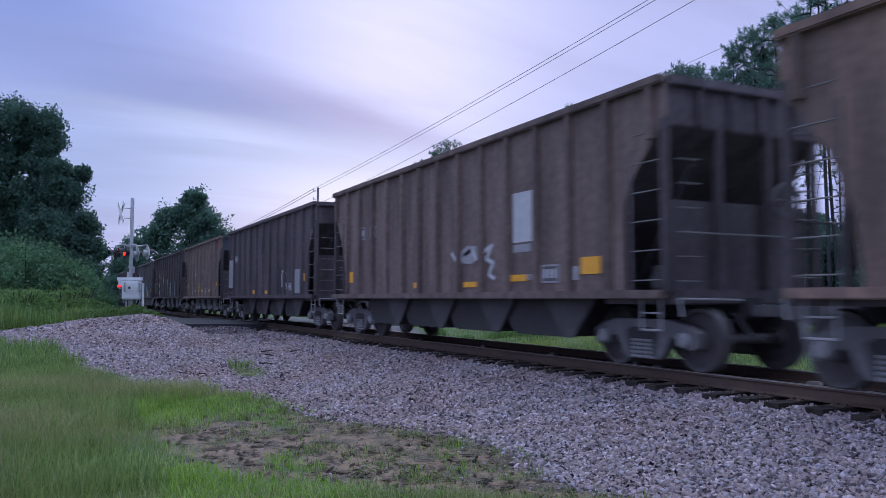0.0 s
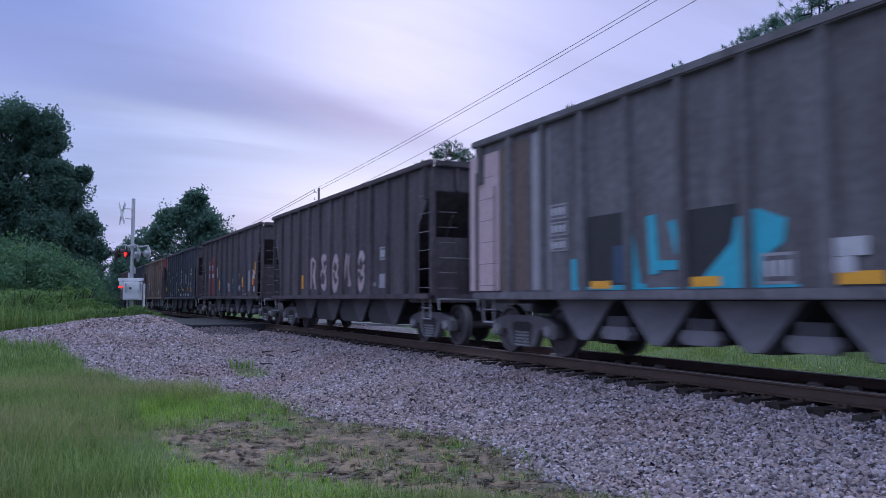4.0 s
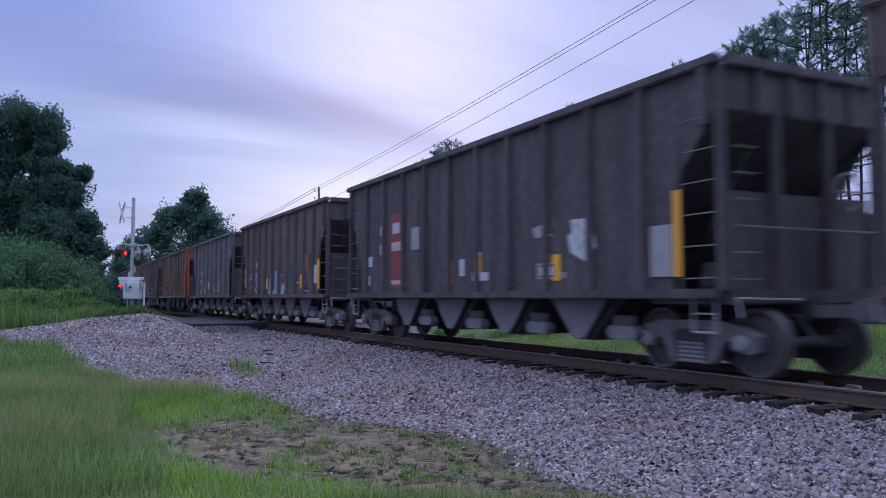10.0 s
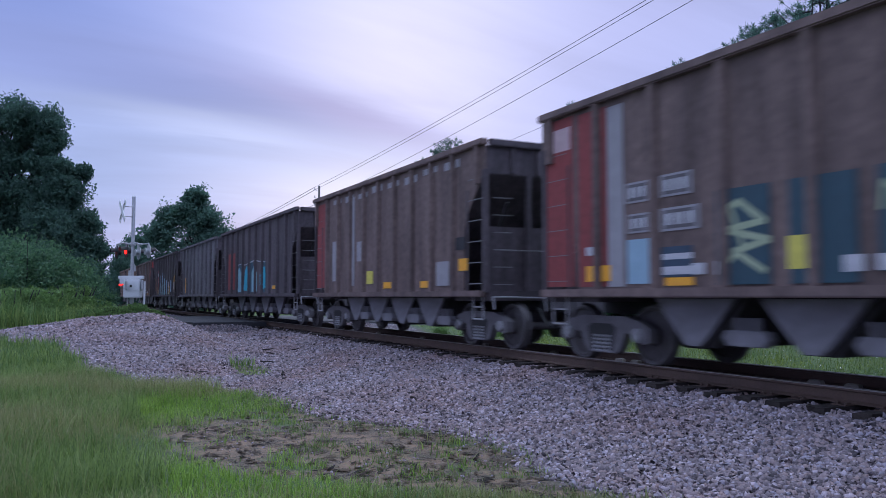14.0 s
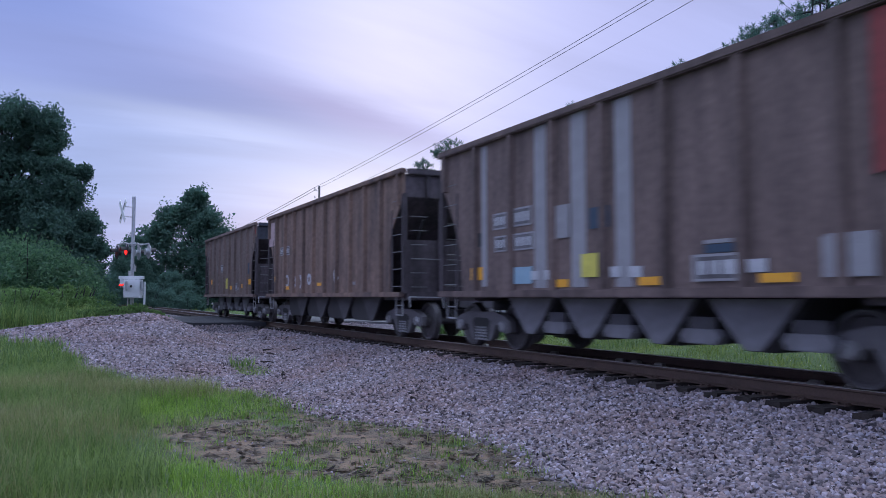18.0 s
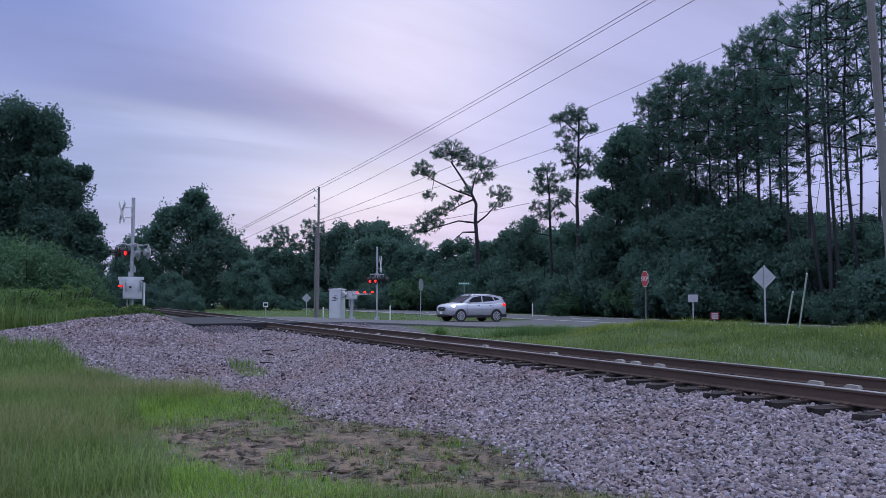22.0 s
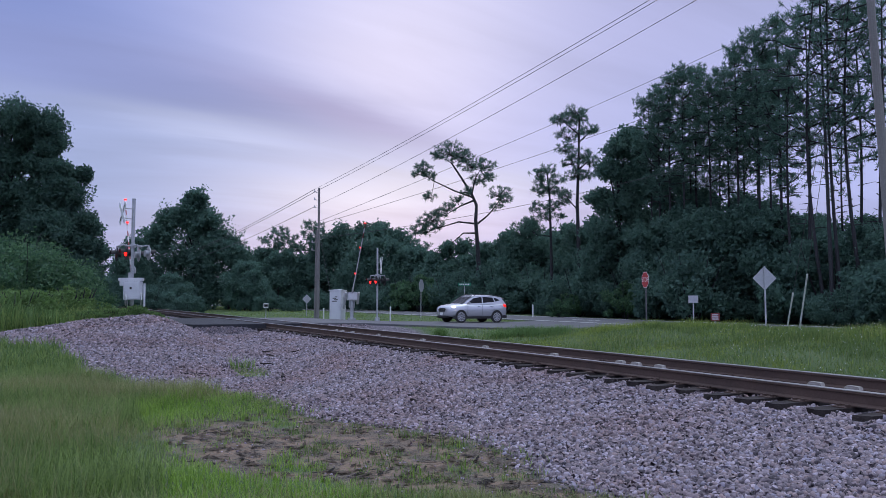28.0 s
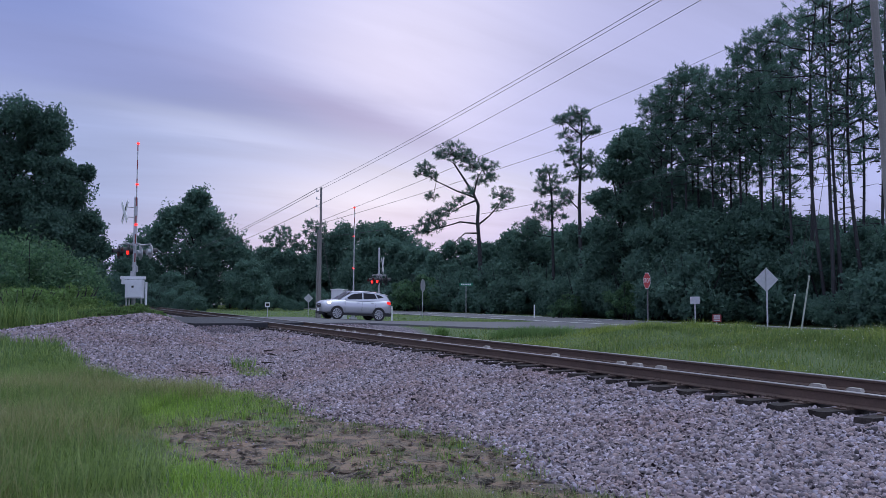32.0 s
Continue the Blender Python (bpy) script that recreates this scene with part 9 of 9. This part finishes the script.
def suv():
    """Small silver crossover; local +x is its nose, the ground at z = 0."""
    ob = thing("suv", pose(0, 0, 0), "small silver crossover with its headlamps on", "car")

    def ring(x, half, lo, hi, belt):
        return [(x, -half * 0.86, lo), (x, -half * 0.97, lo + 0.10), (x, -half, (lo + hi) / 2), (x, -half * 0.985, hi - 0.14), (x, -half * 0.90, hi - 0.02), (x, -half * 0.5, hi + belt),
                (x, half * 0.5, hi + belt), (x, half * 0.90, hi - 0.02), (x, half * 0.985, hi - 0.14), (x, half, (lo + hi) / 2), (x, half * 0.97, lo + 0.10), (x, half * 0.86, lo)]
    bm = bmesh.new()
    loft(bm, [ring(2.13, 0.60, 0.46, 0.80, 0.0), ring(2.08, 0.74, 0.38, 0.90, 0.01), ring(1.92, 0.84, 0.34, 0.98, 0.02), ring(1.55, 0.88, 0.32, 1.03, 0.04), ring(1.05, 0.885, 0.32, 1.08, 0.05),
              ring(0.5, 0.885, 0.32, 1.08, 0.02), ring(-0.4, 0.885, 0.32, 1.10, 0.02), ring(-1.2, 0.885, 0.34, 1.14, 0.02), ring(-1.75, 0.87, 0.36, 1.16, 0.0), ring(-2.02, 0.80, 0.40, 1.12, 0.0), ring(-2.13, 0.66, 0.46, 0.96, 0.0)])
    part("body", bm, M_SILVER, ob, bevel=0.012, smooth=True)

    def cab(x, half, lo, hi, crown):
        return [(x, -half, lo), (x, -half * (0.98 - 0.16 * (hi - lo) / 0.55), hi), (x, -half * 0.5, hi + crown), (x, half * 0.5, hi + crown), (x, half * (0.98 - 0.16 * (hi - lo) / 0.55), hi), (x, half, lo)]
    bm = bmesh.new()
    loft(bm, [cab(1.12, 0.78, 1.06, 1.08, 0.01), cab(0.72, 0.80, 1.06, 1.34, 0.03), cab(0.30, 0.82, 1.06, 1.55, 0.04), cab(-0.4, 0.83, 1.08, 1.60, 0.04), cab(-1.2, 0.82, 1.10, 1.55, 0.03),
              cab(-1.74, 0.78, 1.12, 1.45, 0.02), cab(-2.05, 0.74, 1.06, 1.12, 0.01)])
    part("cabin", bm, M_SILVER, ob, smooth=False)
    bm = bmesh.new()
    loft(bm, [cab(0.46, 0.70, 1.50, 1.53, 0.035), cab(0.28, 0.70, 1.555, 1.59, 0.035), cab(-0.4, 0.715, 1.60, 1.635, 0.035), cab(-1.2, 0.71, 1.55, 1.59, 0.03), cab(-1.70, 0.68, 1.47, 1.52, 0.02), cab(-1.98, 0.62, 1.43, 1.46, 0.01)])
    part("roof", bm, M_SILVER, ob, smooth=True)

    def pane(name, corners):
        bm = bmesh.new()
        vs = [bm.verts.new(c) for c in corners]
        bm.faces.new(vs)
        bmesh.ops.solidify(bm, geom=bm.faces[:], thickness=0.006)
        part(name, bm, M_GLASS, ob, "dark tinted glass")
    pane("windscreen", [(1.15, -0.70, 1.125), (1.15, 0.70, 1.125), (0.36, 0.60, 1.61), (0.36, -0.60, 1.61)])
    pane("rear_window", [(-1.97, -0.62, 1.16), (-1.97, 0.62, 1.16), (-1.76, 0.55, 1.45), (-1.76, -0.55, 1.45)])
    for s in (-1, 1):
        wall = lambda x, z: (x, s * (0.832 - 0.265 * (z - 1.08)), z)
        pane("side_window", [wall(0.84, 1.13), wall(0.36, 1.44), wall(-0.24, 1.53), wall(-0.24, 1.17)])
        pane("side_window", [wall(-0.31, 1.175), wall(-0.31, 1.535), wall(-1.02, 1.50), wall(-1.16, 1.24)])
        pane("side_window", [wall(-1.22, 1.26), wall(-1.10, 1.49), wall(-1.34, 1.45), wall(-1.58, 1.34)])
        bm = bmesh.new()
        rod(bm, (0.15, s * 0.64, 1.665), (-1.45, s * 0.64, 1.645), 0.018, seg=6), rod(bm, (0.15, s * 0.64, 1.665), (0.25, s * 0.65, 1.60), 0.018, seg=6), rod(bm, (-1.45, s * 0.64, 1.645), (-1.55, s * 0.65, 1.58), 0.018, seg=6)
        part("roof_rail", bm, M_CLAD, ob, "black roof rail")
        bm = bmesh.new()
        prism(bm, [(1.86, 0.22), (1.86, 0.34), (1.72, 0.40), (0.88, 0.38), (0.82, 0.36), (-0.80, 0.38), (-0.88, 0.42), (-1.68, 0.44), (-1.90, 0.46), (-1.90, 0.26)], s * 0.84, s * 0.896)
        part("sill_cladding", bm, M_CLAD, ob, "black lower cladding")
        for xw in (1.28, -1.275):
            bm = bmesh.new()
            bmesh.ops.create_cone(bm, cap_ends=True, segments=26, radius1=0.395, radius2=0.395, depth=0.03, matrix=Matrix.Translation((xw, s * 0.878, 0.36)) @ Euler((math.pi / 2, 0, 0)).to_matrix().to_4x4())
            part("wheel_arch", bm, M_CLAD, ob, "black wheel arch")
        bm = bmesh.new()
        box(bm, 0.78, s * 0.97, 1.14, 0.13, 0.20, 0.13)
        part("mirror", bm, M_SILVER, ob, bevel=0.03)
        for xh in (0.02, -0.86):
            bm = bmesh.new()
            box(bm, xh, s * 0.895, 0.96, 0.17, 0.02, 0.03)
            part("door_handle", bm, M_CHROME, ob, bevel=0.006)
        for xd in (0.82, -0.22, -1.06):
            bm = bmesh.new()
            box(bm, xd, s * 0.8855, 0.75, 0.010, 0.004, 0.56)
            part("door_seam", bm, M_CLAD, ob)
        bm = bmesh.new()
        loft(bm, [[(x, s * y, z) for x, y, z in q] for q in (((2.10, 0.46, 0.76), (2.09, 0.46, 0.86), (2.04, 0.47, 0.86), (2.04, 0.47, 0.76)), ((1.99, 0.74, 0.80), (1.97, 0.74, 0.91), (1.92, 0.74, 0.91), (1.94, 0.74, 0.80)),
                                                              ((1.76, 0.868, 0.88), (1.74, 0.868, 0.95), (1.70, 0.86, 0.95), (1.72, 0.86, 0.88)))])
        part("headlamp", bm, M_HEAD, ob, "glowing warm headlamp")
        bm = bmesh.new()
        loft(bm, [[(x, s * y, z) for x, y, z in q] for q in (((-2.11, 0.50, 0.93), (-2.11, 0.50, 1.06), (-2.05, 0.5, 1.06), (-2.05, 0.5, 0.93)), ((-2.02, 0.80, 0.93), (-2.02, 0.79, 1.08), (-1.96, 0.78, 1.08), (-1.96, 0.79, 0.93)),
                                                              ((-1.80, 0.878, 0.98), (-1.80, 0.872, 1.10), (-1.76, 0.86, 1.10), (-1.76, 0.86, 0.98)))])
        part("tail_lamp", bm, M_TAIL, ob, "glowing red tail lamp")
    bm = bmesh.new()
    prism(bm, [(-0.34, 0.62), (0.34, 0.62), (0.46, 0.76), (0.30, 0.84), (-0.30, 0.84), (-0.46, 0.76)], 2.08, 2.14, "x")
    part("grille", bm, M_CLAD, ob, "black grille")
    bm = bmesh.new()
    box(bm, 2.15, 0, 0.76, 0.012, 0.72, 0.025)
    part("grille_bar", bm, M_CHROME, ob)
    bm = bmesh.new()
    box(bm, 2.02, 0, 0.32, 0.26, 1.30, 0.12)
    part("front_bumper", bm, M_CLAD, ob, bevel=0.04)
    bm = bmesh.new()
    box(bm, -2.02, 0, 0.36, 0.26, 1.44, 0.22)
    part("rear_bumper", bm, M_CLAD, ob, bevel=0.04)
    bm = bmesh.new()
    box(bm, 2.165, 0, 0.50, 0.01, 0.32, 0.16)
    part("blank_plate", bm, M_WHITE, ob)
    wheels = [car_wheel(ob, x, y) for x in (1.28, -1.275) for y in (-0.79, 0.79)]
    return ob, wheels


SUV, SUV_WHEELS = suv()
SUV.scale = (0.95, 0.97, 0.98)

# ---------------------------------------------------------------- what moves


def motions():
    # the train runs at an even speed; wheels turn once the car is near
    for car, sets, start in TRAIN:
        walk(car, [(0.0, pose(start, TRACK_Y, 0)), (16.0, pose(start + SPEED * 16, TRACK_Y, 0)), (32.0, pose(start + SPEED * 32, TRACK_Y, 0))])
        curves = car.animation_data.action.layers[0].strips[0].channelbag(car.animation_data.action_slot).fcurves
        for c in curves:
            for k in c.keyframe_points:
                k.interpolation = "LINEAR"
        t0 = max(0.0, (-start - 45.0) / SPEED)
        t1 = min(32.0, max(0.4, (-start + 4.0) / SPEED))
        f0, f1 = round(t0 * FPS), round(t1 * FPS)
        for ws in sets:
            home = ws.matrix_basis.copy()
            rows = [(0.0, home)] if f0 > 0 else []
            for f in range(f0, f1 + 1):
                rows.append((f / FPS, home @ Matrix.Rotation((f - f0) / FPS * SPEED / WHEEL_R, 4, "Y")))
            rows.append((32.0, rows[-1][1]))
            walk(ws, rows)
    # gate arms rise once the train has gone (degrees above level)
    for arm, angles in ((far_arm, ((0, 0), (24.9, 0), (25.3, 8), (25.5, 16), (26.5, 30), (27.5, 43), (28.0, 49), (28.5, 54), (29.0, 60), (29.5, 66), (30.0, 74), (30.5, 81), (31.0, 88), (31.4, 89), (32.0, 89))),
                        (near_arm, ((0, 0), (24.7, 0), (25.0, 5), (25.5, 15), (26.5, 28), (27.5, 39), (28.5, 48), (29.0, 55), (29.5, 60), (30.0, 66), (30.5, 72), (31.0, 80), (31.5, 88), (32.0, 89)))):
        home = arm.matrix_basis.copy()
        walk(arm, [(t, home @ Matrix.Rotation(-radians(a), 4, "Y")) for t, a in angles])
    # the car waits, then drives over the crossing
    gone = ((0, 0.0), (28.2, 0.0), (28.5, 0.12), (29.0, 0.40), (29.5, 0.75), (30.0, 1.45), (30.5, 2.3), (31.0, 3.7), (31.3, 4.6), (31.5, 5.3), (31.7, 6.2), (32.0, 7.25))
    ux, uy = -0.132 / 1.0087, -1 / 1.0087
    turn = math.degrees(math.atan2(uy, ux))

    def at(d):
        x, y = -41.5 + ux * d, 22.3 + uy * d
        slope = math.degrees(math.atan2(road_lift(y - 1.28) - road_lift(y + 1.28), 2.56))
        return pose(x, y, (road_lift(y - 1.28) + road_lift(y + 1.28)) / 2 + 0.004, 0, -slope, turn + 10.0 - 0.5 * d)
    walk(SUV, [(t, at(d)) for t, d in gone])
    for w in SUV_WHEELS:
        home = w.matrix_basis.copy()
        rows = [(0.0, home), (28.2, home)]
        ts, ds = [g[0] for g in gone], [g[1] for g in gone]
        for k in range(1, 39):
            t = 28.2 + k * 0.1
            rows.append((t, home @ Matrix.Rotation(float(np.interp(t, ts, ds)) / 0.34, 4, "Y")))
        walk(w, rows)


motions()
